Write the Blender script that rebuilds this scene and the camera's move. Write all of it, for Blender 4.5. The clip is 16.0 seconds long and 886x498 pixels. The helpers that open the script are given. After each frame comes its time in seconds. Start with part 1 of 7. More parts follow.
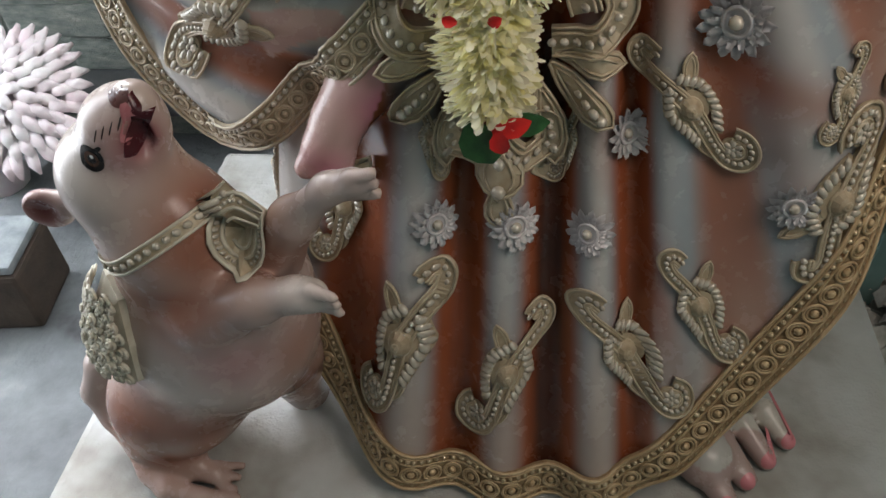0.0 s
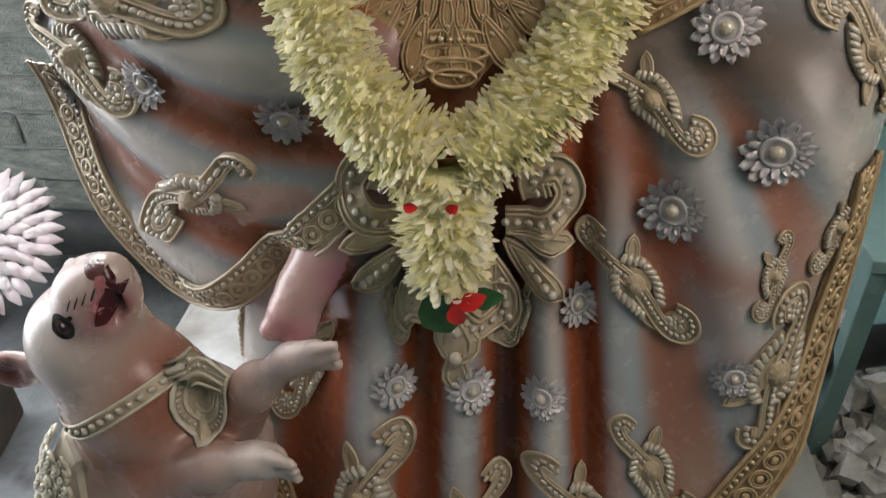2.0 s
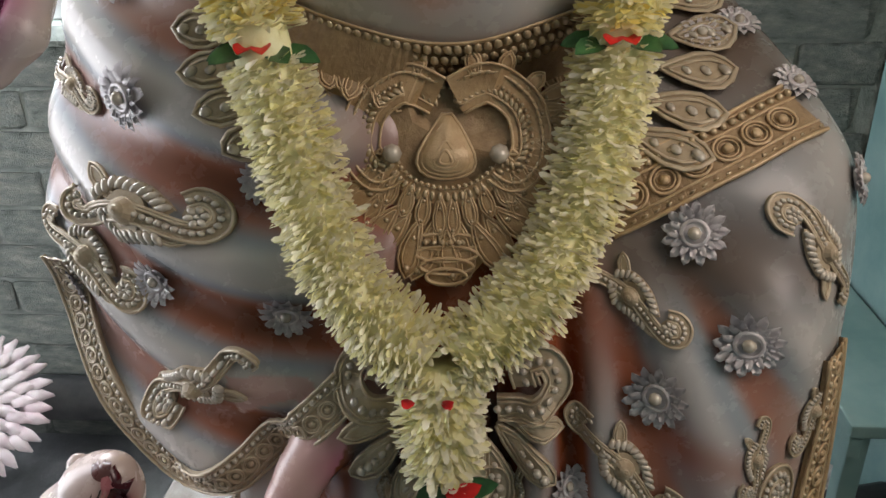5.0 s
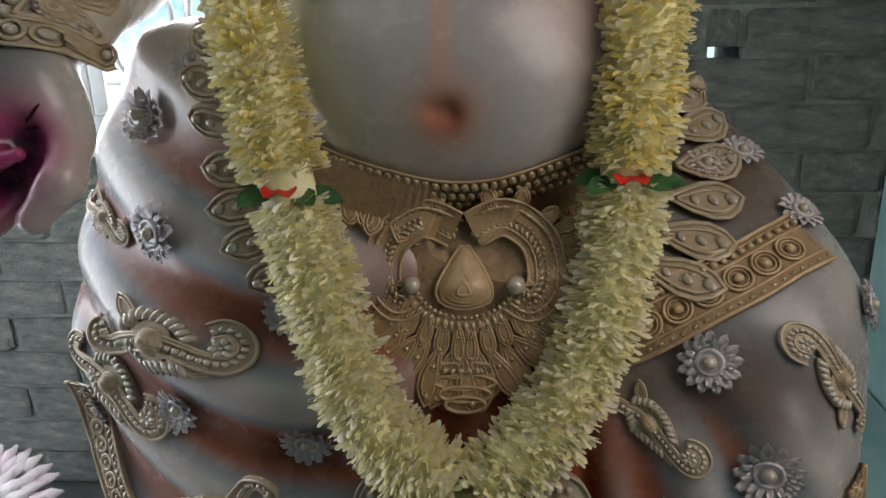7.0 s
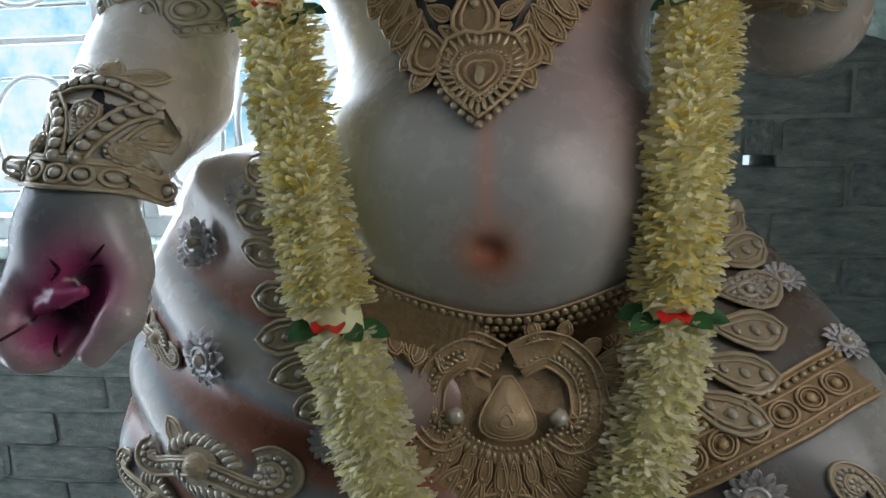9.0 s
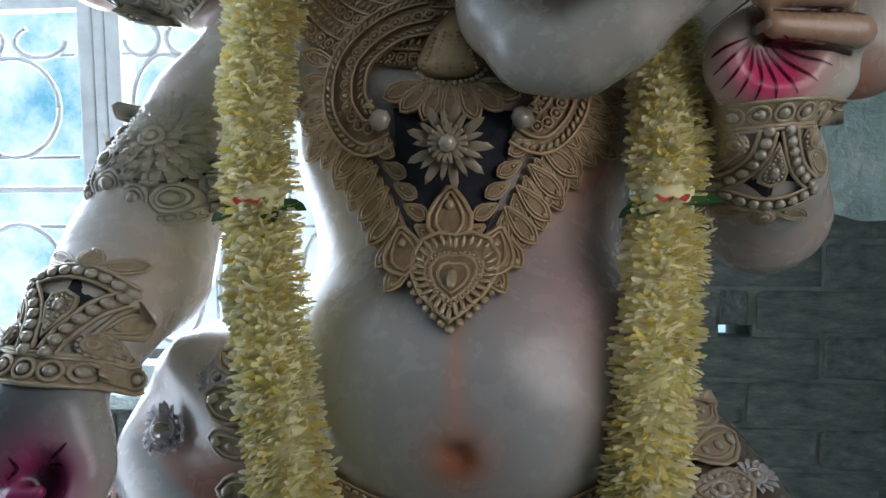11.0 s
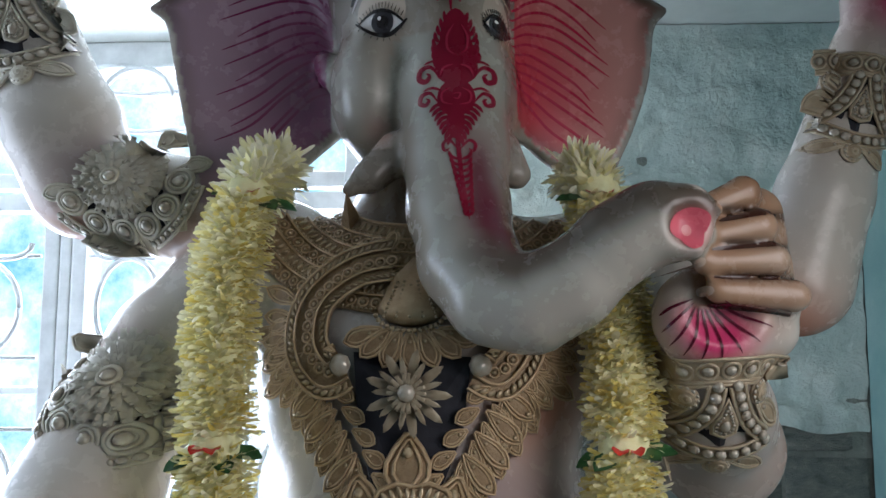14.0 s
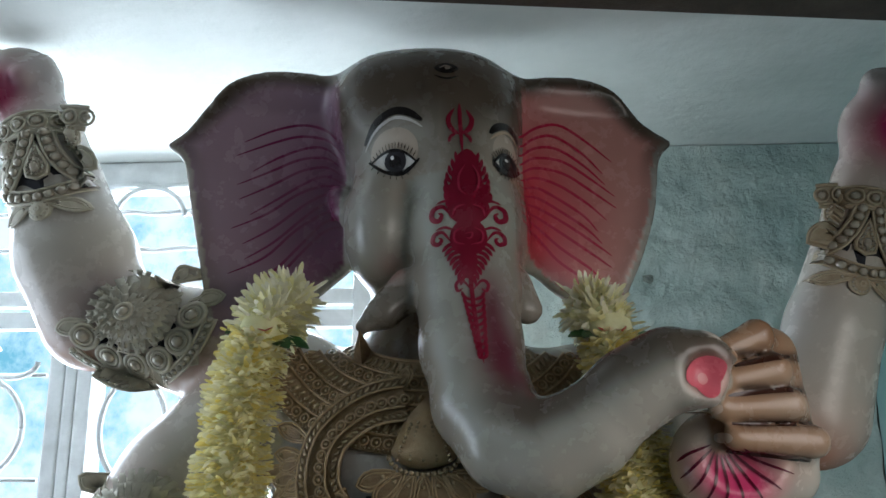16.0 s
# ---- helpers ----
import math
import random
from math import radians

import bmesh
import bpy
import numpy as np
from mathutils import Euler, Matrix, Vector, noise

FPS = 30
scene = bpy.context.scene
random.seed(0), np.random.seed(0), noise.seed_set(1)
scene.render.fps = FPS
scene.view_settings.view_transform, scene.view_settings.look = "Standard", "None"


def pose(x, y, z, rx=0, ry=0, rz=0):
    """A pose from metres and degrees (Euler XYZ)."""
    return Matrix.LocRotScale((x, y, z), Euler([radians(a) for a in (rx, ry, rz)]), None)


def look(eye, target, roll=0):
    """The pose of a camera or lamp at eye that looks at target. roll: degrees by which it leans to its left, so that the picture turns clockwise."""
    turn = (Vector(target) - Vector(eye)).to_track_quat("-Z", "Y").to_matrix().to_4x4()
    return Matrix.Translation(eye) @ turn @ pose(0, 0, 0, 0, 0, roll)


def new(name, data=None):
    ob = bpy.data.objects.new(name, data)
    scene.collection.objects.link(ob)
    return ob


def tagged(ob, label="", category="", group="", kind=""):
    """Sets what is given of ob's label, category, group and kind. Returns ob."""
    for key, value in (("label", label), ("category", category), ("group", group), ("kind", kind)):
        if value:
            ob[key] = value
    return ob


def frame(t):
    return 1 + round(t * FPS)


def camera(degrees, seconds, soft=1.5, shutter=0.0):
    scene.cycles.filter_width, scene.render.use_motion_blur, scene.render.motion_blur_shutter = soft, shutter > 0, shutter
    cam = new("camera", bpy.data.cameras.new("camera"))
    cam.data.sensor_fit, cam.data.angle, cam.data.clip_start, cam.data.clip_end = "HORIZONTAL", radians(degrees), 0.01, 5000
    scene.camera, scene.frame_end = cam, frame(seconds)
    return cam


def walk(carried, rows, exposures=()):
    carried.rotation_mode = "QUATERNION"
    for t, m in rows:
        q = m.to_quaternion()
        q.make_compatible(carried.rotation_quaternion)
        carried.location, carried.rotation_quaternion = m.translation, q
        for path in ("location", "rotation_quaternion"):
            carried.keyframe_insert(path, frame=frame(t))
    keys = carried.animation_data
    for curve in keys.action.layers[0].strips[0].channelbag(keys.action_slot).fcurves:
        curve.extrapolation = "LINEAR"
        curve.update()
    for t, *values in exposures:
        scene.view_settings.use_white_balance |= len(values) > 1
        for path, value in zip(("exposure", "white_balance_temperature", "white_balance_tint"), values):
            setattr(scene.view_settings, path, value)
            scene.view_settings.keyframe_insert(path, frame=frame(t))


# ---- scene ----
cam = camera(58.7, 16.0)
PATH = [
    (0, (0.099, -0.008, 1.053), (-0.155, 1.411, -0.334), -4.6),
    (0.5, (0.101, -0.015, 1.062), (-0.16, 1.442, -0.283), -4.4),
    (1, (0.097, -0.016, 1.072), (-0.161, 1.495, -0.213), -3.7),
    (1.5, (0.107, -0.011, 1.085), (-0.122, 1.555, -0.138), -2.6),
    (2, (0.107, -0.01, 1.106), (-0.072, 1.621, -0.037), -1.3),
    (2.5, (0.105, -0.01, 1.119), (-0.04, 1.662, 0.031), -0.7),
    (3, (0.103, -0.012, 1.133), (-0.034, 1.688, 0.088), -1.1),
    (3.5, (0.102, -0.014, 1.147), (-0.034, 1.72, 0.161), -1.2),
    (6, (0.096, -0.023, 1.198), (-0.05, 1.826, 0.448), -1.3),
    (6.5, (0.096, -0.019, 1.213), (-0.048, 1.853, 0.525), -1.6),
    (7, (0.089, -0.022, 1.226), (-0.074, 1.86, 0.569), -1.9),
    (7.5, (0.078, -0.027, 1.237), (-0.123, 1.861, 0.609), -2.2),
    (8, (0.072, -0.027, 1.25), (-0.162, 1.86, 0.631), -2.4),
    (8.5, (0.071, -0.024, 1.266), (-0.17, 1.875, 0.687), -2.3),
    (9, (0.079, -0.022, 1.287), (-0.163, 1.905, 0.806), -2.2),
    (11.5, (0.095, -0.013, 1.383), (-0.101, 1.974, 1.263), -0.0),
    (12, (0.09, -0.015, 1.401), (-0.086, 1.977, 1.356), 0.2),
    (12.5, (0.098, -0.019, 1.417), (-0.051, 1.976, 1.435), 0.3),
    (13, (0.099, -0.023, 1.431), (-0.018, 1.972, 1.51), 0.2),
    (13.5, (0.1, -0.028, 1.445), (-0.014, 1.963, 1.596), 0.2),
    (14, (0.101, -0.027, 1.458), (-0.015, 1.959, 1.664), 0.1),
    (14.5, (0.1, -0.027, 1.472), (-0.017, 1.952, 1.732), -0.0),
    (15, (0.094, -0.031, 1.489), (-0.022, 1.939, 1.812), -0.0),
    (15.5, (0.091, -0.035, 1.502), (-0.024, 1.924, 1.888), -0.0),
    (16, (0.088, -0.041, 1.512), (-0.027, 1.91, 1.939), -0.1),
]
EXPOSURES = [(0.0, 0.5, 6500, 16), (2.0, 0.65, 6700, 18), (3.5, 0.6, 6750, 20), (6.0, 0.2, 6550, 20), (7.5, -0.1, 6300, 16), (9.0, -0.35, 5900, 12), (11.5, -0.2, 5650, 14), (14.0, 0.05, 5650, 15), (15.0, -0.05, 5700, 13), (16.0, -0.25, 5850, 11)]
walk(cam, [(t, look(eye, target, roll)) for t, eye, target, roll in PATH], EXPOSURES)

# ---- world, sun and daylight in the openings ----
world = bpy.data.worlds.new("sky")
scene.world = world
world.use_nodes = True
sky = world.node_tree.nodes.new("ShaderNodeTexSky")
sky.sky_type, sky.sun_disc = "NISHITA", False
sky.sun_elevation, sky.sun_rotation = radians(48), radians(-25)
back = world.node_tree.nodes["Background"]
world.node_tree.links.new(sky.outputs[0], back.inputs[0])
back.inputs[1].default_value = 0.10
sun = new("sun", bpy.data.lights.new("sun", "SUN"))
sun.data.energy, sun.data.angle, sun.data.color = 1.2, radians(12), (1.0, 0.95, 0.88)
sun.matrix_world = look((-2.0, 5.0, 6.0), (0, 0, 0))


def daylight(name, watts, size_x, size_y, eye, target, colour):
    """Sky light that enters by an opening of the room."""
    lamp = new(name, bpy.data.lights.new(name, "AREA"))
    lamp.data.shape, lamp.data.size, lamp.data.size_y = "RECTANGLE", size_x, size_y
    lamp.data.energy, lamp.data.color = watts, colour
    lamp.matrix_world = look(eye, target)
    return lamp


daylight("window_daylight", 64, 1.35, 1.0, (-0.85, 1.64, 1.5), (-0.6, 0.2, 1.0), (0.88, 0.96, 1.0))
daylight("east_daylight", 5.5, 0.5, 0.9, (0.80, 0.18, 1.47), (0.1, 0.55, 0.60), (1.0, 0.88, 0.74))
# fill lamp at an added, unseen west opening; brightens the left side
daylight("west_fill", 22, 0.9, 1.7, (-1.73, 0.80, 1.05), (-0.5, 0.72, 1.0), (0.88, 0.96, 1.0))
scene.view_settings.exposure = 0.0

# ---- materials ----


def shader(name):
    m = bpy.data.materials.new(name)
    m.use_nodes = True
    n = m.node_tree.nodes
    return m, n, m.node_tree.links, n["Principled BSDF"]


def noise_node(n, links, scale, detail=4.0, rough=0.6):
    tex = n.new("ShaderNodeTexNoise")
    tex.inputs["Scale"].default_value, tex.inputs["Detail"].default_value, tex.inputs["Roughness"].default_value = scale, detail, rough
    co = n.new("ShaderNodeTexCoord")
    links.new(co.outputs["Object"], tex.inputs["Vector"])
    return tex


def ramp_node(n, links, fac, stops):
    r = n.new("ShaderNodeValToRGB")
    while len(r.color_ramp.elements) < len(stops):
        r.color_ramp.elements.new(0.5)
    for e, (p, c) in zip(r.color_ramp.elements, stops):
        e.position, e.color = p, (*c, 1)
    links.new(fac, r.inputs[0])
    return r


def bump_node(n, links, height, bsdf, strength, distance):
    b = n.new("ShaderNodeBump")
    b.inputs["Strength"].default_value, b.inputs["Distance"].default_value = strength, distance
    links.new(height, b.inputs["Height"])
    links.new(b.outputs[0], bsdf.inputs["Normal"])
    return b


def mottled(name, stops, scale, rough=0.6, bump=0.3, bump_scale=60, distance=0.003, metal=0.0, spec=0.5):
    """A surface whose colour wanders between the stops, with fine relief."""
    m, n, links, b = shader(name)
    tex = noise_node(n, links, scale)
    r = ramp_node(n, links, tex.outputs[0], stops)
    links.new(r.outputs[0], b.inputs["Base Color"])
    b.inputs["Roughness"].default_value, b.inputs["Metallic"].default_value = rough, metal
    b.inputs["Specular IOR Level"].default_value = spec
    fine = noise_node(n, links, bump_scale, 6, 0.65)
    bump_node(n, links, fine.outputs[0], b, bump, distance)
    return m


def painted_clay(name, rough=0.25):
    """Sprayed paint on clay: colour from the paint layer, faint brush and dust variation."""
    m, n, links, b = shader(name)
    at = n.new("ShaderNodeVertexColor")
    at.layer_name = "paint"
    b.inputs["Specular IOR Level"].default_value = 0.5
    tex = noise_node(n, links, 35, 5, 0.6)
    r = ramp_node(n, links, tex.outputs[0], [(0.3, (0.95, 0.945, 0.94)), (0.7, (1.0, 1.0, 1.0))])
    mix = n.new("ShaderNodeMixRGB")
    mix.blend_type = "MULTIPLY"
    mix.inputs[0].default_value = 1.0
    links.new(at.outputs[0], mix.inputs[1])
    links.new(r.outputs[0], mix.inputs[2])
    links.new(mix.outputs[0], b.inputs["Base Color"])
    rr = n.new("ShaderNodeMapRange")
    rr.inputs[3].default_value, rr.inputs[4].default_value = rough - 0.02, rough + 0.06
    links.new(tex.outputs[0], rr.inputs[0])
    links.new(rr.outputs[0], b.inputs["Roughness"])
    fine = noise_node(n, links, 22, 3, 0.5)
    bump_node(n, links, fine.outputs[0], b, 0.05, 0.002)
    return m


CLAY = painted_clay("painted_clay")
PLASTER = mottled("rough_green_plaster", [(0.3, (0.40, 0.50, 0.48)), (0.5, (0.58, 0.68, 0.64)), (0.7, (0.72, 0.78, 0.73))], 7, 0.85, 1.0, 28, 0.014)
BRICK = mottled("limewashed_brick", [(0.3, (0.16, 0.19, 0.165)), (0.45, (0.26, 0.30, 0.265)), (0.58, (0.34, 0.36, 0.315)), (0.72, (0.50, 0.50, 0.45))], 5, 0.88, 1.0, 32, 0.020)
# plaster of the unseen walls, kept dark to hold bounce light down
DARK_PLASTER = mottled("sooty_plaster", [(0.3, (0.07, 0.075, 0.07)), (0.7, (0.14, 0.14, 0.125))], 5, 0.9, 0.8, 30, 0.01)
CEILING = mottled("ceiling_limewash", [(0.3, (0.66, 0.69, 0.65)), (0.6, (0.78, 0.80, 0.76)), (0.8, (0.82, 0.83, 0.80))], 5, 0.85, 0.5, 30, 0.006)
TEAL = mottled("teal_distemper", [(0.3, (0.16, 0.30, 0.29)), (0.6, (0.24, 0.38, 0.36)), (0.8, (0.32, 0.44, 0.40))], 6, 0.8, 0.5, 40, 0.004)
CEMENT = mottled("cement_floor", [(0.32, (0.045, 0.045, 0.045)), (0.42, (0.13, 0.14, 0.145)), (0.58, (0.20, 0.215, 0.22)), (0.72, (0.32, 0.33, 0.33))], 5, 0.55, 0.8, 45, 0.006)
PLINTH = mottled("plinth_whitewash", [(0.30, (0.15, 0.125, 0.10)), (0.44, (0.33, 0.31, 0.275)), (0.58, (0.50, 0.50, 0.48)), (0.75, (0.60, 0.61, 0.60))], 4.5, 0.6, 0.8, 40, 0.005)
DARKWOOD = mottled("dark_timber", [(0.3, (0.045, 0.032, 0.025)), (0.7, (0.10, 0.07, 0.05))], 12, 0.75, 0.7, 60, 0.004)
IRON = mottled("white_painted_iron", [(0.3, (0.50, 0.52, 0.52)), (0.7, (0.72, 0.74, 0.74))], 18, 0.5, 0.3, 60, 0.001)
MORTAR = mottled("sooty_mortar", [(0.3, (0.15, 0.18, 0.16)), (0.7, (0.34, 0.37, 0.33))], 18, 0.9, 1.0, 45, 0.012)

# ---- mesh helpers ----


def mesh_object(name, verts, faces, material, parent=None, smooth=False, label=""):
    me = bpy.data.meshes.new(name)
    me.from_pydata([tuple(v) for v in verts], [], faces)
    me.update()
    if material:
        me.materials.append(material)
    if smooth:
        me.polygons.foreach_set("use_smooth", [True] * len(me.polygons))
    ob = new(name, me)
    ob.parent = parent
    return tagged(ob, label)


def part(name, bm, material, parent=None, label="", smooth=False):
    """Links a bmesh as one mesh object under a thing or a part."""
    me = bpy.data.meshes.new(name)
    bm.to_mesh(me)
    bm.free()
    me.materials.append(material)
    if smooth:
        me.polygons.foreach_set("use_smooth", [True] * len(me.polygons))
    ob = new(name, me)
    ob.parent = parent
    return tagged(ob, label)


def add_box(bm, lo, hi, bevel=0.0, turn=None):
    lo, hi = Vector(lo), Vector(hi)
    made = bmesh.ops.create_cube(bm, size=1.0, matrix=Matrix.Translation((lo + hi) / 2) @ (turn or Matrix()) @ Matrix.Diagonal((*(hi - lo), 1)))
    if bevel:
        edges = list({e for v in made["verts"] for e in v.link_edges})
        bmesh.ops.bevel(bm, geom=edges, offset=bevel, segments=2, affect="EDGES", profile=0.6)


def box(name, lo, hi, material, bevel=0.0, parent=None, label=""):
    bm = bmesh.new()
    add_box(bm, lo, hi, bevel)
    return part(name, bm, material, parent, label)


def tube_geometry(points, radius, sides=8, closed=False):
    """Vertices and faces of a tube along points; radius may be one number or one for each point."""
    pts = [Vector(p) for p in points]
    n = len(pts)
    rad = [radius] * n if not hasattr(radius, "__len__") else radius
    verts, faces = [], []
    ref = None
    for i, p in enumerate(pts):
        a, b = (pts[(i - 1) % n], pts[(i + 1) % n]) if closed else (pts[max(i - 1, 0)], pts[min(i + 1, n - 1)])
        d = (b - a).normalized()
        if ref is None:
            ref = d.orthogonal().normalized()
        ref = (ref - d * ref.dot(d)).normalized()
        side = d.cross(ref)
        for k in range(sides):
            c = 2 * math.pi * k / sides
            verts.append(p + (ref * math.cos(c) + side * math.sin(c)) * rad[i])
    for i in range(n if closed else n - 1):
        for k in range(sides):
            a, b = i * sides + k, i * sides + (k + 1) % sides
            c, d = ((i + 1) % n) * sides + (k + 1) % sides, ((i + 1) % n) * sides + k
            faces.append((a, b, c, d))
    if not closed:
        faces.append(tuple(range(sides - 1, -1, -1)))
        faces.append(tuple((n - 1) * sides + k for k in range(sides)))
    return verts, faces


# ---- the room ----
WALL_Y, RIGHT_X, LEFT_X, FRONT_Y, TOP = 1.42, 0.77, -1.7, -2.2, 2.03
WIN_L, WIN_R, WIN_B, WIN_T = -1.55, -0.13, 0.95, 2.0
tagged(box("floor", (LEFT_X, FRONT_Y, -0.1), (RIGHT_X, WALL_Y, 0.0), CEMENT), "worn grey cement floor with dusty patches", "floor", kind="structure")
tagged(box("ground", (-60, WALL_Y + 0.25, -0.35), (60, 90, -0.25), mottled("outside_soil", [(0.3, (0.12, 0.12, 0.08)), (0.7, (0.28, 0.26, 0.20))], 2)), "bare soil outside the room", "ground", kind="structure")
tagged(box("ceiling", (LEFT_X - 0.2, FRONT_Y - 0.2, TOP), (RIGHT_X + 0.2, WALL_Y + 0.2, TOP + 0.12), CEILING), "pale limewashed concrete ceiling with small scars", "ceiling", kind="structure")
wall = new("wall_north")
tagged(wall, "rough limewashed brick wall with green-grey wash", "wall", kind="structure")
WALL_BACK = WALL_Y + 0.2
box("wall_core", (WIN_R, WALL_Y + 0.008, -0.1), (0.440, WALL_BACK, TOP), MORTAR, 0, wall)
box("wall_core", (0.500, WALL_Y + 0.008, -0.1), (RIGHT_X + 0.2, WALL_BACK, TOP), MORTAR, 0, wall)
box("wall_core", (0.440, WALL_Y + 0.008, -0.1), (0.500, WALL_BACK, 1.040), MORTAR, 0, wall)
box("wall_core", (0.440, WALL_Y + 0.008, 1.092), (0.500, WALL_BACK, TOP), MORTAR, 0, wall)
box("wall_core", (LEFT_X - 0.2, WALL_Y + 0.008, -0.1), (WIN_L, WALL_BACK, TOP), MORTAR, 0, wall)
box("wall_core", (WIN_L, WALL_Y + 0.008, -0.1), (WIN_R, WALL_BACK, WIN_B), MORTAR, 0, wall)
wall_e = new("wall_east")
tagged(wall_e, "side wall with worn teal distemper and an open window", "wall", kind="structure")
box("wall_core", (RIGHT_X, 0.46, -0.1), (RIGHT_X + 0.2, WALL_Y, TOP), TEAL, 0, wall_e)
box("wall_core", (RIGHT_X, -0.10, -0.1), (RIGHT_X + 0.2, 0.46, 0.98), TEAL, 0, wall_e)
box("wall_core", (RIGHT_X, FRONT_Y, -0.1), (RIGHT_X + 0.2, -0.10, TOP), TEAL, 0, wall_e)
# unseen wall; its opening is added for the west fill lamp
wall_w = new("wall_west")
tagged(wall_w, "sooty plastered side wall with an open doorway", "wall", kind="structure")
box("wall_core", (LEFT_X - 0.2, FRONT_Y, -0.1), (LEFT_X, 0.33, TOP), DARK_PLASTER, 0, wall_w)
box("wall_core", (LEFT_X - 0.2, 1.27, -0.1), (LEFT_X, WALL_Y, TOP), DARK_PLASTER, 0, wall_w)
tagged(box("wall_south", (LEFT_X - 0.2, FRONT_Y - 0.2, -0.1), (RIGHT_X + 0.2, FRONT_Y, TOP), DARK_PLASTER), "sooty plastered wall behind the camera", "wall", kind="structure")

# ---- sculpted clay: blended forms turned into one skin ----


class Clay:
    """A grid of distances into which rounded forms are blended; skin() gives the surface as one mesh."""

    def __init__(self, lo, hi, step):
        self.lo, self.step = np.array(lo, float), step
        self.n = np.ceil((np.array(hi) - lo) / step).astype(int) + 1
        self.d = np.full(self.n, 0.2, np.float32)

    def window(self, lo, hi):
        a = np.clip(np.floor((np.array(lo) - self.lo) / self.step).astype(int), 0, self.n)
        b = np.clip(np.ceil((np.array(hi) - self.lo) / self.step).astype(int) + 1, 0, self.n)
        axes = [(self.lo[k] + self.step * np.arange(a[k], b[k])).astype(np.float32) for k in range(3)]
        return tuple(slice(i, j) for i, j in zip(a, b)), np.meshgrid(*axes, indexing="ij", sparse=True)

    def blend(self, cut, f, k):
        old = self.d[cut]
        h = np.clip(0.5 + 0.5 * (old - f) / k, 0, 1)
        self.d[cut] = old + (f - old) * h - k * h * (1 - h)

    def carve(self, cut, f, k):
        old = self.d[cut]
        h = np.clip(0.5 - 0.5 * (old + f) / k, 0, 1)
        self.d[cut] = old * (1 - h) - f * h + k * h * (1 - h)

    def egg(self, c, r, k=0.02, turn=0.0, out=False):
        """An ellipsoid, turned about the upright axis; out: hollowed out of what is there."""
        m = max(r) + 2 * k + 0.02
        cut, (x, y, z) = self.window(np.array(c) - m, np.array(c) + m)
        x, y, z = x - c[0], y - c[1], z - c[2]
        co, si = math.cos(radians(turn)), math.sin(radians(turn))
        u, v = (x * co + y * si) / r[0], (y * co - x * si) / r[1]
        q = np.sqrt(u * u + v * v + (z / r[2]) ** 2)
        g = np.sqrt((u / r[0]) ** 2 + (v / r[1]) ** 2 + (z / r[2] ** 2) ** 2) + 1e-6
        f = q * (q - 1) / g
        (self.carve if out else self.blend)(cut, f.astype(np.float32), k)

    def limb(self, chain, k=0.02):
        """Rounded cones through (x, y, z, r)."""
        for a, b in zip(chain, chain[1:]):
            a, b = np.array(a, float), np.array(b, float)
            r = max(a[3], b[3]) + 2 * k + 0.01
            cut, (x, y, z) = self.window(np.minimum(a, b)[:3] - r, np.maximum(a, b)[:3] + r)
            d = b[:3] - a[:3]
            t = np.clip(((x - a[0]) * d[0] + (y - a[1]) * d[1] + (z - a[2]) * d[2]) / (d @ d), 0, 1)
            f = np.sqrt((x - a[0] - t * d[0]) ** 2 + (y - a[1] - t * d[1]) ** 2 + (z - a[2] - t * d[2]) ** 2) - (a[3] + (b[3] - a[3]) * t)
            self.blend(cut, f.astype(np.float32), k)

    def sheet(self, outline, front, back, soft, k=0.01, margin=0.04):
        """A form that fills the outline in x and z from the depth front(x, z) to back(x, z)."""
        o = np.array(outline)
        cut, (x, y, z) = self.window((o[:, 0].min() - margin, self.lo[1], o[:, 1].min() - margin), (o[:, 0].max() + margin, 9, o[:, 1].max() + margin))
        edge = outline_distance(x[:, 0, :], z[0, 0, :][None, :], o)[:, None, :]
        a, b = front(x, z) - y, y - back(x, z)
        f = np.maximum(a, b) * 0.9
        q = np.sqrt(np.maximum(f + soft, 0) ** 2 + np.maximum(edge + soft, 0) ** 2)
        f = q + np.minimum(np.maximum(f + soft, edge + soft), 0) - soft
        self.blend(cut, f.astype(np.float32), k)

    def skin(self):
        """Naive surface nets."""
        s = self.d < 0
        p = self.d
        nx, ny, nz = (v - 1 for v in p.shape)
        count = np.zeros((nx, ny, nz), np.int8)
        corners = [(i, j, k) for i in (0, 1) for j in (0, 1) for k in (0, 1)]
        for i, j, k in corners:
            count += s[i:i + nx, j:j + ny, k:k + nz]
        cells = np.argwhere((count > 0) & (count < 8))
        index = np.full((nx, ny, nz), -1, np.int32)
        index[tuple(cells.T)] = np.arange(len(cells))
        val = np.stack([p[cells[:, 0] + i, cells[:, 1] + j, cells[:, 2] + k] for i, j, k in corners], 1)
        total, hits = np.zeros((len(cells), 3)), np.zeros(len(cells))
        for a in range(8):
            for b in range(a + 1, 8):
                ca, cb = np.array(corners[a]), np.array(corners[b])
                if np.abs(ca - cb).sum() == 1:
                    on = (val[:, a] < 0) != (val[:, b] < 0)
                    t = val[on, a] / (val[on, a] - val[on, b])
                    total[on] += ca + (cb - ca) * t[:, None]
                    hits[on] += 1
        verts = self.lo + (cells + total / hits[:, None]) * self.step
        faces = []
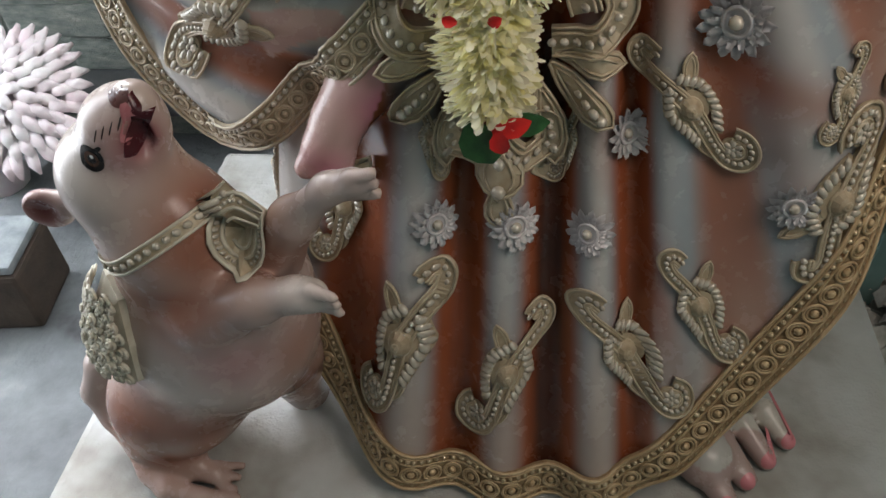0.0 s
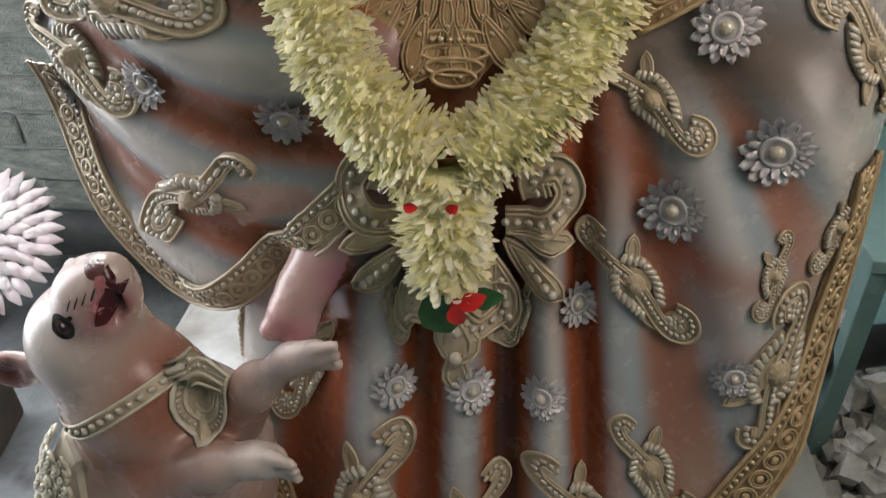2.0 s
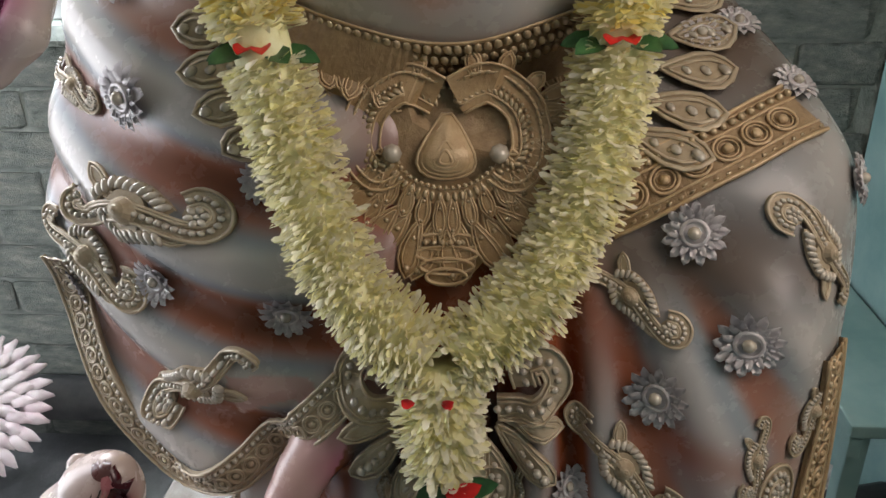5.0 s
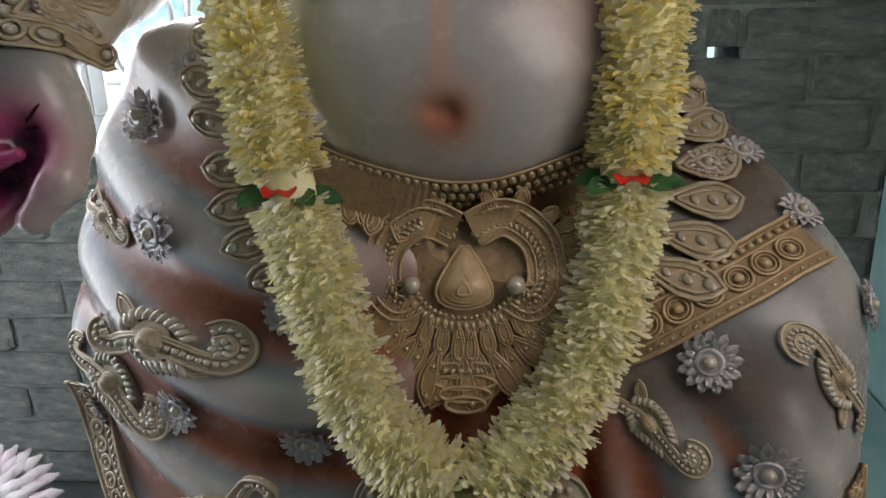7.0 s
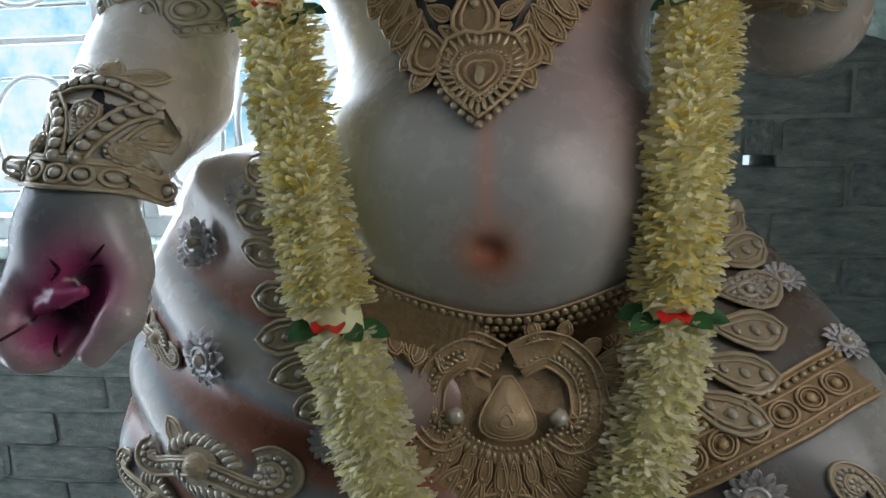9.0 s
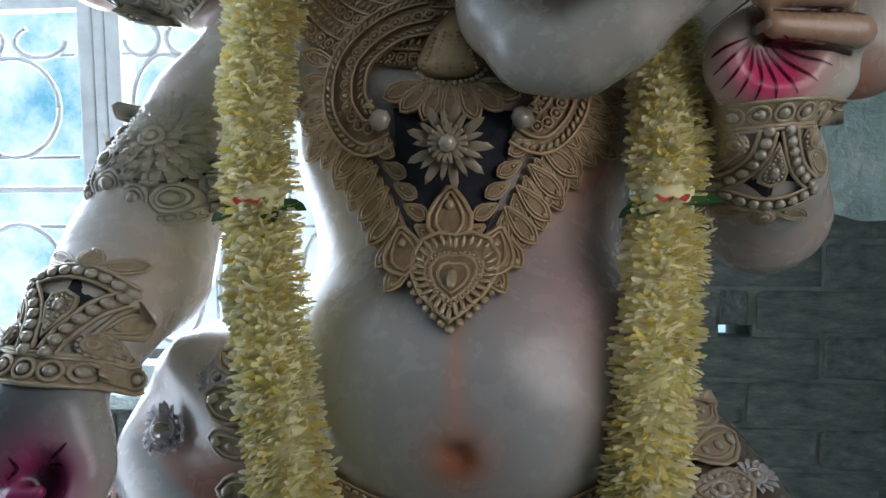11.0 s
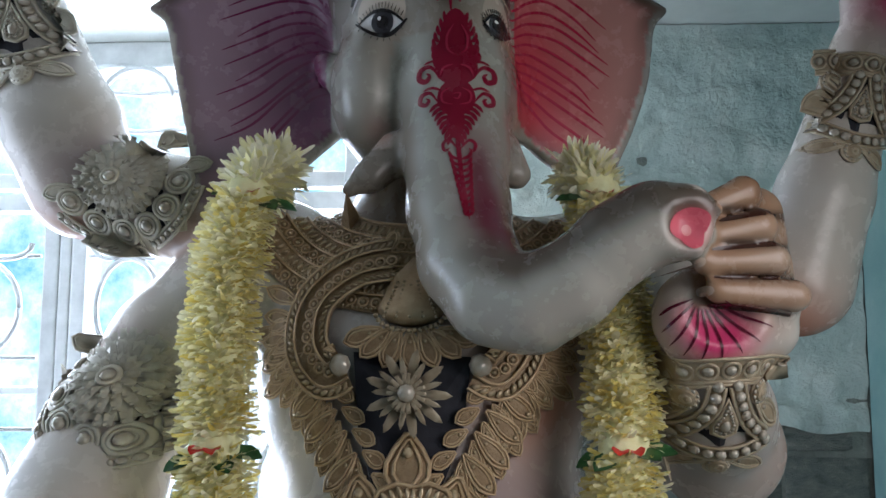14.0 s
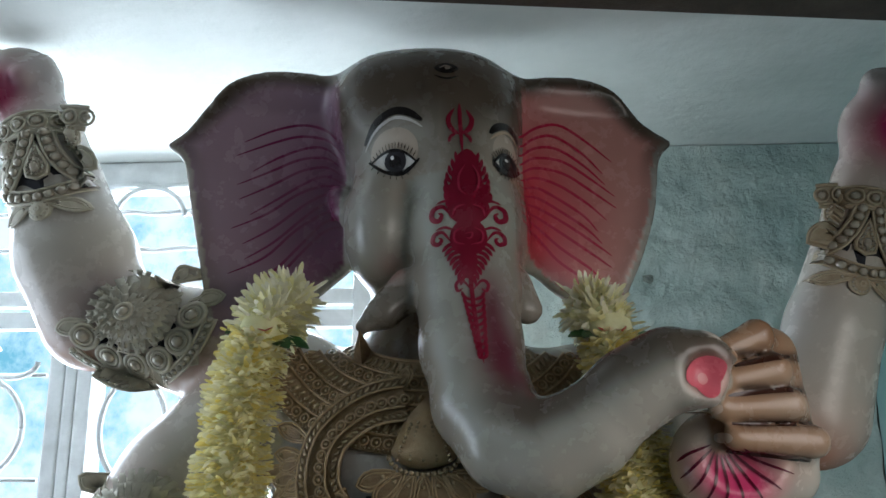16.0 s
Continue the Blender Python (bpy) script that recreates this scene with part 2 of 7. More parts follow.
        for axis in range(3):
            u, v = (axis + 1) % 3, (axis + 2) % 3
            lo, hi = [slice(None)] * 3, [slice(None)] * 3
            lo[axis], hi[axis] = slice(0, -1), slice(1, None)
            a, b = s[tuple(lo)], s[tuple(hi)]
            edges = np.argwhere(a != b)
            ok = (edges[:, u] > 0) & (edges[:, v] > 0) & (edges[:, u] < p.shape[u] - 1) & (edges[:, v] < p.shape[v] - 1)
            edges = edges[ok]
            flip = a[tuple(edges.T)]
            eu, ev = np.eye(3, dtype=int)[u], np.eye(3, dtype=int)[v]
            quad = np.stack([index[tuple((edges - o).T)] for o in (eu + ev, ev, 0 * eu, eu)], 1)
            quad[~flip] = quad[~flip][:, ::-1]
            faces.append(quad)
        faces = np.concatenate(faces)
        for _ in range(2):
            total, hits = np.zeros_like(verts), np.zeros(len(verts))
            for a, b in ((0, 1), (1, 2), (2, 3), (3, 0)):
                for i, j in ((a, b), (b, a)):
                    for axis in range(3):
                        total[:, axis] += np.bincount(faces[:, i], verts[faces[:, j], axis], len(verts))
                    hits += np.bincount(faces[:, i], minlength=len(verts))
            verts = 0.5 * verts + 0.5 * total / np.maximum(hits, 1)[:, None]
        return verts, faces


def outline_distance(x, z, o):
    """Signed distance in the plane to a closed outline; inside is negative."""
    x, z = np.broadcast_arrays(x, z)
    best = np.full(x.shape, 1e9)
    inside = np.zeros(x.shape, bool)
    for (ax, az), (bx, bz) in zip(o, np.roll(o, -1, 0)):
        dx, dz = bx - ax, bz - az
        t = np.clip(((x - ax) * dx + (z - az) * dz) / (dx * dx + dz * dz), 0, 1)
        best = np.minimum(best, (x - ax - t * dx) ** 2 + (z - az - t * dz) ** 2)
        inside ^= ((az > z) != (bz > z)) & (x < dx * (z - az) / (dz if dz else 1e-9) + ax)
    return np.where(inside, -1, 1) * np.sqrt(best)


def rounded(points, rounds=2):
    """Corner cutting, so that an outline runs smoothly."""
    p = np.array(points, float)
    for _ in range(rounds):
        q = np.roll(p, -1, 0)
        p = np.stack([0.75 * p + 0.25 * q, 0.25 * p + 0.75 * q], 1).reshape(-1, 2)
    return p


def bell(x, z, cx, cz, sx, sz):
    return np.exp(-((x - cx) / sx) ** 2 - ((z - cz) / sz) ** 2)


def ramp01(v, a, b):
    t = np.clip((v - a) / (b - a), 0, 1)
    return t * t * (3 - 2 * t)


FURROWS = ((-0.100, 0.046), (0.016, 0.028), (0.104, 0.030), (0.186, 0.020))


def pleat(x, z):
    """Fan of pleats of the skirt: 1 on a crest, -1 in a furrow."""
    u = 0.055 + (x - 0.055) * 1.375 / np.maximum(1.9 - z, 0.3)
    return 1 - 2 * sum(np.exp(-((u - c) / w) ** 2) for c, w in FURROWS)


def drape(x, z):
    """Hanging folds of the cloth over the folded leg."""
    w = z - 1.1 * (x + 0.19) ** 2 + 0.30 * x
    return np.cos(w * 47.0 + 0.4) * (1 - 0.5 * ramp01(x, -0.1, 0.02))


def side_fold(x, z):
    """Slanting folds of the cloth over the outer thigh, fanning out from the waist."""
    a = np.arctan2(x - 0.16, np.maximum(1.0 - z, 0.02))
    return np.sin(a * 17.0 + 0.6) * ramp01(x, 0.17, 0.24) * ramp01(0.90 - z, 0.0, 0.12) * ramp01(0.43 - x, 0.0, 0.05)


def skirt_front(x, z):
    y = np.where(z < 0.6, 0.622 - (0.6 - z) * 0.40, 0.622 + (z - 0.6) * 0.26)
    y = y - 0.055 * bell(x, z, 0.345, 0.82, 0.12, 0.17) - 0.03 * bell(x, z, 0.30, 0.62, 0.08, 0.14)
    y = y + np.where(x > 0.37, 9.0 * (x - 0.37) ** 2, 0) + 0.09 * ramp01(-x, 0.06, 0.22)
    y = y + 0.24 * ramp01(z, 0.9, 1.15)
    y = y - 0.007 * side_fold(x, z)
    amp = 0.020 * ramp01(0.27 - x, 0.0, 0.1) * ramp01(1.0 - z, 0.1, 0.35)
    return y - amp * pleat(x, z)


def lap_front(x, z):
    y = 0.645 + np.where(x < -0.15, 1.9 * (x + 0.15) ** 2, 0.9 * (x + 0.15) ** 2) + np.where(z > 0.85, 0.55 * (z - 0.85) ** 2 + 0.24 * (z - 0.85), 0)
    return y - 0.012 * drape(x, z)


SKIRT = rounded([(-0.20, 0.60), (-0.215, 0.36), (-0.165, 0.262), (-0.118, 0.222), (-0.05, 0.20), (0.04, 0.188), (0.19, 0.195), (0.285, 0.272), (0.358, 0.37), (0.402, 0.455), (0.428, 0.53),
                 (0.452, 0.65), (0.452, 0.75), (0.476, 0.83), (0.460, 0.91), (0.395, 1.0), (0.325, 1.085), (0.22, 1.14), (0.0, 1.1), (-0.12, 1.0)], 2)
LAP = rounded([(-0.17, 1.185), (-0.25, 1.195), (-0.325, 1.175), (-0.365, 1.09), (-0.402, 0.96), (-0.432, 0.86), (-0.425, 0.76), (-0.385, 0.69), (-0.275, 0.525), (-0.205, 0.56), (-0.12, 0.625), (-0.04, 0.72), (0.02, 0.85), (0.02, 1.0), (-0.1, 1.12)], 1)
EAR_L = rounded([(-0.079, 1.965), (-0.118, 1.970), (-0.155, 1.978), (-0.200, 1.981), (-0.244, 1.966), (-0.281, 1.933), (-0.309, 1.888), (-0.336, 1.868), (-0.334, 1.866), (-0.310, 1.850), (-0.303, 1.809), (-0.296, 1.772), (-0.287, 1.727), (-0.277, 1.675), (-0.270, 1.639), (-0.268, 1.598), (-0.254, 1.605), (-0.214, 1.625), (-0.159, 1.650), (-0.110, 1.690), (-0.074, 1.72)], 2)
EAR_R = rounded([(0.091, 1.950), (0.121, 1.958), (0.168, 1.972), (0.207, 1.977), (0.250, 1.968), (0.283, 1.942), (0.310, 1.908), (0.347, 1.889), (0.345, 1.887), (0.323, 1.867), (0.319, 1.815), (0.312, 1.775), (0.293, 1.720), (0.275, 1.682), (0.262, 1.648), (0.234, 1.650), (0.190, 1.664), (0.153, 1.69), (0.117, 1.73)], 2)


def ear_front(side, cx):
    def f(x, z):
        u = np.abs(x - cx)
        return 0.955 + (-0.16 if side < 0 else 0.22) * np.maximum(u - 0.1, 0) + 0.018 * np.sin(np.clip((u - 0.1) / 0.2, 0, 1) * math.pi) + 0.02 * ramp01(1.96 - z, 0.04, 0.0) * -1
    return f


def fingers(clay, rows, k=0.006):
    for chain in rows:
        clay.limb(chain, k)


clay = Clay((-0.66, 0.40, 0.17), (0.68, 1.12, 2.06), 0.005)
# torso
clay.egg((0.03, 0.92, 1.13), (0.23, 0.25, 0.19), 0.03)
clay.egg((0.02, 0.98, 1.40), (0.21, 0.165, 0.20), 0.09)
clay.limb([(-0.17, 0.99, 1.53, 0.075), (0.21, 1.0, 1.53, 0.075)], 0.05)
clay.limb([(0.02, 0.99, 1.5, 0.09), (0.02, 0.97, 1.72, 0.085)], 0.04)
# arms
clay.limb([(-0.19, 0.97, 1.55, 0.075), (-0.295, 0.94, 1.44, 0.070), (-0.345, 0.90, 1.335, 0.070)], 0.02)
clay.limb([(-0.335, 0.895, 1.345, 0.079), (-0.345, 0.84, 1.265, 0.083), (-0.352, 0.75, 1.215, 0.064), (-0.352, 0.695, 1.185, 0.052)], 0.012)
clay.limb([(0.22, 1.0, 1.52, 0.075), (0.36, 0.975, 1.36, 0.073)], 0.03)
clay.limb([(0.373, 0.955, 1.322, 0.078), (0.350, 0.88, 1.37, 0.062), (0.332, 0.825, 1.41, 0.050)], 0.02)
clay.limb([(0.22, 1.03, 1.53, 0.075), (0.36, 1.03, 1.52, 0.068), (0.485, 1.0, 1.515, 0.062)], 0.03)
clay.limb([(0.495, 1.0, 1.52, 0.066), (0.53, 1.0, 1.63, 0.058), (0.583, 1.0, 1.79, 0.043), (0.592, 1.0, 1.82, 0.044)], 0.012)
clay.limb([(-0.17, 1.0, 1.56, 0.07), (-0.30, 0.985, 1.615, 0.066), (-0.40, 0.975, 1.645, 0.068)], 0.02)
clay.limb([(-0.43, 0.97, 1.648, 0.072), (-0.465, 0.965, 1.73, 0.076), (-0.502, 0.96, 1.83, 0.060), (-0.525, 0.955, 1.90, 0.052)], 0.012)
# lowered open hand
clay.egg((-0.350, 0.655, 1.115), (0.066, 0.050, 0.085), 0.025)
fingers(clay, [[(-0.395, 0.64, 1.09, 0.026), (-0.412, 0.615, 1.055, 0.022), (-0.385, 0.60, 1.035, 0.018)], [(-0.30, 0.64, 1.10, 0.024), (-0.295, 0.61, 1.07, 0.020), (-0.318, 0.60, 1.04, 0.016)],
               [(-0.36, 0.64, 1.06, 0.026), (-0.365, 0.612, 1.035, 0.018)]], 0.016)
clay.egg((-0.322, 0.594, 1.104), (0.024, 0.032, 0.034), 0.010, out=True)
clay.egg((-0.354, 0.592, 1.070), (0.038, 0.036, 0.026), 0.010, out=True)
clay.limb([(-0.372, 0.612, 1.076, 0.008), (-0.345, 0.606, 1.088, 0.009), (-0.322, 0.606, 1.094, 0.007)], 0.006)
# raised fist that holds the trunk's end
clay.egg((0.330, 0.790, 1.472), (0.064, 0.046, 0.056), 0.02)
clay.egg((0.328, 0.745, 1.475), (0.040, 0.024, 0.030), 0.012, out=True)
fingers(clay, [[(0.368, 0.80, 1.590, 0.017), (0.352, 0.758, 1.594, 0.0170), (0.318, 0.748, 1.580, 0.0135)], [(0.382, 0.80, 1.557, 0.017), (0.364, 0.752, 1.560, 0.0172), (0.312, 0.742, 1.548, 0.0135)],
               [(0.392, 0.80, 1.524, 0.017), (0.374, 0.750, 1.527, 0.0170), (0.308, 0.738, 1.522, 0.0125)], [(0.404, 0.80, 1.490, 0.016), (0.396, 0.756, 1.492, 0.0160), (0.318, 0.738, 1.496, 0.0125)]], 0.003)
clay.limb([(0.385, 0.810, 1.46, 0.034), (0.380, 0.815, 1.58, 0.030)], 0.012)
clay.egg((0.032, 0.668, 1.112), (0.014, 0.014, 0.010), 0.014, out=True)
# raised hands of the rear arms
clay.egg((0.610, 0.99, 1.885), (0.050, 0.036, 0.062), 0.02)
fingers(clay, [[(0.592, 0.98, 1.91, 0.018), (0.60, 0.955, 1.945, 0.017), (0.63, 0.94, 1.945, 0.015)], [(0.63, 0.985, 1.92, 0.018), (0.64, 0.955, 1.94, 0.016)], [(0.645, 0.99, 1.88, 0.018), (0.655, 0.955, 1.90, 0.015)]], 0.012)
clay.egg((-0.560, 0.945, 1.965), (0.060, 0.045, 0.058), 0.02)
fingers(clay, [[(-0.59, 0.93, 2.0, 0.017), (-0.60, 0.905, 1.985, 0.017), (-0.575, 0.90, 1.965, 0.014)], [(-0.60, 0.93, 1.97, 0.017), (-0.605, 0.905, 1.955, 0.016), (-0.575, 0.90, 1.945, 0.014)],
               [(-0.595, 0.93, 1.94, 0.016), (-0.60, 0.905, 1.93, 0.016), (-0.575, 0.90, 1.925, 0.013)], [(-0.52, 0.93, 1.99, 0.017), (-0.535, 0.905, 1.965, 0.015)]], 0.004)
# head, trunk, tusks, ears
clay.sheet(EAR_L, ear_front(-1, 0.015), lambda x, z: ear_front(-1, 0.015)(x, z) + 0.022, 0.008, 0.012)
clay.sheet(EAR_R, ear_front(1, 0.015), lambda x, z: ear_front(1, 0.015)(x, z) + 0.022, 0.008, 0.012)
clay.egg((0.018, 0.960, 1.862), (0.113, 0.115, 0.125), 0.02, 10)
clay.egg((-0.046, 0.955, 1.922), (0.072, 0.085, 0.074), 0.03)
clay.egg((0.066, 0.965, 1.920), (0.066, 0.085, 0.072), 0.03)
clay.egg((0.012, 0.955, 1.940), (0.080, 0.080, 0.054), 0.03)
clay.limb([(-0.108, 0.945, 1.80, 0.016), (-0.100, 0.93, 1.775, 0.014)], 0.008)
clay.egg((-0.047, 0.920, 1.752), (0.047, 0.068, 0.082), 0.018, 10)
clay.egg((0.100, 0.950, 1.745), (0.040, 0.060, 0.080), 0.03, 10)
TRUNK = [(0.056, 0.915, 1.84, 0.060), (0.060, 0.892, 1.74, 0.064), (0.064, 0.862, 1.66, 0.058), (0.068, 0.832, 1.59, 0.054), (0.080, 0.795, 1.53, 0.050), (0.106, 0.763, 1.492, 0.046), (0.142, 0.743, 1.482, 0.043),
           (0.180, 0.735, 1.502, 0.040), (0.222, 0.728, 1.540, 0.037), (0.255, 0.722, 1.560, 0.035), (0.278, 0.715, 1.556, 0.032)]
clay.limb(TRUNK, 0.02)
clay.limb([(0.262, 0.715, 1.575, 0.020), (0.288, 0.708, 1.577, 0.015), (0.310, 0.704, 1.570, 0.007)], 0.010)
clay.limb([(0.270, 0.705, 1.542, 0.020), (0.288, 0.698, 1.532, 0.009)], 0.008)
clay.egg((0.284, 0.684, 1.553), (0.022, 0.018, 0.021), 0.004, out=True)
clay.limb([(-0.005, 0.875, 1.665, 0.026), (-0.035, 0.862, 1.635, 0.020), (-0.058, 0.855, 1.618, 0.009)], 0.006)
clay.limb([(0.115, 0.90, 1.67, 0.026), (0.133, 0.885, 1.64, 0.018)], 0.008)
# folded leg, draped lap and skirt
clay.sheet(SKIRT, skirt_front, lambda x, z: 0 * x + 0 * z + 0.98, 0.022, 0.012)
clay.sheet(LAP, lap_front, lambda x, z: 0 * x + 0 * z + 0.98, 0.030, 0.006)
clay.limb([(-0.040, 0.665, 0.690, 0.040), (-0.075, 0.640, 0.655, 0.038), (-0.105, 0.615, 0.615, 0.027), (-0.120, 0.605, 0.592, 0.024)], 0.008)
fingers(clay, [[(-0.126, 0.603, 0.590, 0.017), (-0.142, 0.595, 0.570, 0.013)], [(-0.110, 0.600, 0.584, 0.016), (-0.118, 0.592, 0.558, 0.0125)], [(-0.100, 0.602, 0.590, 0.013), (-0.102, 0.596, 0.570, 0.010)]], 0.005)
# foot under the hem
clay.limb([(0.24, 0.60, 0.22, 0.045), (0.30, 0.52, 0.205, 0.034)], 0.01)
fingers(clay, [[(0.288 + 0.030 * i, 0.535 + 0.020 * i, 0.206, 0.017), (0.318 + 0.028 * i, 0.478 + 0.028 * i, 0.193, 0.0155 - 0.0012 * i)] for i in range(4)], 0.004)
verts, faces = clay.skin()


def paint_layer(me, colours):
    layer = me.color_attributes.new("paint", "FLOAT_COLOR", "POINT")
    layer.data.foreach_set("color", np.column_stack([colours, np.ones(len(colours))]).astype(np.float32).ravel())


def over(base, colour, amount):
    return base + (np.array(colour) - base) * np.clip(amount, 0, 1)[:, None]


CREAM, SLATE, RUST, DEEP, ROSE = (0.55, 0.50, 0.44), (0.27, 0.30, 0.315), (0.26, 0.070, 0.028), (0.055, 0.018, 0.010), (0.58, 0.03, 0.14)

def statue_paint(v):
    x, y, z = v.T
    c = np.tile(np.array(CREAM), (len(v), 1))
    wander = np.sin(17 * x + 11 * z + 1) + np.sin(23 * z - 9 * x + 4 * y + 2) + np.sin(21 * y + 13 * x - 6 * z)
    c = over(c, (0.36, 0.36, 0.355), 0.45 * ramp01(wander, -0.3, 2.0))
    c = over(c, (0.58, 0.46, 0.39), 0.5 * ramp01(-wander, 0.6, 2.4))
    in_skirt = (outline_distance(x, z, SKIRT) < 0.012) & (np.abs(y - skirt_front(x, z)) < 0.035)
    in_lap = (outline_distance(x, z, LAP) < 0.012) & (y < lap_front(x, z) + 0.10) & (y > lap_front(x, z) - 0.012)
    # skirt: slate crests, rust furrows; crests paled and furrows deepened as painted shading
    p = pleat(x, z)
    s = np.tile(np.array(SLATE), (len(v), 1))
    s = over(s, (0.56, 0.51, 0.46), 0.85 * ramp01(p, 0.2, 1.0) * ramp01(0.24 - x, 0.0, 0.08))
    s = over(s, (0.52, 0.49, 0.46), 0.7 * ramp01(side_fold(x, z), 0.2, 1.0))
    s = over(s, (0.30, 0.105, 0.05), 0.85 * ramp01(-side_fold(x, z), 0.1, 0.9))
    s = over(s, (0.42, 0.24, 0.16), 0.5 * bell(x, z, 0.06, 0.25, 0.25, 0.14))
    s = over(s, RUST, ramp01(-p, -0.6, 0.4) * ramp01(0.27 - x, -0.02, 0.06))
    s = over(s, DEEP, 0.9 * ramp01(-p, 0.1, 0.9) * bell(x, z, 0.105, 0.5, 0.035, 0.6) + 0.3 * ramp01(-p, 0.5, 1.0))
    s = over(s, RUST, 0.9 * ramp01(z, 0.66, 0.74) * ramp01(0.22 - x, 0.0, 0.05))
    s = over(s, RUST, 0.75 * bell(x - 0.6 * (0.78 - z), z, 0.20, 0.75, 0.028, 0.16) + 0.55 * bell(x, z + 0.35 * (x - 0.3), 0.33, 0.67, 0.10, 0.022) + 0.45 * bell(x, z, 0.22, 0.91, 0.05, 0.05) + 0.5 * bell(x, z, 0.33, 1.06, 0.05, 0.02))
    s = over(s, CREAM, 0.6 * ramp01(x, 0.34, 0.42) + 0.5 * bell(x, z, 0.30, 0.35, 0.05, 0.1))
    # shade below the sash, put into the colour
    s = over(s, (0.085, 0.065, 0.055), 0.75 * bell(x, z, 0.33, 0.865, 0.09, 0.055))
    s = over(s, RUST, 0.8 * bell(x - 0.35 * (0.5 - z), z, 0.195, 0.5, 0.020, 0.13) + 0.7 * bell(x - 0.2 * (0.36 - z), z, 0.30, 0.36, 0.016, 0.07))
    # thigh shade above and below the sash, painted darker
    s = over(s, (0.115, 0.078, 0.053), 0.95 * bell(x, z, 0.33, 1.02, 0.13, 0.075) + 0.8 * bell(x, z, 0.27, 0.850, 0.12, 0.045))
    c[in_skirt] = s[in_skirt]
    # cloth over the folded leg: rust-painted folds, crests and troughs shaded by colour
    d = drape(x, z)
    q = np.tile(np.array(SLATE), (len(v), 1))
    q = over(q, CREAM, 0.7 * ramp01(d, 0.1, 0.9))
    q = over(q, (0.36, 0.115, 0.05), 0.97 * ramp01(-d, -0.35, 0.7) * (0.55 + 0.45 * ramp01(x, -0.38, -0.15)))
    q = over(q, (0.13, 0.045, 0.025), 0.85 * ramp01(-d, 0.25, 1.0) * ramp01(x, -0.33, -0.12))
    q = over(q, RUST, 0.6 * ramp01(x, -0.10, 0.0))
    q = over(q, CREAM, 0.75 * ramp01(z, 1.03, 1.12))
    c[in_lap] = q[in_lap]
    body = ~(in_skirt | in_lap)

    def dab(colour, amount):
        c[body] = over(c, colour, amount)[body]

    def ball(cx, cy, cz, r):
        return np.exp(-((x - cx) ** 2 + (y - cy) ** 2 + (z - cz) ** 2) / r ** 2)

    # belly: slate middle, warm sides, rust navel
    dab((0.24, 0.26, 0.27), 0.85 * ball(0.06, 0.69, 1.13, 0.11))
    dab((0.50, 0.50, 0.37), 0.75 * ball(-0.11, 0.74, 1.13, 0.11))
    dab((0.42, 0.28, 0.29), 0.8 * ball(0.15, 0.78, 1.25, 0.10))
    # shade painted under the chest, along the belly's foot and right flank
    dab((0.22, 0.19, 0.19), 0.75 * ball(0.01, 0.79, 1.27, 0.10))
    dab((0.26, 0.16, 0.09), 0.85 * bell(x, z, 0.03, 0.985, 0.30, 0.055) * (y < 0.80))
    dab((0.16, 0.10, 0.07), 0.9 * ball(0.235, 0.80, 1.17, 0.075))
    dab((0.46, 0.22, 0.12), 0.75 * ball(0.034, 0.675, 1.108, 0.038))
    dab((0.26, 0.065, 0.02), 1.3 * ball(0.034, 0.678, 1.108, 0.019))
    dab((0.50, 0.28, 0.21), 0.75 * np.exp(-((x - 0.032) / 0.010) ** 2) * (y < 0.78) * bell(x, z, 0.032, 1.18, 0.1, 0.075))
    for spot in ((-0.345, 0.90, 1.35, 0.055), (-0.26, 0.97, 1.58, 0.05), (-0.40, 0.97, 1.60, 0.06), (-0.48, 0.97, 1.59, 0.05), (0.40, 0.95, 1.36, 0.08), (0.49, 1.0, 1.46, 0.05), (0.45, 0.97, 1.46, 0.06), (-0.36, 0.87, 1.20, 0.05), (0.17, 0.85, 1.38, 0.06)):
        dab((0.58, 0.25, 0.16), 0.9 * ball(*spot))
    dab((0.22, 0.15, 0.16), 0.7 * ball(-0.40, 0.91, 1.655, 0.045) + 0.7 * ball(-0.30, 0.87, 1.36, 0.03))
    # ears: rose inside, left darkened to mauve for backlight, dark upper edge for shade
    inner_l = (outline_distance(x, z, EAR_L) < -0.010) & (x < -0.080)
    inner_r = (outline_distance(x, z, EAR_R) < -0.010) & (x > 0.095)
    front_l, front_r = y < ear_front(-1, 0.015)(x, z) + 0.008, y < ear_front(1, 0.015)(x, z) + 0.008
    for near, on, hub, pale, tone in ((inner_l, front_l, -0.10, (0.34, 0.23, 0.29), (0.17, 0.040, 0.105)), (inner_r, front_r, 0.12, (0.58, 0.28, 0.25), (0.58, 0.05, 0.075))):
        reach = np.sqrt((x - hub) ** 2 + (0.8 * (z - 1.77)) ** 2)
        m = near & on
        c[m] = over(np.tile(np.array(pale), (len(v), 1)), tone, 1 - ramp01(reach, 0.03, 0.17))[m]
    # face: pale cheeks, brown crown that runs down between the eyes, deepened as shade
    head = (z > 1.66) & (np.abs(x - 0.02) < 0.155) & (y < 1.0) & body & ~(inner_l & front_l & (x < -0.10)) & ~(inner_r & front_r & (x > 0.135))
    c[head] = over(np.tile(np.array((0.43, 0.40, 0.345)), (len(v), 1)), (0.27, 0.26, 0.235), 0.6 * ramp01(np.abs(x + 0.02), 0.0, 0.05) * (x < 0.03))[head]

    def face(colour, amount):
        c[head] = over(c, colour, amount)[head]
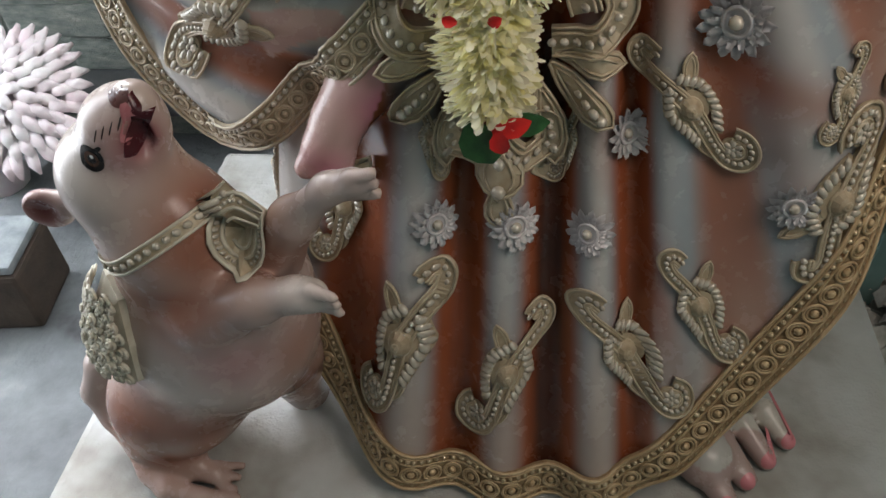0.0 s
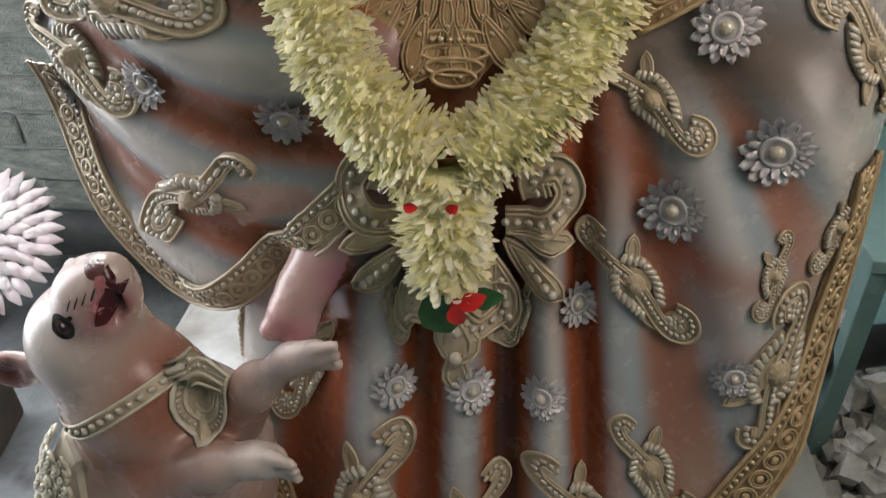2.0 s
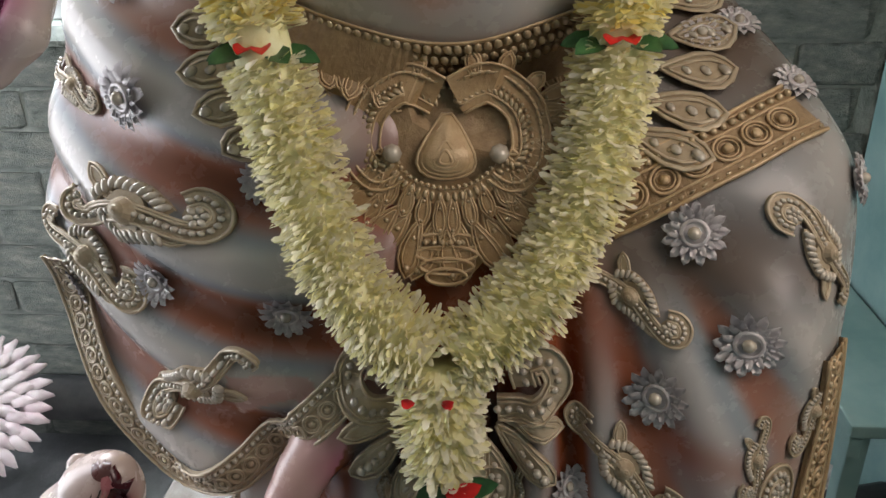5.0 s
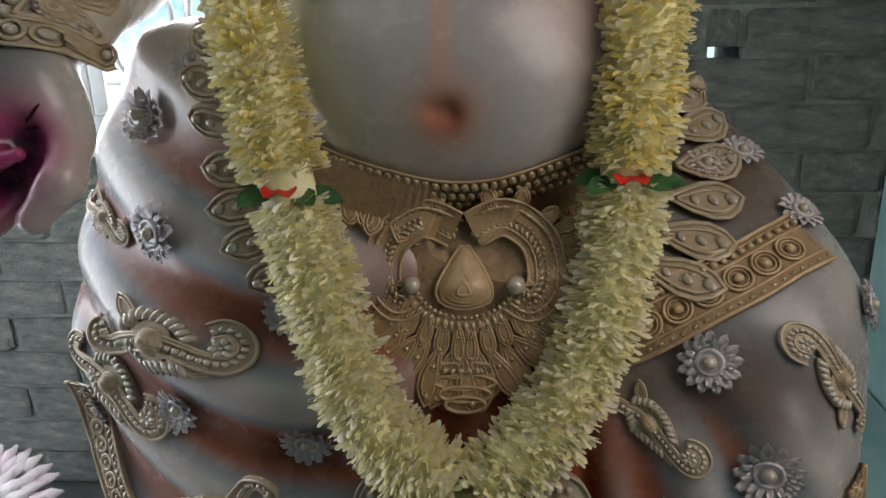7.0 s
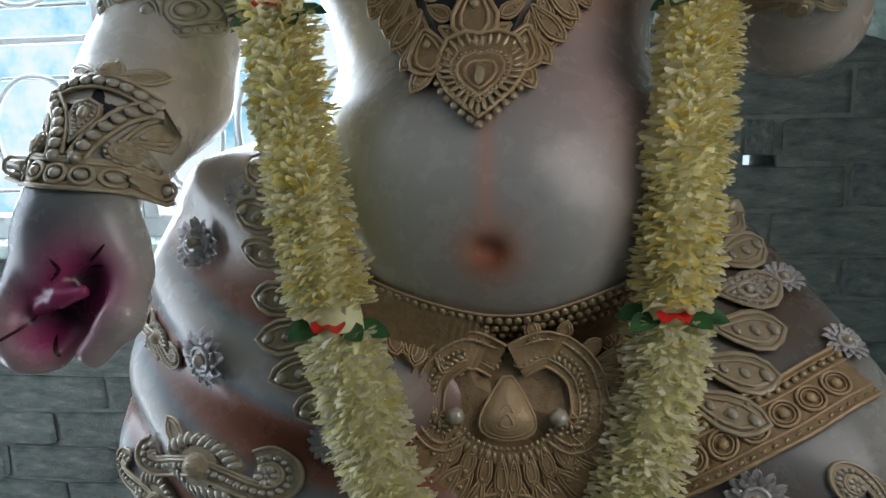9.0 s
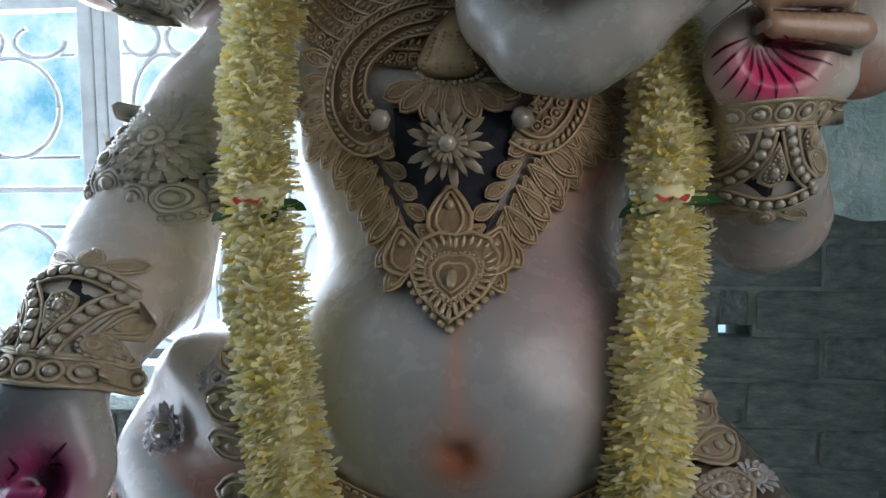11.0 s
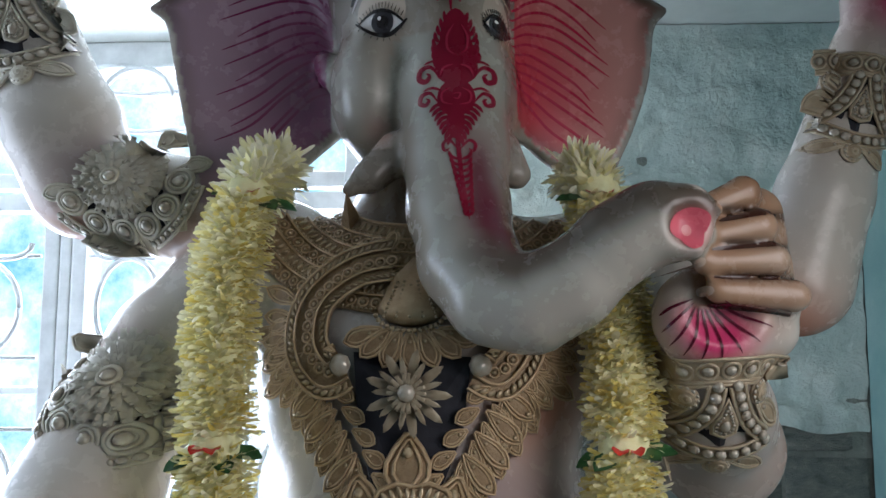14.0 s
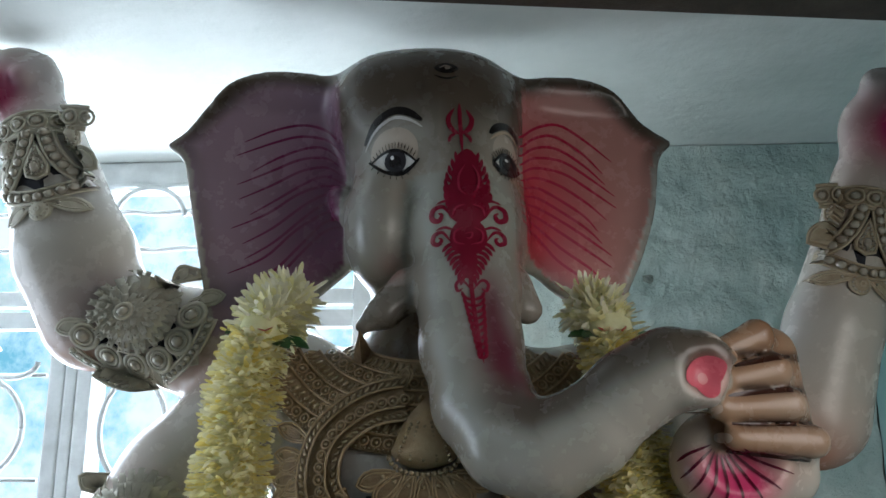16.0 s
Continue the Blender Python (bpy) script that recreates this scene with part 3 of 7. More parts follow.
    face((0.095, 0.072, 0.050), 0.97 * ramp01(z + 0.20 * np.abs(x - 0.03), 1.848, 1.915))
    face((0.13, 0.10, 0.075), 0.9 * np.exp(-((x - 0.055) / 0.032) ** 2) * ramp01(z, 1.76, 1.85))
    face((0.26, 0.19, 0.14), 0.65 * ball(0.005, 0.87, 1.79, 0.028) + 0.5 * ball(-0.075, 0.90, 1.80, 0.028))
    # warm light from the right, painted on the cheek
    face((0.55, 0.36, 0.20), 0.8 * ball(0.118, 0.92, 1.77, 0.055))
    face((0.48, 0.22, 0.18), 0.7 * ball(-0.020, 0.865, 1.685, 0.022))
    along, high, wide = np.full(len(v), -1.0), np.zeros(len(v)), np.zeros(len(v))
    near = np.full(len(v), 1.25)
    for i, (a, b) in enumerate(zip(TRUNK, TRUNK[1:])):
        a, b = np.array(a), np.array(b)
        d = b[:3] - a[:3]
        f = np.clip(((v - a[:3]) @ d) / (d @ d), 0, 1)
        off = (v - a[:3] - f[:, None] * d) / (a[3] + (b[3] - a[3]) * f)[:, None]
        far = np.linalg.norm(off, axis=1)
        m = far < near
        near[m], along[m], high[m], wide[m] = far[m], (i + f)[m], off[m, 2], off[m, 0]
    curl = ramp01(along, 4.0, 6.0)
    dab((0.36, 0.355, 0.305), (along >= 0.5) * 0.85)
    # trunk modelling painted in: lower curl paled, top, underside, bend and sides shaded
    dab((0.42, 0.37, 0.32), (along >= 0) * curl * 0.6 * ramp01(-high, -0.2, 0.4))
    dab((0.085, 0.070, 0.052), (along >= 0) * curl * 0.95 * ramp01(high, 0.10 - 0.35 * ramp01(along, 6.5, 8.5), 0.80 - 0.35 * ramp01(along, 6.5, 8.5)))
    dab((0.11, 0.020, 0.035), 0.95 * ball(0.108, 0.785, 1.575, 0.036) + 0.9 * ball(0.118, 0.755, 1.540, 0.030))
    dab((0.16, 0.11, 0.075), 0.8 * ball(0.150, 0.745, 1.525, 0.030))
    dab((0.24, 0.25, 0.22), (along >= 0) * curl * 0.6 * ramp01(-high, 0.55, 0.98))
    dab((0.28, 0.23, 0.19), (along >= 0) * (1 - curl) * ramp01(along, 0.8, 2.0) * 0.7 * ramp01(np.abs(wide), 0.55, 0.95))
    dab((0.13, 0.02, 0.04), (along >= 1.6) * (1 - ramp01(along, 4.0, 5.2)) * 0.9 * ramp01(along, 1.6, 2.8) * bell(wide, 0 * z, 0.42, 0.0, 0.38, 1.0))
    # shade along the ears' upper rims, painted dark
    rim = ((outline_distance(x, z, EAR_L) < 0.012) & (x < -0.10) | (outline_distance(x, z, EAR_R) < 0.012) & (x > 0.12)) & (z > 1.58)
    edge = np.minimum(outline_distance(x, z, EAR_L), outline_distance(x, z, EAR_R))
    c[rim] = over(c, (0.085, 0.062, 0.045), ramp01(edge, -0.034, -0.012) * (0.30 + 0.70 * ramp01(z, 1.82, 1.91)))[rim]
    # lowered hand: slate shading painted on its back, right rim paled
    dab((0.13, 0.14, 0.145), 1.1 * ball(-0.350, 0.63, 1.165, 0.055) + 1.1 * ball(-0.405, 0.64, 1.11, 0.045))
    dab((0.44, 0.44, 0.42), 0.7 * ball(-0.29, 0.64, 1.12, 0.035))
    # shade under the chin, painted on neck and upper chest
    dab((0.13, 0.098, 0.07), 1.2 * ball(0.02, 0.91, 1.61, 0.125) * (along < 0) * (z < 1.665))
    # palms, trunk's end, foot
    dab((0.50, 0.06, 0.20), 1.3 * ball(-0.322, 0.60, 1.104, 0.036) + 1.3 * ball(-0.358, 0.605, 1.066, 0.038))
    # hollow of the lowered palm darkened as painted shade
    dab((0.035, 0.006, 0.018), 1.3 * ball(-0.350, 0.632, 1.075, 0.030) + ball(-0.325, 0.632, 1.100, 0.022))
    dab((0.60, 0.05, 0.16), 1.5 * ball(0.322, 0.752, 1.462, 0.036) * ramp01(1.492 - z, 0.0, 0.012))
    dab((0.20, 0.01, 0.03), 1.0 * ball(0.335, 0.765, 1.495, 0.022))
    dab((0.33, 0.185, 0.10), 0.9 * ramp01(x, 0.296, 0.304) * (y < 0.80) * ramp01(z, 1.478, 1.484) * (z < 1.62) * (along < 9.2))
    # knuckle highlights put into the paint
    dab((0.46, 0.36, 0.28), 0.6 * ball(0.385, 0.75, 1.527, 0.03) + 0.6 * ball(0.39, 0.75, 1.492, 0.03))
    dab((0.16, 0.07, 0.03), 1.0 * ball(0.372, 0.76, 1.605, 0.028))
    # shade between the fingers, drawn as dark lines
    for gap in (1.575, 1.542, 1.5095):
        dab((0.025, 0.012, 0.008), 0.9 * np.exp(-((z - gap) / 0.0055) ** 2) * ramp01(x, 0.315, 0.33) * ramp01(0.425 - x, 0.0, 0.02) * (y < 0.80))
    dab((0.30, 0.17, 0.10), 0.6 * ball(0.385, 0.74, 1.49, 0.03))
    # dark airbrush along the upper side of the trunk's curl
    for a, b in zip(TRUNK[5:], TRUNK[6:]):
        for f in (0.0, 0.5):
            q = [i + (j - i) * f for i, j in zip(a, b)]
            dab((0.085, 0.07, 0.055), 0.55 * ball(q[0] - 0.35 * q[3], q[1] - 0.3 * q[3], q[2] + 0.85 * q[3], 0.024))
    dab((0.62, 0.20, 0.19), 1.2 * ball(0.286, 0.700, 1.552, 0.016))
    dab(ROSE, 1.3 * ball(0.625, 0.955, 1.88, 0.045))
    dab((0.36, 0.035, 0.11), 1.2 * ball(-0.560, 0.90, 1.945, 0.040))
    dab((0.30, 0.28, 0.29), 0.6 * ball(-0.51, 0.92, 1.97, 0.04))
    foot = (np.abs(x + 0.09) < 0.09) & (y < 0.68) & (z > 0.53) & (z < 0.72) & ~in_skirt
    c[foot] = over(np.tile(np.array((0.52, 0.36, 0.32)), (len(v), 1)), (0.62, 0.09, 0.22), 0.9 * np.exp(-((x + 0.045) ** 2 + (z - 0.630) ** 2) / 0.035 ** 2) + 0.5 * np.exp(-((x + 0.115) ** 2 + (z - 0.575) ** 2) / 0.025 ** 2))[foot]
    toes = (z < 0.225) & (y < 0.56) & (x > 0.27)
    c[toes] = (0.42, 0.30, 0.27)
    return c


from mathutils.bvhtree import BVHTree

SKIN = BVHTree.FromPolygons(verts.tolist(), faces.tolist())
middle = verts[faces].mean(1)
trunk_zone = np.zeros(len(middle), bool)
for a, b in zip(TRUNK, TRUNK[1:]):
    a, b = np.array(a), np.array(b)
    d = b[:3] - a[:3]
    f = np.clip(((middle - a[:3]) @ d) / (d @ d), 0, 1)
    trunk_zone |= np.linalg.norm(middle - a[:3] - f[:, None] * d, axis=1) < a[3] + 0.012
palm_zone = (middle[:, 2] > 0.99) & (middle[:, 0] < -0.23) & (middle[:, 1] < 0.70 + 0.5 * np.maximum(middle[:, 2] - 1.12, 0))
TORSO = BVHTree.FromPolygons(verts.tolist(), faces[~trunk_zone & ~palm_zone].tolist())

CHEST = BVHTree.FromPolygons(verts.tolist(), faces[~trunk_zone & ~palm_zone & (middle[:, 2] < 1.64) & (np.abs(middle[:, 0] - 0.02) < 0.22)].tolist())


class Brush:
    """Paint laid on the clay as thin flakes that belong to its mesh."""

    def __init__(self, skin):
        self.skin, self.verts, self.faces, self.tones = skin, [], [], []

    def drop(self, x, z, lift):
        p, n, _, _ = self.skin.ray_cast(Vector((x, 0.1, z)), Vector((0, 1, 0)), 0.95)
        if p is None:
            p, n, _, _ = self.skin.find_nearest(Vector((x, 0.8, z)))
        return p + n * lift

    def stroke(self, points, width, tone, lift=0.0010, taper=1.0):
        """A brush stroke through (x, z), thin at its ends."""
        p = [Vector(q) for q in points]
        line = []
        for i in range(len(p) - 1):
            a, b, c, d = p[max(i - 1, 0)], p[i], p[i + 1], p[min(i + 2, len(p) - 1)]
            for k in range(5):
                t = k / 5
                line.append(0.5 * ((2 * b) + (c - a) * t + (2 * a - 5 * b + 4 * c - d) * t * t + (3 * b - a - 3 * c + d) * t ** 3))
        line.append(p[-1])
        n, base = len(line), len(self.verts)
        for i, q in enumerate(line):
            e = (line[min(i + 1, n - 1)] - line[max(i - 1, 0)]).normalized()
            s = i / (n - 1)
            w = width / 2 * (1 - taper * (1 - min(1, 4 * s * (1 - s) + 0.12)))
            side = Vector((-e.y, e.x)) * w
            for o in (q - side, q, q + side):
                self.verts.append(self.drop(o.x, o.y, lift))
                self.tones.append(tone)
        for i in range(n - 1):
            for j in (0, 1):
                self.faces.append((base + 3 * i + j, base + 3 * i + j + 1, base + 3 * i + j + 4, base + 3 * i + j + 3))

    def patch(self, cx, cz, rx, rz, tone, lift=0.0008, turn=0.0, almond=0.0, n=20):
        """A filled oval, or an almond shape."""
        base, co, si = len(self.verts), math.cos(turn), math.sin(turn)
        for ring in (1.0, 0.66, 0.33):
            for k in range(n):
                a = 2 * math.pi * k / n
                u, v = rx * ring * math.cos(a), rz * ring * math.sin(a) * (1 - almond * abs(math.cos(a)) ** 3)
                self.verts.append(self.drop(cx + u * co - v * si, cz + u * si + v * co, lift))
                self.tones.append(tone)
        self.verts.append(self.drop(cx, cz, lift))
        self.tones.append(tone)
        for r in (0, 1):
            self.faces += [(base + r * n + k, base + r * n + (k + 1) % n, base + (r + 1) * n + (k + 1) % n, base + (r + 1) * n + k) for k in range(n)]
        self.faces += [(base + 2 * n + k, base + 2 * n + (k + 1) % n, base + 3 * n) for k in range(n)]


INK, WHITE, IRIS, MAROON, LINE = (0.012, 0.010, 0.010), (0.74, 0.72, 0.70), (0.030, 0.028, 0.032), (0.23, 0.007, 0.030), (0.16, 0.020, 0.075)
brush = Brush(SKIN)


def eye(cx, cz, half, tall, turn):
    brush.patch(cx, cz + 0.014, half * 1.15, tall * 2.0, (0.52, 0.44, 0.36), 0.0006)
    brush.patch(cx, cz, half, tall, WHITE, 0.0012, turn, 0.75)
    brush.patch(cx + 0.002, cz + 0.001, min(tall * 0.98, half * 0.8), tall * 0.98, IRIS, 0.0018)
    brush.patch(cx + 0.002, cz + 0.001, min(tall * 0.5, half * 0.5), tall * 0.52, INK, 0.0024)
    brush.patch(cx - 0.001, cz + tall * 0.40, tall * 0.16, tall * 0.16, WHITE, 0.0030)
    arc = [(cx + half * 1.08 * u, cz + math.sin(turn) * half * u + tall * 1.02 * (1 - u * u)) for u in (-1.0, -0.6, -0.2, 0.2, 0.6, 1.0)]
    low = [(cx + half * 1.08 * u, cz + math.sin(turn) * half * u - tall * 1.0 * (1 - u * u)) for u in (-1.1, -0.6, -0.1, 0.4, 0.8, 1.12)]
    brush.stroke(arc, 0.0036, INK, 0.0026, 0.6)
    brush.stroke(low, 0.0052, INK, 0.0026, 0.7)
    for k in range(15):
        u = -0.97 + 1.86 * k / 14
        x, z = cx + half * u, cz + tall * 1.1 * (1 - u * u) + 0.001
        brush.stroke([(x, z), (x + 0.003 * u, z + 0.004), (x + 0.005 * u, z + 0.007)], 0.0009, INK, 0.0022, 0.8)
        if k % 2 == 0:
            z = cz - tall * 1.1 * (1 - u * u) - 0.002
            brush.stroke([(x, z), (x + 0.003 * u, z - 0.004)], 0.0009, INK, 0.0022, 0.8)


eye(-0.024, 1.817, 0.0265, 0.0140, -0.06)
eye(0.110, 1.815, 0.0135, 0.0140, 0.10)
brush.stroke([(-0.062, 1.846), (-0.048, 1.868), (-0.026, 1.880), (-0.006, 1.876), (0.011, 1.864)], 0.0105, INK, 0.0014, 0.8)
brush.stroke([(-0.062, 1.838), (-0.048, 1.859), (-0.025, 1.871), (-0.004, 1.866), (0.011, 1.856)], 0.0042, WHITE, 0.0010, 0.8)
brush.stroke([(0.091, 1.852), (0.101, 1.864), (0.114, 1.869), (0.127, 1.860)], 0.0095, INK, 0.0014, 0.8)
brush.stroke([(0.092, 1.845), (0.103, 1.856), (0.115, 1.861), (0.127, 1.852)], 0.0036, (0.62, 0.50, 0.36), 0.0010, 0.8)
# third mark
brush.patch(0.039, 1.940, 0.015, 0.008, INK, 0.0010, 0.0, 0.5)
brush.stroke([(0.030, 1.939), (0.038, 1.943), (0.046, 1.940)], 0.0022, (0.30, 0.26, 0.22), 0.0020)
brush.patch(0.040, 1.940, 0.0035, 0.0028, (0.30, 0.26, 0.22), 0.0018)
brush.stroke([(0.024, 1.929), (0.039, 1.924), (0.055, 1.929)], 0.0025, INK)
# painted ornament down the forehead and the trunk
X0, BRIGHT = 0.066, (0.42, 0.030, 0.075)
for s in (-1, 1):
    brush.stroke([(0.056, 1.846), (0.056 + s * 0.010, 1.853), (0.056 + s * 0.014, 1.866), (0.056 + s * 0.007, 1.880)], 0.0060, MAROON)
    brush.stroke([(0.056 + s * 0.004, 1.848), (0.056 + s * 0.011, 1.843), (0.056 + s * 0.013, 1.836)], 0.0040, MAROON)
    for i in range(9):  # small barbs round the upper drop
        f = i / 8
        z, half = 1.818 - 0.070 * f, 0.006 + 0.019 * math.sin(math.pi * (0.12 + 0.62 * f))
        brush.stroke([(X0 - 0.002 + s * half * 0.75, z - 0.010), (X0 - 0.002 + s * (half - 0.001), z - 0.003), (X0 - 0.002 + s * (half + 0.0005), z + 0.006)], 0.0046, MAROON)
    for q, (u, w, size) in enumerate(((0.030, 1.742, 1.0), (0.030, 1.712, 0.85), (0.018, 1.764, 0.6))):  # scrolls
        turn = [(0.0 - 0.75, -0.35), (-0.1, 0.55), (0.62, 0.40), (0.72, -0.25), (0.25, -0.50), (0.0, -0.10), (0.25, 0.12)]
        brush.stroke([(X0 + s * (u + a * 0.016 * size), w + b * 0.016 * size) for a, b in turn], 0.0052 * size + 0.001, MAROON)
        brush.stroke([(X0 + s * (u - 0.018 * size), w + 0.010 * size), (X0 + s * (u - 0.004), w + 0.016 * size), (X0 + s * (u + 0.007), w + 0.013 * size)], 0.0032, MAROON)
    for i in range(8):  # fringe under the rose
        z, half = 1.706 - 0.0058 * i, 0.029 - 0.0030 * i
        brush.stroke([(X0 + s * half * 0.30, z), (X0 + s * half * 0.75, z - 0.003), (X0 + s * half, z - 0.011)], 0.0046, MAROON)
    brush.stroke([(X0 + 0.004, 1.648), (X0 + 0.004 + s * 0.010, 1.660), (X0 + 0.004 + s * 0.017, 1.656), (X0 + 0.004 + s * 0.015, 1.648), (X0 + 0.004 + s * 0.010, 1.651)], 0.0036, MAROON)
    for i in range(10):  # fern
        z, xm = 1.645 - 0.0072 * i, X0 + 0.005 + 0.0011 * i
        brush.stroke([(xm, z - 0.008), (xm + s * (0.009 - 0.0006 * i), z - 0.004), (xm + s * (0.012 - 0.0009 * i), z + 0.003)], 0.0038, MAROON)
    brush.stroke([(X0 + s * 0.004, 1.806), (X0 + s * 0.011, 1.790), (X0 + s * 0.010, 1.772), (X0 + s * 0.002, 1.764)], 0.0026, BRIGHT, 0.0026)
    brush.stroke([(X0 + s * 0.004, 1.752), (X0 + s * 0.014, 1.748), (X0 + s * 0.018, 1.738)], 0.0024, BRIGHT, 0.0026)
    brush.stroke([(X0 + s * 0.003, 1.702), (X0 + s * 0.014, 1.706), (X0 + s * 0.015, 1.718), (X0 + s * 0.006, 1.724)], 0.0024, BRIGHT, 0.0026)
brush.stroke([(0.055, 1.888), (0.056, 1.865), (0.059, 1.822)], 0.0048, MAROON)
brush.patch(X0 - 0.002, 1.786, 0.0175, 0.042, MAROON, 0.0010, 0.0, 0.0)
brush.patch(X0 - 0.002, 1.768, 0.024, 0.022, MAROON, 0.0010)
brush.patch(X0, 1.748, 0.024, 0.020, MAROON, 0.0010)
brush.patch(X0, 1.712, 0.021, 0.024, MAROON, 0.0010)
brush.patch(X0, 1.682, 0.010, 0.020, MAROON, 0.0010)
brush.stroke([(X0 - 0.004, 1.716), (X0 + 0.004, 1.717), (X0 + 0.002, 1.710), (X0 - 0.003, 1.711)], 0.0022, BRIGHT, 0.0026)
brush.stroke([(X0 + 0.002, 1.680), (X0 + 0.003, 1.655), (X0 + 0.008, 1.612), (X0 + 0.016, 1.568)], 0.0048, MAROON)
# veins painted in the ears
for i in range(12):
    f, j = i / 11, 0.006 * math.sin(5 * i)
    brush.stroke([(0.128, 1.870 - 0.120 * f), (0.150, 1.897 - 0.150 * f), (0.185 + j, 1.908 - 0.190 * f), (0.222 + j, 1.888 - 0.195 * f), (0.258 - 0.02 * f + 2 * j, 1.858 - 0.180 * f)], 0.0040, (0.46, 0.018, 0.06), 0.0008, 0.9)
for i in range(12):
    f, j = i / 11, 0.006 * math.sin(4 * i)
    brush.stroke([(-0.106, 1.872 - 0.110 * f), (-0.128, 1.896 - 0.140 * f), (-0.160 + j, 1.906 - 0.180 * f), (-0.198 + j, 1.898 - 0.215 * f), (-0.236 + 2 * j, 1.878 - 0.220 * f)], 0.0038, LINE, 0.0008, 0.9)
# lines on the palms, nails
for i in range(9):
    a = math.radians(192 + 18 * i)
    co, si = math.cos(a), math.sin(a)
    brush.stroke([(0.312 + 0.012 * co, 1.492 + 0.012 * si), (0.313 + 0.034 * co - 0.004 * si, 1.488 + 0.034 * si), (0.314 + (0.044 + 0.003 * i) * co, 1.484 + 0.054 * si)], 0.0028, (0.10, 0.004, 0.02), 0.0010, 0.9)
# dark strokes stand in for shade in the finger creases
for a, b in (((0.322, 1.563), (0.392, 1.575)), ((0.312, 1.535), (0.398, 1.542)), ((0.314, 1.509), (0.402, 1.508)), ((0.316, 1.483), (0.398, 1.474))):
    brush.stroke([a, ((a[0] + b[0]) / 2, (a[1] + b[1]) / 2 + 0.001), b], 0.0055, (0.045, 0.016, 0.010), 0.0008, 0.6)
brush.patch(0.283, 1.555, 0.0210, 0.0150, (0.62, 0.12, 0.16), 0.0010, 0.35, 0.3)
brush.patch(0.285, 1.545, 0.0120, 0.0140, (0.62, 0.12, 0.16), 0.0012, 0.2, 0.2)
brush.patch(0.281, 1.549, 0.0050, 0.0060, (0.70, 0.26, 0.27), 0.0018)
for nx, nz in ((0.300, 1.523), (0.308, 1.496)):
    brush.patch(nx, nz, 0.005, 0.0045, (0.52, 0.40, 0.32), 0.0012)
for pts in ([(-0.322, 1.118), (-0.312, 1.126), (-0.305, 1.134)], [(-0.325, 1.112), (-0.308, 1.114)], [(-0.378, 1.068), (-0.390, 1.058), (-0.402, 1.052)], [(-0.350, 1.125), (-0.345, 1.114), (-0.352, 1.104)], [(-0.36, 1.05), (-0.352, 1.034)]):
    brush.stroke(pts, 0.003, (0.05, 0.004, 0.01), 0.0012, 0.9)
for i in range(4):
    brush.patch(0.318 + 0.028 * i, 0.200, 0.008, 0.007, (0.62, 0.22, 0.24), 0.0015)


def joined(name, verts, faces, colours, brush, label, category):
    extra = len(verts)
    me = bpy.data.meshes.new(name)
    me.from_pydata(verts.tolist() + [tuple(v) for v in brush.verts], [], faces.tolist() + [tuple(extra + i for i in f) for f in brush.faces])
    me.polygons.foreach_set("use_smooth", [True] * len(me.polygons))
    me.materials.append(CLAY)
    paint_layer(me, np.vstack([colours, np.array(brush.tones)]))
    me.update()
    return tagged(new(name, me), label, category)


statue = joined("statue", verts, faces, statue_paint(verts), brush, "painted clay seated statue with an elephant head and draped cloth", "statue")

# ---- plinth and the small animal figure ----
plinth = box("plinth", (-0.50, 0.34, 0.0), (0.56, 1.12, 0.182), PLINTH, 0.012)
tagged(plinth, "whitewashed low plinth under the statue", "plinth")

fig = Clay((-0.50, 0.32, 0.175), (0.02, 0.72, 0.80), 0.004)
fig.egg((-0.262, 0.540, 0.405), (0.116, 0.105, 0.135), 0.02)
fig.egg((-0.325, 0.520, 0.290), (0.080, 0.085, 0.085), 0.04)
fig.limb([(-0.235, 0.53, 0.47, 0.082), (-0.258, 0.515, 0.555, 0.058), (-0.283, 0.512, 0.615, 0.050)], 0.04)
fig.egg((-0.288, 0.515, 0.622), (0.050, 0.050, 0.050), 0.02)
fig.limb([(-0.282, 0.513, 0.635, 0.046), (-0.256, 0.507, 0.682, 0.033), (-0.238, 0.503, 0.708, 0.017)], 0.02)
fig.egg((-0.233, 0.482, 0.684), (0.008, 0.016, 0.022), 0.005, out=True)
fig.limb([(-0.325, 0.51, 0.598, 0.016), (-0.348, 0.505, 0.590, 0.013)], 0.012)
fig.egg((-0.366, 0.502, 0.586), (0.027, 0.013, 0.022), 0.006)
fig.egg((-0.370, 0.488, 0.588), (0.020, 0.012, 0.016), 0.004, out=True)
fig.egg((-0.300, 0.548, 0.672), (0.014, 0.010, 0.016), 0.005)
fig.limb([(-0.17, 0.52, 0.52, 0.036), (-0.125, 0.495, 0.59, 0.020), (-0.082, 0.480, 0.640, 0.012), (-0.058, 0.476, 0.652, 0.013)], 0.015)
fig.limb([(-0.22, 0.47, 0.49, 0.040), (-0.165, 0.455, 0.522, 0.022), (-0.122, 0.452, 0.538, 0.015), (-0.105, 0.450, 0.540, 0.016)], 0.015)
for base, way in (((-0.06, 0.476, 0.648), (0.022, -0.004, 0.006)), ((-0.105, 0.448, 0.542), (0.025, -0.008, -0.002))):
    for i in (-1, 0, 1):
        a = Vector(base) + Vector((0, -0.004 * i, 0.011 * i))
        b = a + Vector(way) + Vector((0, 0, 0.003 * i))
        fig.limb([(*a, 0.008), (*b, 0.0055)], 0.003)
fig.egg((-0.355, 0.505, 0.262), (0.062, 0.060, 0.075), 0.03)
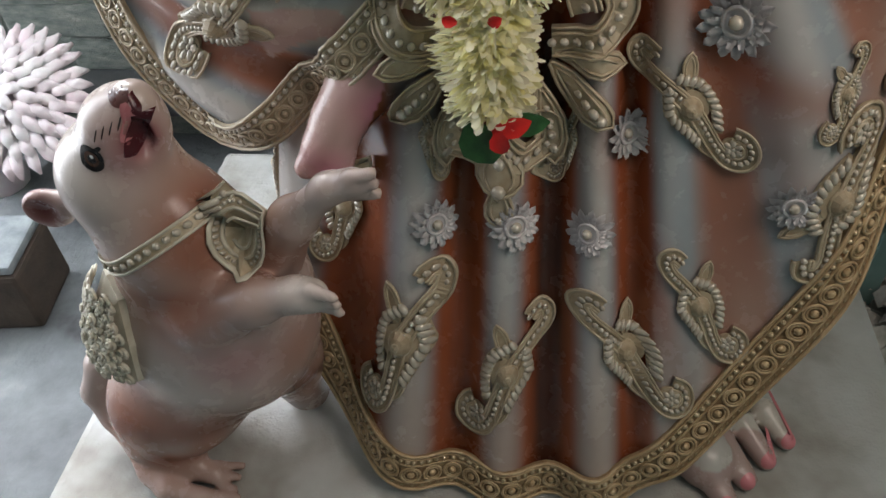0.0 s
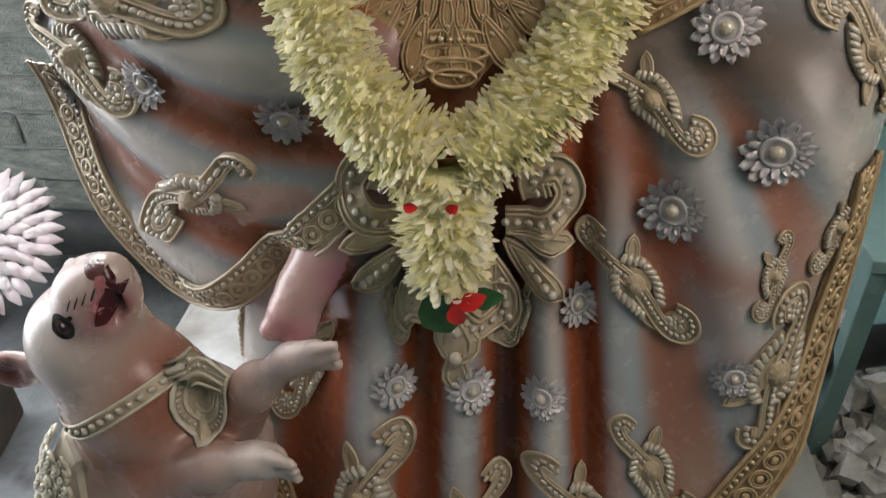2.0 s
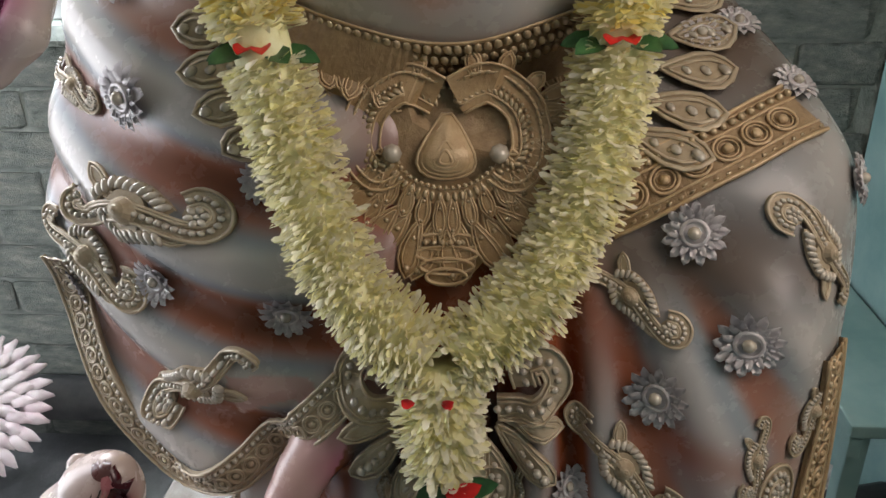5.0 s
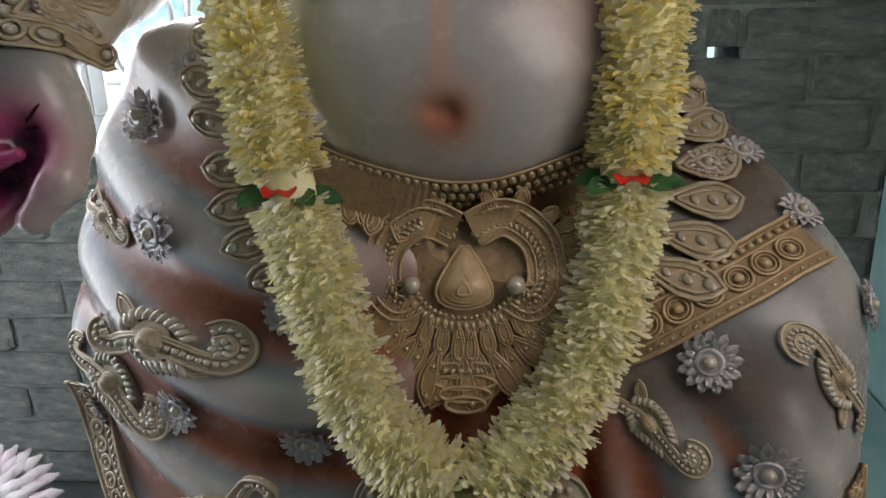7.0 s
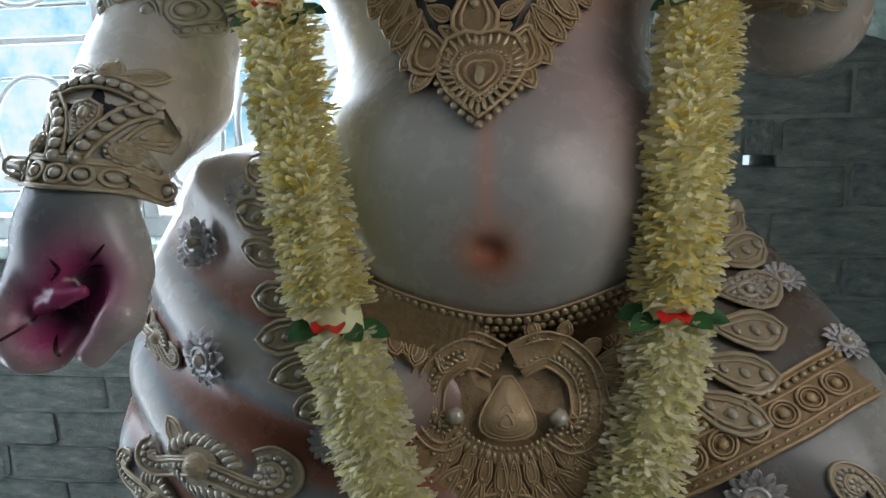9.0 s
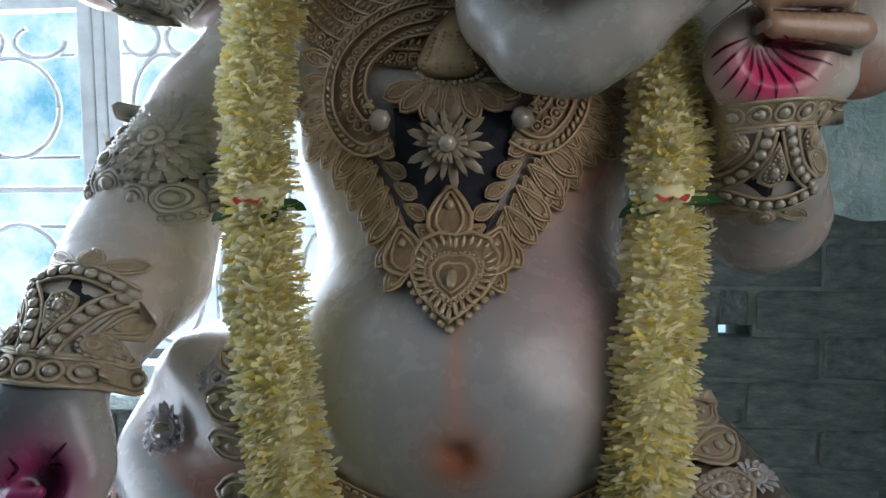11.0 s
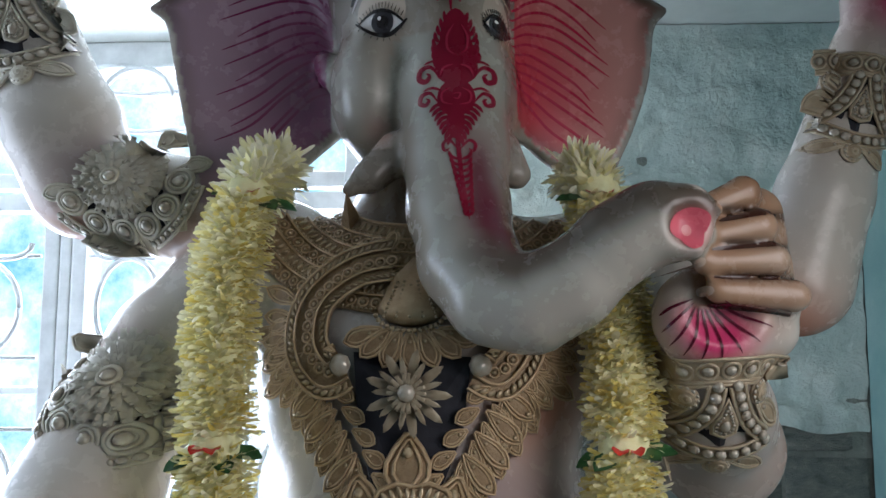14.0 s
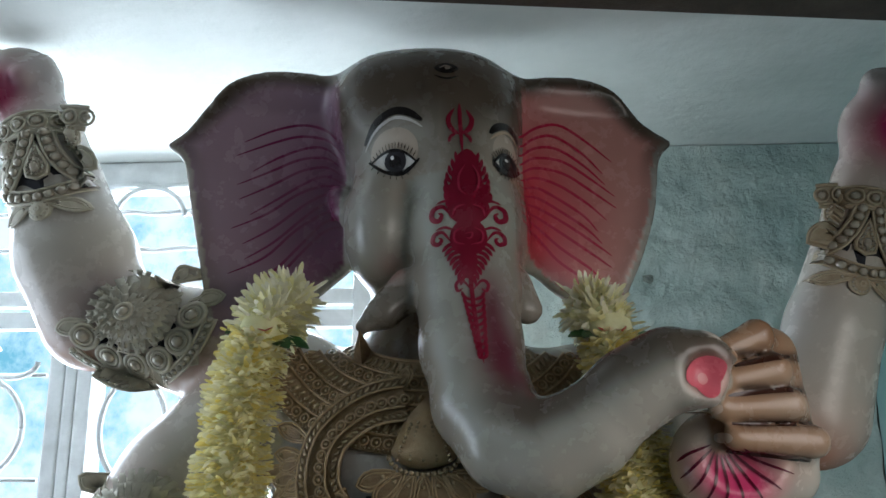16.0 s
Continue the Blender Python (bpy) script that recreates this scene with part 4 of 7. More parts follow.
fig.limb([(-0.365, 0.475, 0.235, 0.034), (-0.335, 0.462, 0.205, 0.020), (-0.292, 0.455, 0.196, 0.012)], 0.015)
for i in range(3):
    fig.limb([(-0.295, 0.449 + 0.009 * i, 0.195, 0.0075), (-0.262, 0.440 + 0.016 * i, 0.190, 0.005)], 0.003)
fig.limb([(-0.21, 0.57, 0.30, 0.05), (-0.205, 0.585, 0.205, 0.030)], 0.03)
fig.limb([(-0.400, 0.545, 0.33, 0.026), (-0.435, 0.535, 0.300, 0.022), (-0.450, 0.52, 0.262, 0.020), (-0.430, 0.505, 0.232, 0.019), (-0.395, 0.480, 0.214, 0.018), (-0.368, 0.448, 0.204, 0.017), (-0.340, 0.428, 0.199, 0.015),
          (-0.300, 0.425, 0.193, 0.011), (-0.255, 0.430, 0.189, 0.005)], 0.006)
fverts, ffaces = fig.skin()


def figure_paint(v):
    x, y, z = v.T
    c = np.tile(np.array((0.47, 0.37, 0.33)), (len(v), 1))

    def ball(cx, cy, cz, r):
        return np.exp(-((x - cx) ** 2 + (y - cy) ** 2 + (z - cz) ** 2) / r ** 2)
    for spot in ((-0.19, 0.50, 0.60, 0.06), (-0.30, 0.45, 0.26, 0.055), (-0.17, 0.50, 0.28, 0.07), (-0.15, 0.50, 0.56, 0.04), (-0.40, 0.47, 0.22, 0.04), (-0.25, 0.44, 0.50, 0.05), (-0.31, 0.46, 0.33, 0.06), (-0.36, 0.45, 0.30, 0.04), (-0.22, 0.47, 0.565, 0.03), (-0.13, 0.48, 0.40, 0.05)):
        c = over(c, (0.32, 0.115, 0.06), 0.8 * ball(*spot))
    # pale belly and head, highlights painted on the paws
    c = over(c, (0.60, 0.55, 0.50), 0.8 * ball(-0.25, 0.43, 0.40, 0.06) + 0.7 * ball(-0.30, 0.47, 0.66, 0.05) + 0.8 * ball(-0.11, 0.45, 0.545, 0.025) + 0.7 * ball(-0.32, 0.44, 0.27, 0.03))
    c = over(c, (0.24, 0.075, 0.035), 0.9 * ball(-0.375, 0.455, 0.285, 0.045) + 0.8 * ball(-0.33, 0.44, 0.25, 0.035) + 0.8 * ball(-0.205, 0.465, 0.605, 0.040))
    # shade under belly, collar and throat, painted dark brown
    c = over(c, (0.15, 0.045, 0.02), 0.8 * bell(x, z, -0.25, 0.300, 0.11, 0.022) + 0.7 * bell(x, z, -0.19, 0.60, 0.03, 0.06) + 0.6 * bell(x, z, -0.25, 0.52, 0.08, 0.018))
    c = over(c, (0.42, 0.17, 0.17), 0.6 * ball(-0.20, 0.44, 0.43, 0.05) + 0.7 * ball(-0.245, 0.475, 0.675, 0.026) + 0.9 * ball(-0.370, 0.488, 0.588, 0.022))
    c = over(c, (0.14, 0.03, 0.025), 1.2 * ball(-0.370, 0.492, 0.588, 0.017))
    c = over(c, (0.16, 0.02, 0.03), 1.4 * ball(-0.233, 0.485, 0.684, 0.016))
    # contact shade at the base, put into the colour
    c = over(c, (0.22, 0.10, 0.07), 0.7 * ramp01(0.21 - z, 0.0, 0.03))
    return c


FIG_SKIN = BVHTree.FromPolygons(fverts.tolist(), ffaces.tolist())
brush = Brush(FIG_SKIN)
brush.patch(-0.2745, 0.672, 0.0125, 0.0120, INK, 0.0008, 0.5, 0.4)
brush.patch(-0.2740, 0.672, 0.0070, 0.0070, (0.09, 0.045, 0.03), 0.0014)
brush.patch(-0.2735, 0.672, 0.0040, 0.0040, INK, 0.0018)
brush.patch(-0.2720, 0.675, 0.0018, 0.0018, WHITE, 0.0024)
brush.stroke([(-0.270, 0.679), (-0.262, 0.684)], 0.004, INK, 0.0010, 0.6)
brush.patch(-0.243, 0.720, 0.010, 0.007, (0.09, 0.03, 0.025), 0.0008, -0.3)
brush.stroke([(-0.232, 0.722), (-0.226, 0.712), (-0.230, 0.700), (-0.236, 0.688), (-0.243, 0.672)], 0.014, (0.055, 0.006, 0.010), 0.0012, 0.6)
brush.stroke([(-0.238, 0.716), (-0.236, 0.702), (-0.243, 0.686)], 0.010, (0.42, 0.15, 0.16), 0.0010, 0.6)
for k in range(4):
    brush.stroke([(-0.262 + 0.007 * k, 0.698 + 0.003 * k), (-0.266 + 0.007 * k, 0.688 + 0.003 * k)], 0.0012, INK, 0.0010, 0.6)
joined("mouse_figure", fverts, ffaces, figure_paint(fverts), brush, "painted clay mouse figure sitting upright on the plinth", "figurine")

# ---- trimmings: small cast and moulded pieces laid on the clay ----
GOLD = mottled("aged_gold_trim", [(0.3, (0.34, 0.215, 0.105)), (0.7, (0.50, 0.35, 0.19))], 60, 0.30, 0.5, 220, 0.002, 0.12)
SILVER = mottled("grey_silver_plastic", [(0.3, (0.44, 0.41, 0.42)), (0.7, (0.60, 0.57, 0.56))], 40, 0.33, 0.3, 300, 0.001, 0.12)
BEIGE = mottled("moulded_beige_trim", [(0.3, (0.36, 0.28, 0.18)), (0.7, (0.50, 0.42, 0.30))], 60, 0.30, 0.3, 300, 0.001, 0.1)
BACKING = mottled("beige_backing_cloth", [(0.3, (0.29, 0.22, 0.135)), (0.7, (0.42, 0.34, 0.23))], 80, 0.6, 0.4, 400, 0.001)
PEARL = mottled("cream_pearl", [(0.3, (0.400, 0.352, 0.280)), (0.7, (0.544, 0.496, 0.416))], 90, 0.15, 0.1, 300, 0.0005, 0.15)
BLACK = mottled("black_velvet", [(0.3, (0.012, 0.012, 0.018)), (0.7, (0.03, 0.03, 0.04))], 50, 0.8, 0.3, 300, 0.001)
GILT = mottled("pale_gilt_cord", [(0.3, (0.40, 0.27, 0.14)), (0.7, (0.56, 0.41, 0.24))], 60, 0.30, 0.5, 220, 0.002, 0.12)
GPEARL = mottled("golden_pearl", [(0.3, (0.36, 0.27, 0.155)), (0.7, (0.52, 0.41, 0.26))], 90, 0.15, 0.1, 300, 0.0005, 0.25)
DARKGOLD = mottled("dark_gold_cloth", [(0.3, (0.22, 0.14, 0.068)), (0.7, (0.34, 0.235, 0.125))], 90, 0.45, 0.6, 200, 0.003, 0.10)
IVORY = mottled("ivory_moulding", [(0.3, (0.456, 0.407, 0.308)), (0.7, (0.593, 0.548, 0.448))], 60, 0.4, 0.3, 300, 0.001)

BEAD = [(0.0, 0.0, 1.0)] + [(math.cos(k * math.pi / 4) * r, math.sin(k * math.pi / 4) * r, h) for r, h in ((0.72, 0.7), (1.0, 0.1), (0.8, -0.5)) for k in range(8)]
BEAD_FACES = [(0, 1 + k, 1 + (k + 1) % 8) for k in range(8)] + [(1 + 8 * i + k, 9 + 8 * i + k, 9 + 8 * i + (k + 1) % 8, 1 + 8 * i + (k + 1) % 8) for i in (0, 1) for k in range(8)]


def spaced(points, gap):
    """Points at even gaps along a line, with the direction there."""
    p = [Vector((*q, 0)) if len(q) == 2 else Vector(q) for q in points]
    run, out, carry = 0.0, [], 0.0
    for a, b in zip(p, p[1:]):
        d = (b - a).length
        while carry <= d:
            out.append((a.lerp(b, carry / d if d else 0), (b - a).normalized()))
            carry += gap
        carry -= d
    return out


def smooth_line(points, n=6):
    """A curve through the points (Catmull-Rom)."""
    p = [Vector(q) for q in points]
    out = []
    for i in range(len(p) - 1):
        a, b, c, d = p[max(i - 1, 0)], p[i], p[i + 1], p[min(i + 2, len(p) - 1)]
        for k in range(n):
            t = k / n
            out.append(0.5 * ((2 * b) + (c - a) * t + (2 * a - 5 * b + 4 * c - d) * t * t + (3 * b - a - 3 * c + d) * t ** 3))
    out.append(p[-1])
    return out


class Trim:
    """A piece of trimming drawn flat in (u, v), with height w; fixed() lays it on a surface as one thing with its parts."""

    def __init__(self):
        self.parts, self.single = {}, []

    def geo(self, name, verts, faces):
        if name in ("petal", "pearl", "leaf_plate", "loop_plate", "wing", "curl_band", "collar_band"):
            self.single.append((name, [Vector(v) for v in verts], faces))
            return
        vs, fs = self.parts.setdefault(name, ([], []))
        base = len(vs)
        vs.extend(Vector(v) for v in verts)
        fs.extend(tuple(base + i for i in f) for f in faces)

    def bead(self, u, v, r, w=0.0, name="beading", squash=1.0, angle=0.0, long=1.0):
        co, si = math.cos(angle), math.sin(angle)
        self.geo(name, [(u + (x * long * co - y * si) * r, v + (x * long * si + y * co) * r, w + (z * squash + 0.3) * r) for x, y, z in BEAD], BEAD_FACES)

    def row(self, points, r, gap=None, w=0.0, name="beading", slant=None):
        for p, d in spaced(points, gap or 2.3 * r):
            if slant is None:
                self.bead(p.x, p.y, r, w, name)
            else:
                self.bead(p.x, p.y, r * 0.62, w, name, 1.0, math.atan2(d.y, d.x) + slant, 1.9)

    def line(self, points, r, w=0.0, name="rim", closed=False, sides=6):
        self.geo(name, *tube_geometry([(p[0], p[1], w) for p in points], r, sides, closed))

    def plate(self, outline, h, name="backing", crown=0.0):
        n = len(outline)
        c = sum((Vector((p[0], p[1])) for p in outline), Vector((0, 0))) / n
        mid = [c.lerp(Vector((p[0], p[1])), 0.6) for p in outline]
        verts = [(p[0], p[1], -0.003) for p in outline] + [(p[0], p[1], h) for p in outline] + [(p.x, p.y, h + 0.7 * crown) for p in mid] + [(c.x, c.y, h + crown)]
        faces = [(i, (i + 1) % n, n + (i + 1) % n, n + i) for i in range(n)] + [(n + i, n + (i + 1) % n, 2 * n + (i + 1) % n, 2 * n + i) for i in range(n)] + [(2 * n + i, 2 * n + (i + 1) % n, 3 * n) for i in range(n)]
        self.geo(name, verts, faces)

    def ribbon(self, points, width, h, name="backing"):
        pts = [Vector((p[0], p[1])) for p in points]
        verts, faces = [], []
        for i, p in enumerate(pts):
            d = (pts[min(i + 1, len(pts) - 1)] - pts[max(i - 1, 0)]).normalized()
            s = Vector((-d.y, d.x)) * width / 2
            verts += [(*(p - s), -0.003), (*(p - s), h), (*(p + s), h), (*(p + s), -0.003)]
        for i in range(len(pts) - 1):
            for k in range(3):
                faces.append((4 * i + k, 4 * i + k + 1, 4 * i + k + 5, 4 * i + k + 4))
        self.geo(name, verts, faces)

    def side(self, points, off):
        pts = [Vector((p[0], p[1])) for p in points]
        out = []
        for i, p in enumerate(pts):
            d = (pts[min(i + 1, len(pts) - 1)] - pts[max(i - 1, 0)]).normalized()
            out.append(p + Vector((-d.y, d.x)) * off)
        return out

    def leaf(self, u, v, angle, length, width, beads=3, r=0.0016, w=0.0, hook=0.0, double=True):
        """A leaf-shaped loop from (u, v), bent by hook at its tip, with beads inside."""
        co, si = math.cos(angle), math.sin(angle)

        def at(s, t):
            t2 = t + hook * s * s
            return (u + (s * co - t2 * si) * length, v + (s * si + t2 * co) * length)
        q = width / length / 2
        shape = [(0.0, 0.12), (0.25, 0.62), (0.5, 0.96), (0.72, 0.95), (0.88, 0.6), (1.0, 0.0)]
        loop = [at(s, t * q) for s, t in shape] + [at(s, -t * q) for s, t in reversed(shape[:-1])]
        self.plate(loop, 0.0025 + w, "leaf_plate", 0.0015)
        self.line(loop, r, 0.003 + w, closed=True)
        if double:
            self.line([at(0.1 + 0.8 * s, 0.62 * t * q) for s, t in shape] + [at(0.1 + 0.8 * s, -0.62 * t * q) for s, t in reversed(shape[:-1])], r * 0.7, 0.0045 + w, closed=True)
        for i in range(beads):
            s = 0.32 + 0.5 * i / max(beads - 1, 1)
            self.bead(*at(s, 0), min(0.16 * width * (0.8 + 0.4 * i / max(beads, 1)), 0.35 * width), 0.003 + w)

    def ring(self, u, v, r, tube, w=0.0, name="rim", n=16):
        self.line([(u + math.cos(2 * math.pi * k / n) * r, v + math.sin(2 * math.pi * k / n) * r) for k in range(n)], tube, w, name, True)

    def rosette(self, u, v, r, w=0.003, n=6):
        self.plate([(u + math.cos(2 * math.pi * k / 14) * r * 1.15, v + math.sin(2 * math.pi * k / 14) * r * 1.15) for k in range(14)], w)
        for k in range(n):
            a = 2 * math.pi * k / n
            self.bead(u + math.cos(a) * r * 0.62, v + math.sin(a) * r * 0.62, r * 0.33, w, "beading", 0.8, a, 1.3)
        self.bead(u, v, r * 0.25, w)

    def boss(self, u, v, r, h, w=0.003):
        """A stepped cone of coiled cord."""
        for i in range(4):
            self.ring(u, v, r * (1 - 0.25 * i) * 0.9, r * 0.15, w + h * i / 4, "rim", 14)
        self.plate([(u + math.cos(2 * math.pi * k / 12) * r, v + math.sin(2 * math.pi * k / 12) * r) for k in range(12)], w, "backing", h)

    def petals(self, u, v, r0, r1, n, w, name="petal", twist=0.0, lift=0.25, width=0.8, tip=0.0):
        """A ring of pointed, cupped petals."""
        for k in range(n):
            a = 2 * math.pi * (k + twist) / n + random.uniform(-0.05, 0.05)
            half = width * math.pi * (r0 + 0.6 * (r1 - r0)) / n
            co, si = math.cos(a), math.sin(a)
            verts = []
            for s, t, hh in ((0, 0.5, 0), (0.45, 1.0, 0.5), (0.8, 0.75, 0.9), (1.0, tip, 1.0)):
                rr = r0 + (r1 - r0) * s
                for side, drop in ((-1, 0.22), (0, 0.0), (1, 0.22)):
                    verts.append((u + co * rr - si * side * t * half, v + si * rr + co * side * t * half, w + (r1 - r0) * (lift * hh + drop * t * (0.4 + 0.6 * s))))
            faces = [(3 * i + j, 3 * i + j + 1, 3 * i + j + 4, 3 * i + j + 3) for i in range(3) for j in range(2)]
            m = len(verts)
            verts += [(x, y, z - 0.0012) for x, y, z in verts]
            faces += [tuple(m + i for i in reversed(f)) for f in faces]
            rim = [0, 1, 2, 5, 8, 11, 10, 9, 6, 3]
            faces += [(rim[i], m + rim[i], m + rim[(i + 1) % 10], rim[(i + 1) % 10]) for i in range(10)]
            self.geo(name, verts, faces)

    def fixed(self, name, label, category, lay, materials, group=""):
        thing = new(name)
        tagged(thing, label, category, group)
        for key, (vs, fs) in self.parts.items():
            ob = mesh_object(key, [lay(v) for v in vs], fs, materials.get(key, BEIGE), thing, key in ("beading", "rim"))
            if key == "beading":
                tagged(ob, kind="stuff")
        for key, vs, fs in self.single:
            mesh_object(key, [lay(v) for v in vs], fs, materials.get(key, materials.get("backing", BEIGE)), thing, key in ("petal", "pearl", "leaf_plate"))
        return thing


def on_front(x, z, skin=None, guess=0.7):
    """The clay's surface as met from the front at x, z."""
    p, n, _, _ = (skin or TORSO).ray_cast(Vector((x, 0.1, z)), Vector((0, 1, 0)), 0.95)
    if p is None:
        p, n, _, _ = (skin or TORSO).find_nearest(Vector((x, guess, z)))
    return p, n


def laid(origin, up, size=1.0, mirror=False, skin=None, lift=0.0, normal=None, reach=0.05):
    """A way to lay flat trimming round a place on the clay, with v along up."""
    skin = skin or TORSO
    origin = Vector(origin)
    if normal is None:
        total = Vector((0, 0, 0))
        for dx in (-0.012, 0, 0.012):
            for dz in (-0.012, 0, 0.012):
                _, n, _, _ = skin.find_nearest(origin + Vector((dx, 0, dz)))
                total += n
        normal = total
    n = Vector(normal).normalized()
    ey = Vector(up)
    ey = (ey - n * ey.dot(n)).normalized()
    ex = ey.cross(n) * (-1 if mirror else 1)

    def lay(v):
        p = origin + ex * (v.x * size) + ey * (v.y * size)
        hit, _, _, _ = skin.ray_cast(p + n * 0.10, -n, 0.25)
        if hit is None:
            near, out, _, _ = skin.find_nearest(p)
            if (near - p).length > 0.022:
                return p + n * (v.z * size + lift - 0.012)
            return near + (out + n).normalized() * (v.z * size + lift)
        fall = max(-reach, min(reach, (hit - p).dot(n)))
        return p + n * (fall + v.z * size + lift)
    return lay


def paisley_trim():
    """A scroll with a small curl above, a coiled eye amid bead fans and leaves, and a hook round a rosette below."""
    t = Trim()
    spine = smooth_line([(-0.03, 0.405, 0), (-0.075, 0.475, 0), (-0.145, 0.455, 0), (-0.15, 0.365, 0), (-0.09, 0.24, 0), (-0.035, 0.12, 0), (0.0, 0.0, 0), (0.01, -0.14, 0), (0.012, -0.28, 0), (0.04, -0.40, 0), (0.12, -0.455, 0), (0.205, -0.42, 0), (0.225, -0.33, 0), (0.17, -0.26, 0)], 5)
    t.ribbon(spine, 0.105, 0.022)
    for off in (-0.052, 0.052, 0.034):
        t.line(t.side(spine, off), 0.011, 0.027)
    t.row(spine, 0.020, 0.044, 0.024)
    t.rosette(0.115, -0.345, 0.066, 0.022)
    t.plate([(0.13 * math.cos(k * math.pi / 8), 0.02 + 0.12 * math.sin(k * math.pi / 8)) for k in range(16)], 0.026)
    t.boss(0.0, 0.02, 0.082, 0.07, 0.028)
    for s in (1, -1):
        fan = smooth_line([(s * 0.055 - 0.03, s * 0.02 + 0.20, 0), (s * 0.135, s * 0.02 + 0.11, 0), (s * 0.155, s * -0.03 + 0.01, 0), (s * 0.115, s * -0.03 - 0.11, 0), (s * 0.075, -0.21, 0)], 5)
        t.ribbon(fan, 0.07, 0.018)
        t.line(t.side(fan, -s * 0.03), 0.010, 0.022)
        t.row(fan, 0.040, 0.046, 0.016, "beading", 1.1 * s)
    t.leaf(0.035, 0.10, math.radians(62), 0.27, 0.10, 1, 0.010, 0.012, -0.12)
    t.leaf(-0.045, -0.10, math.radians(262), 0.24, 0.085, 1, 0.010, 0.012, 0.15)
    for vs in [q for q, _ in t.parts.values()] + [q for _, q, _ in t.single]:
        for v in vs:
            v.x = 0.82 * v.x - 0.02
    return t


def scaled_materials(metal):
    return {"backing": BACKING, "rim": metal, "beading": PEARL}


PAISLEYS = [  # ends in (x, z), and which way they curl
    (-0.033, 0.472, -0.075, 0.300, 1), (0.082, 0.428, 0.040, 0.284, 1), (0.155, 0.444, 0.228, 0.312, 0), (0.236, 0.499, 0.286, 0.378, 0), (0.191, 0.695, 0.264, 0.588, 0), (0.336, 0.496, 0.387, 0.640, 0),
    (0.340, 0.705, 0.345, 0.628, 1), (-0.112, 0.560, -0.127, 0.430, 1), (-0.012, 0.635, -0.014, 0.560, 0), (0.119, 0.630, 0.116, 0.550, 1), (-0.148, 0.728, -0.290, 0.665, 0), (-0.345, 0.905, -0.175, 0.875, 0),
    (-0.385, 0.860, -0.285, 0.775, 0), (-0.372, 1.010, -0.318, 0.965, 0), (0.418, 0.810, 0.362, 0.915, 0), (0.195, 0.850, 0.262, 0.775, 0), (0.405, 0.745, 0.395, 0.66, 1), (-0.23, 0.56, -0.20, 0.42, 1)]
for ax, az, bx, bz, curl in PAISLEYS:
    a, _ = on_front(ax, az)
    b, _ = on_front(bx, bz)
    mid, _ = on_front((ax + bx) / 2, (az + bz) / 2)
    size = (a - b).length * 1.10
    paisley_trim().fixed("paisley_ornament", "moulded beige paisley scroll with pearl beads glued on cloth", "ornament", laid(mid, a - b, size, bool(curl), reach=0.03, lift=0.002), scaled_materials(BEIGE), "paisley ornaments on the cloth")


def flower_trim(n=13):
    t = Trim()
    t.petals(0, 0, 0.17, 0.50, n, 0.03, "petal", 0.0, 0.22, 0.92)
    t.petals(0, 0, 0.15, 0.40, n, 0.06, "petal", 0.5, 0.30, 0.75)
    t.plate([(math.cos(2 * math.pi * k / 16) * 0.22, math.sin(2 * math.pi * k / 16) * 0.22) for k in range(16)], 0.10, "backing")
    t.ring(0, 0, 0.19, 0.032, 0.11, "rim")
    t.bead(0, 0, 0.105, 0.10)
    return t


FLOWERS = [  # x, z, size
    (-0.014, 0.514, 0.056), (0.068, 0.517, 0.058), (0.143, 0.515, 0.053), (0.171, 0.598, 0.052), (0.254, 0.722, 0.066), (-0.112, 0.790, 0.058), (0.328, 0.786, 0.066), (0.278, 0.876, 0.062), (-0.128, 0.920, 0.046),
    (-0.249, 0.812, 0.056), (-0.385, 0.760, 0.056), (-0.282, 1.093, 0.060), (-0.262, 0.992, 0.068), (0.305, 1.020, 0.055), (0.345, 1.030, 0.050), (0.385, 0.985, 0.050), (0.440, 0.905, 0.055), (-0.225, 1.150, 0.052), (0.325, 0.560, 0.050)]
for x, z, size in FLOWERS:
    p, n = on_front(x, z)
    lean = Vector((math.sin(x * 90), 0, math.cos(z * 80)))
    flower_trim().fixed("flower_ornament", "grey silver plastic flower with pointed petals and pearl centre", "ornament", laid(p, lean, size, lift=0.002, reach=0.012), {"petal": SILVER, "backing": SILVER, "rim": SILVER, "beading": PEARL}, "flower ornaments on the cloth")


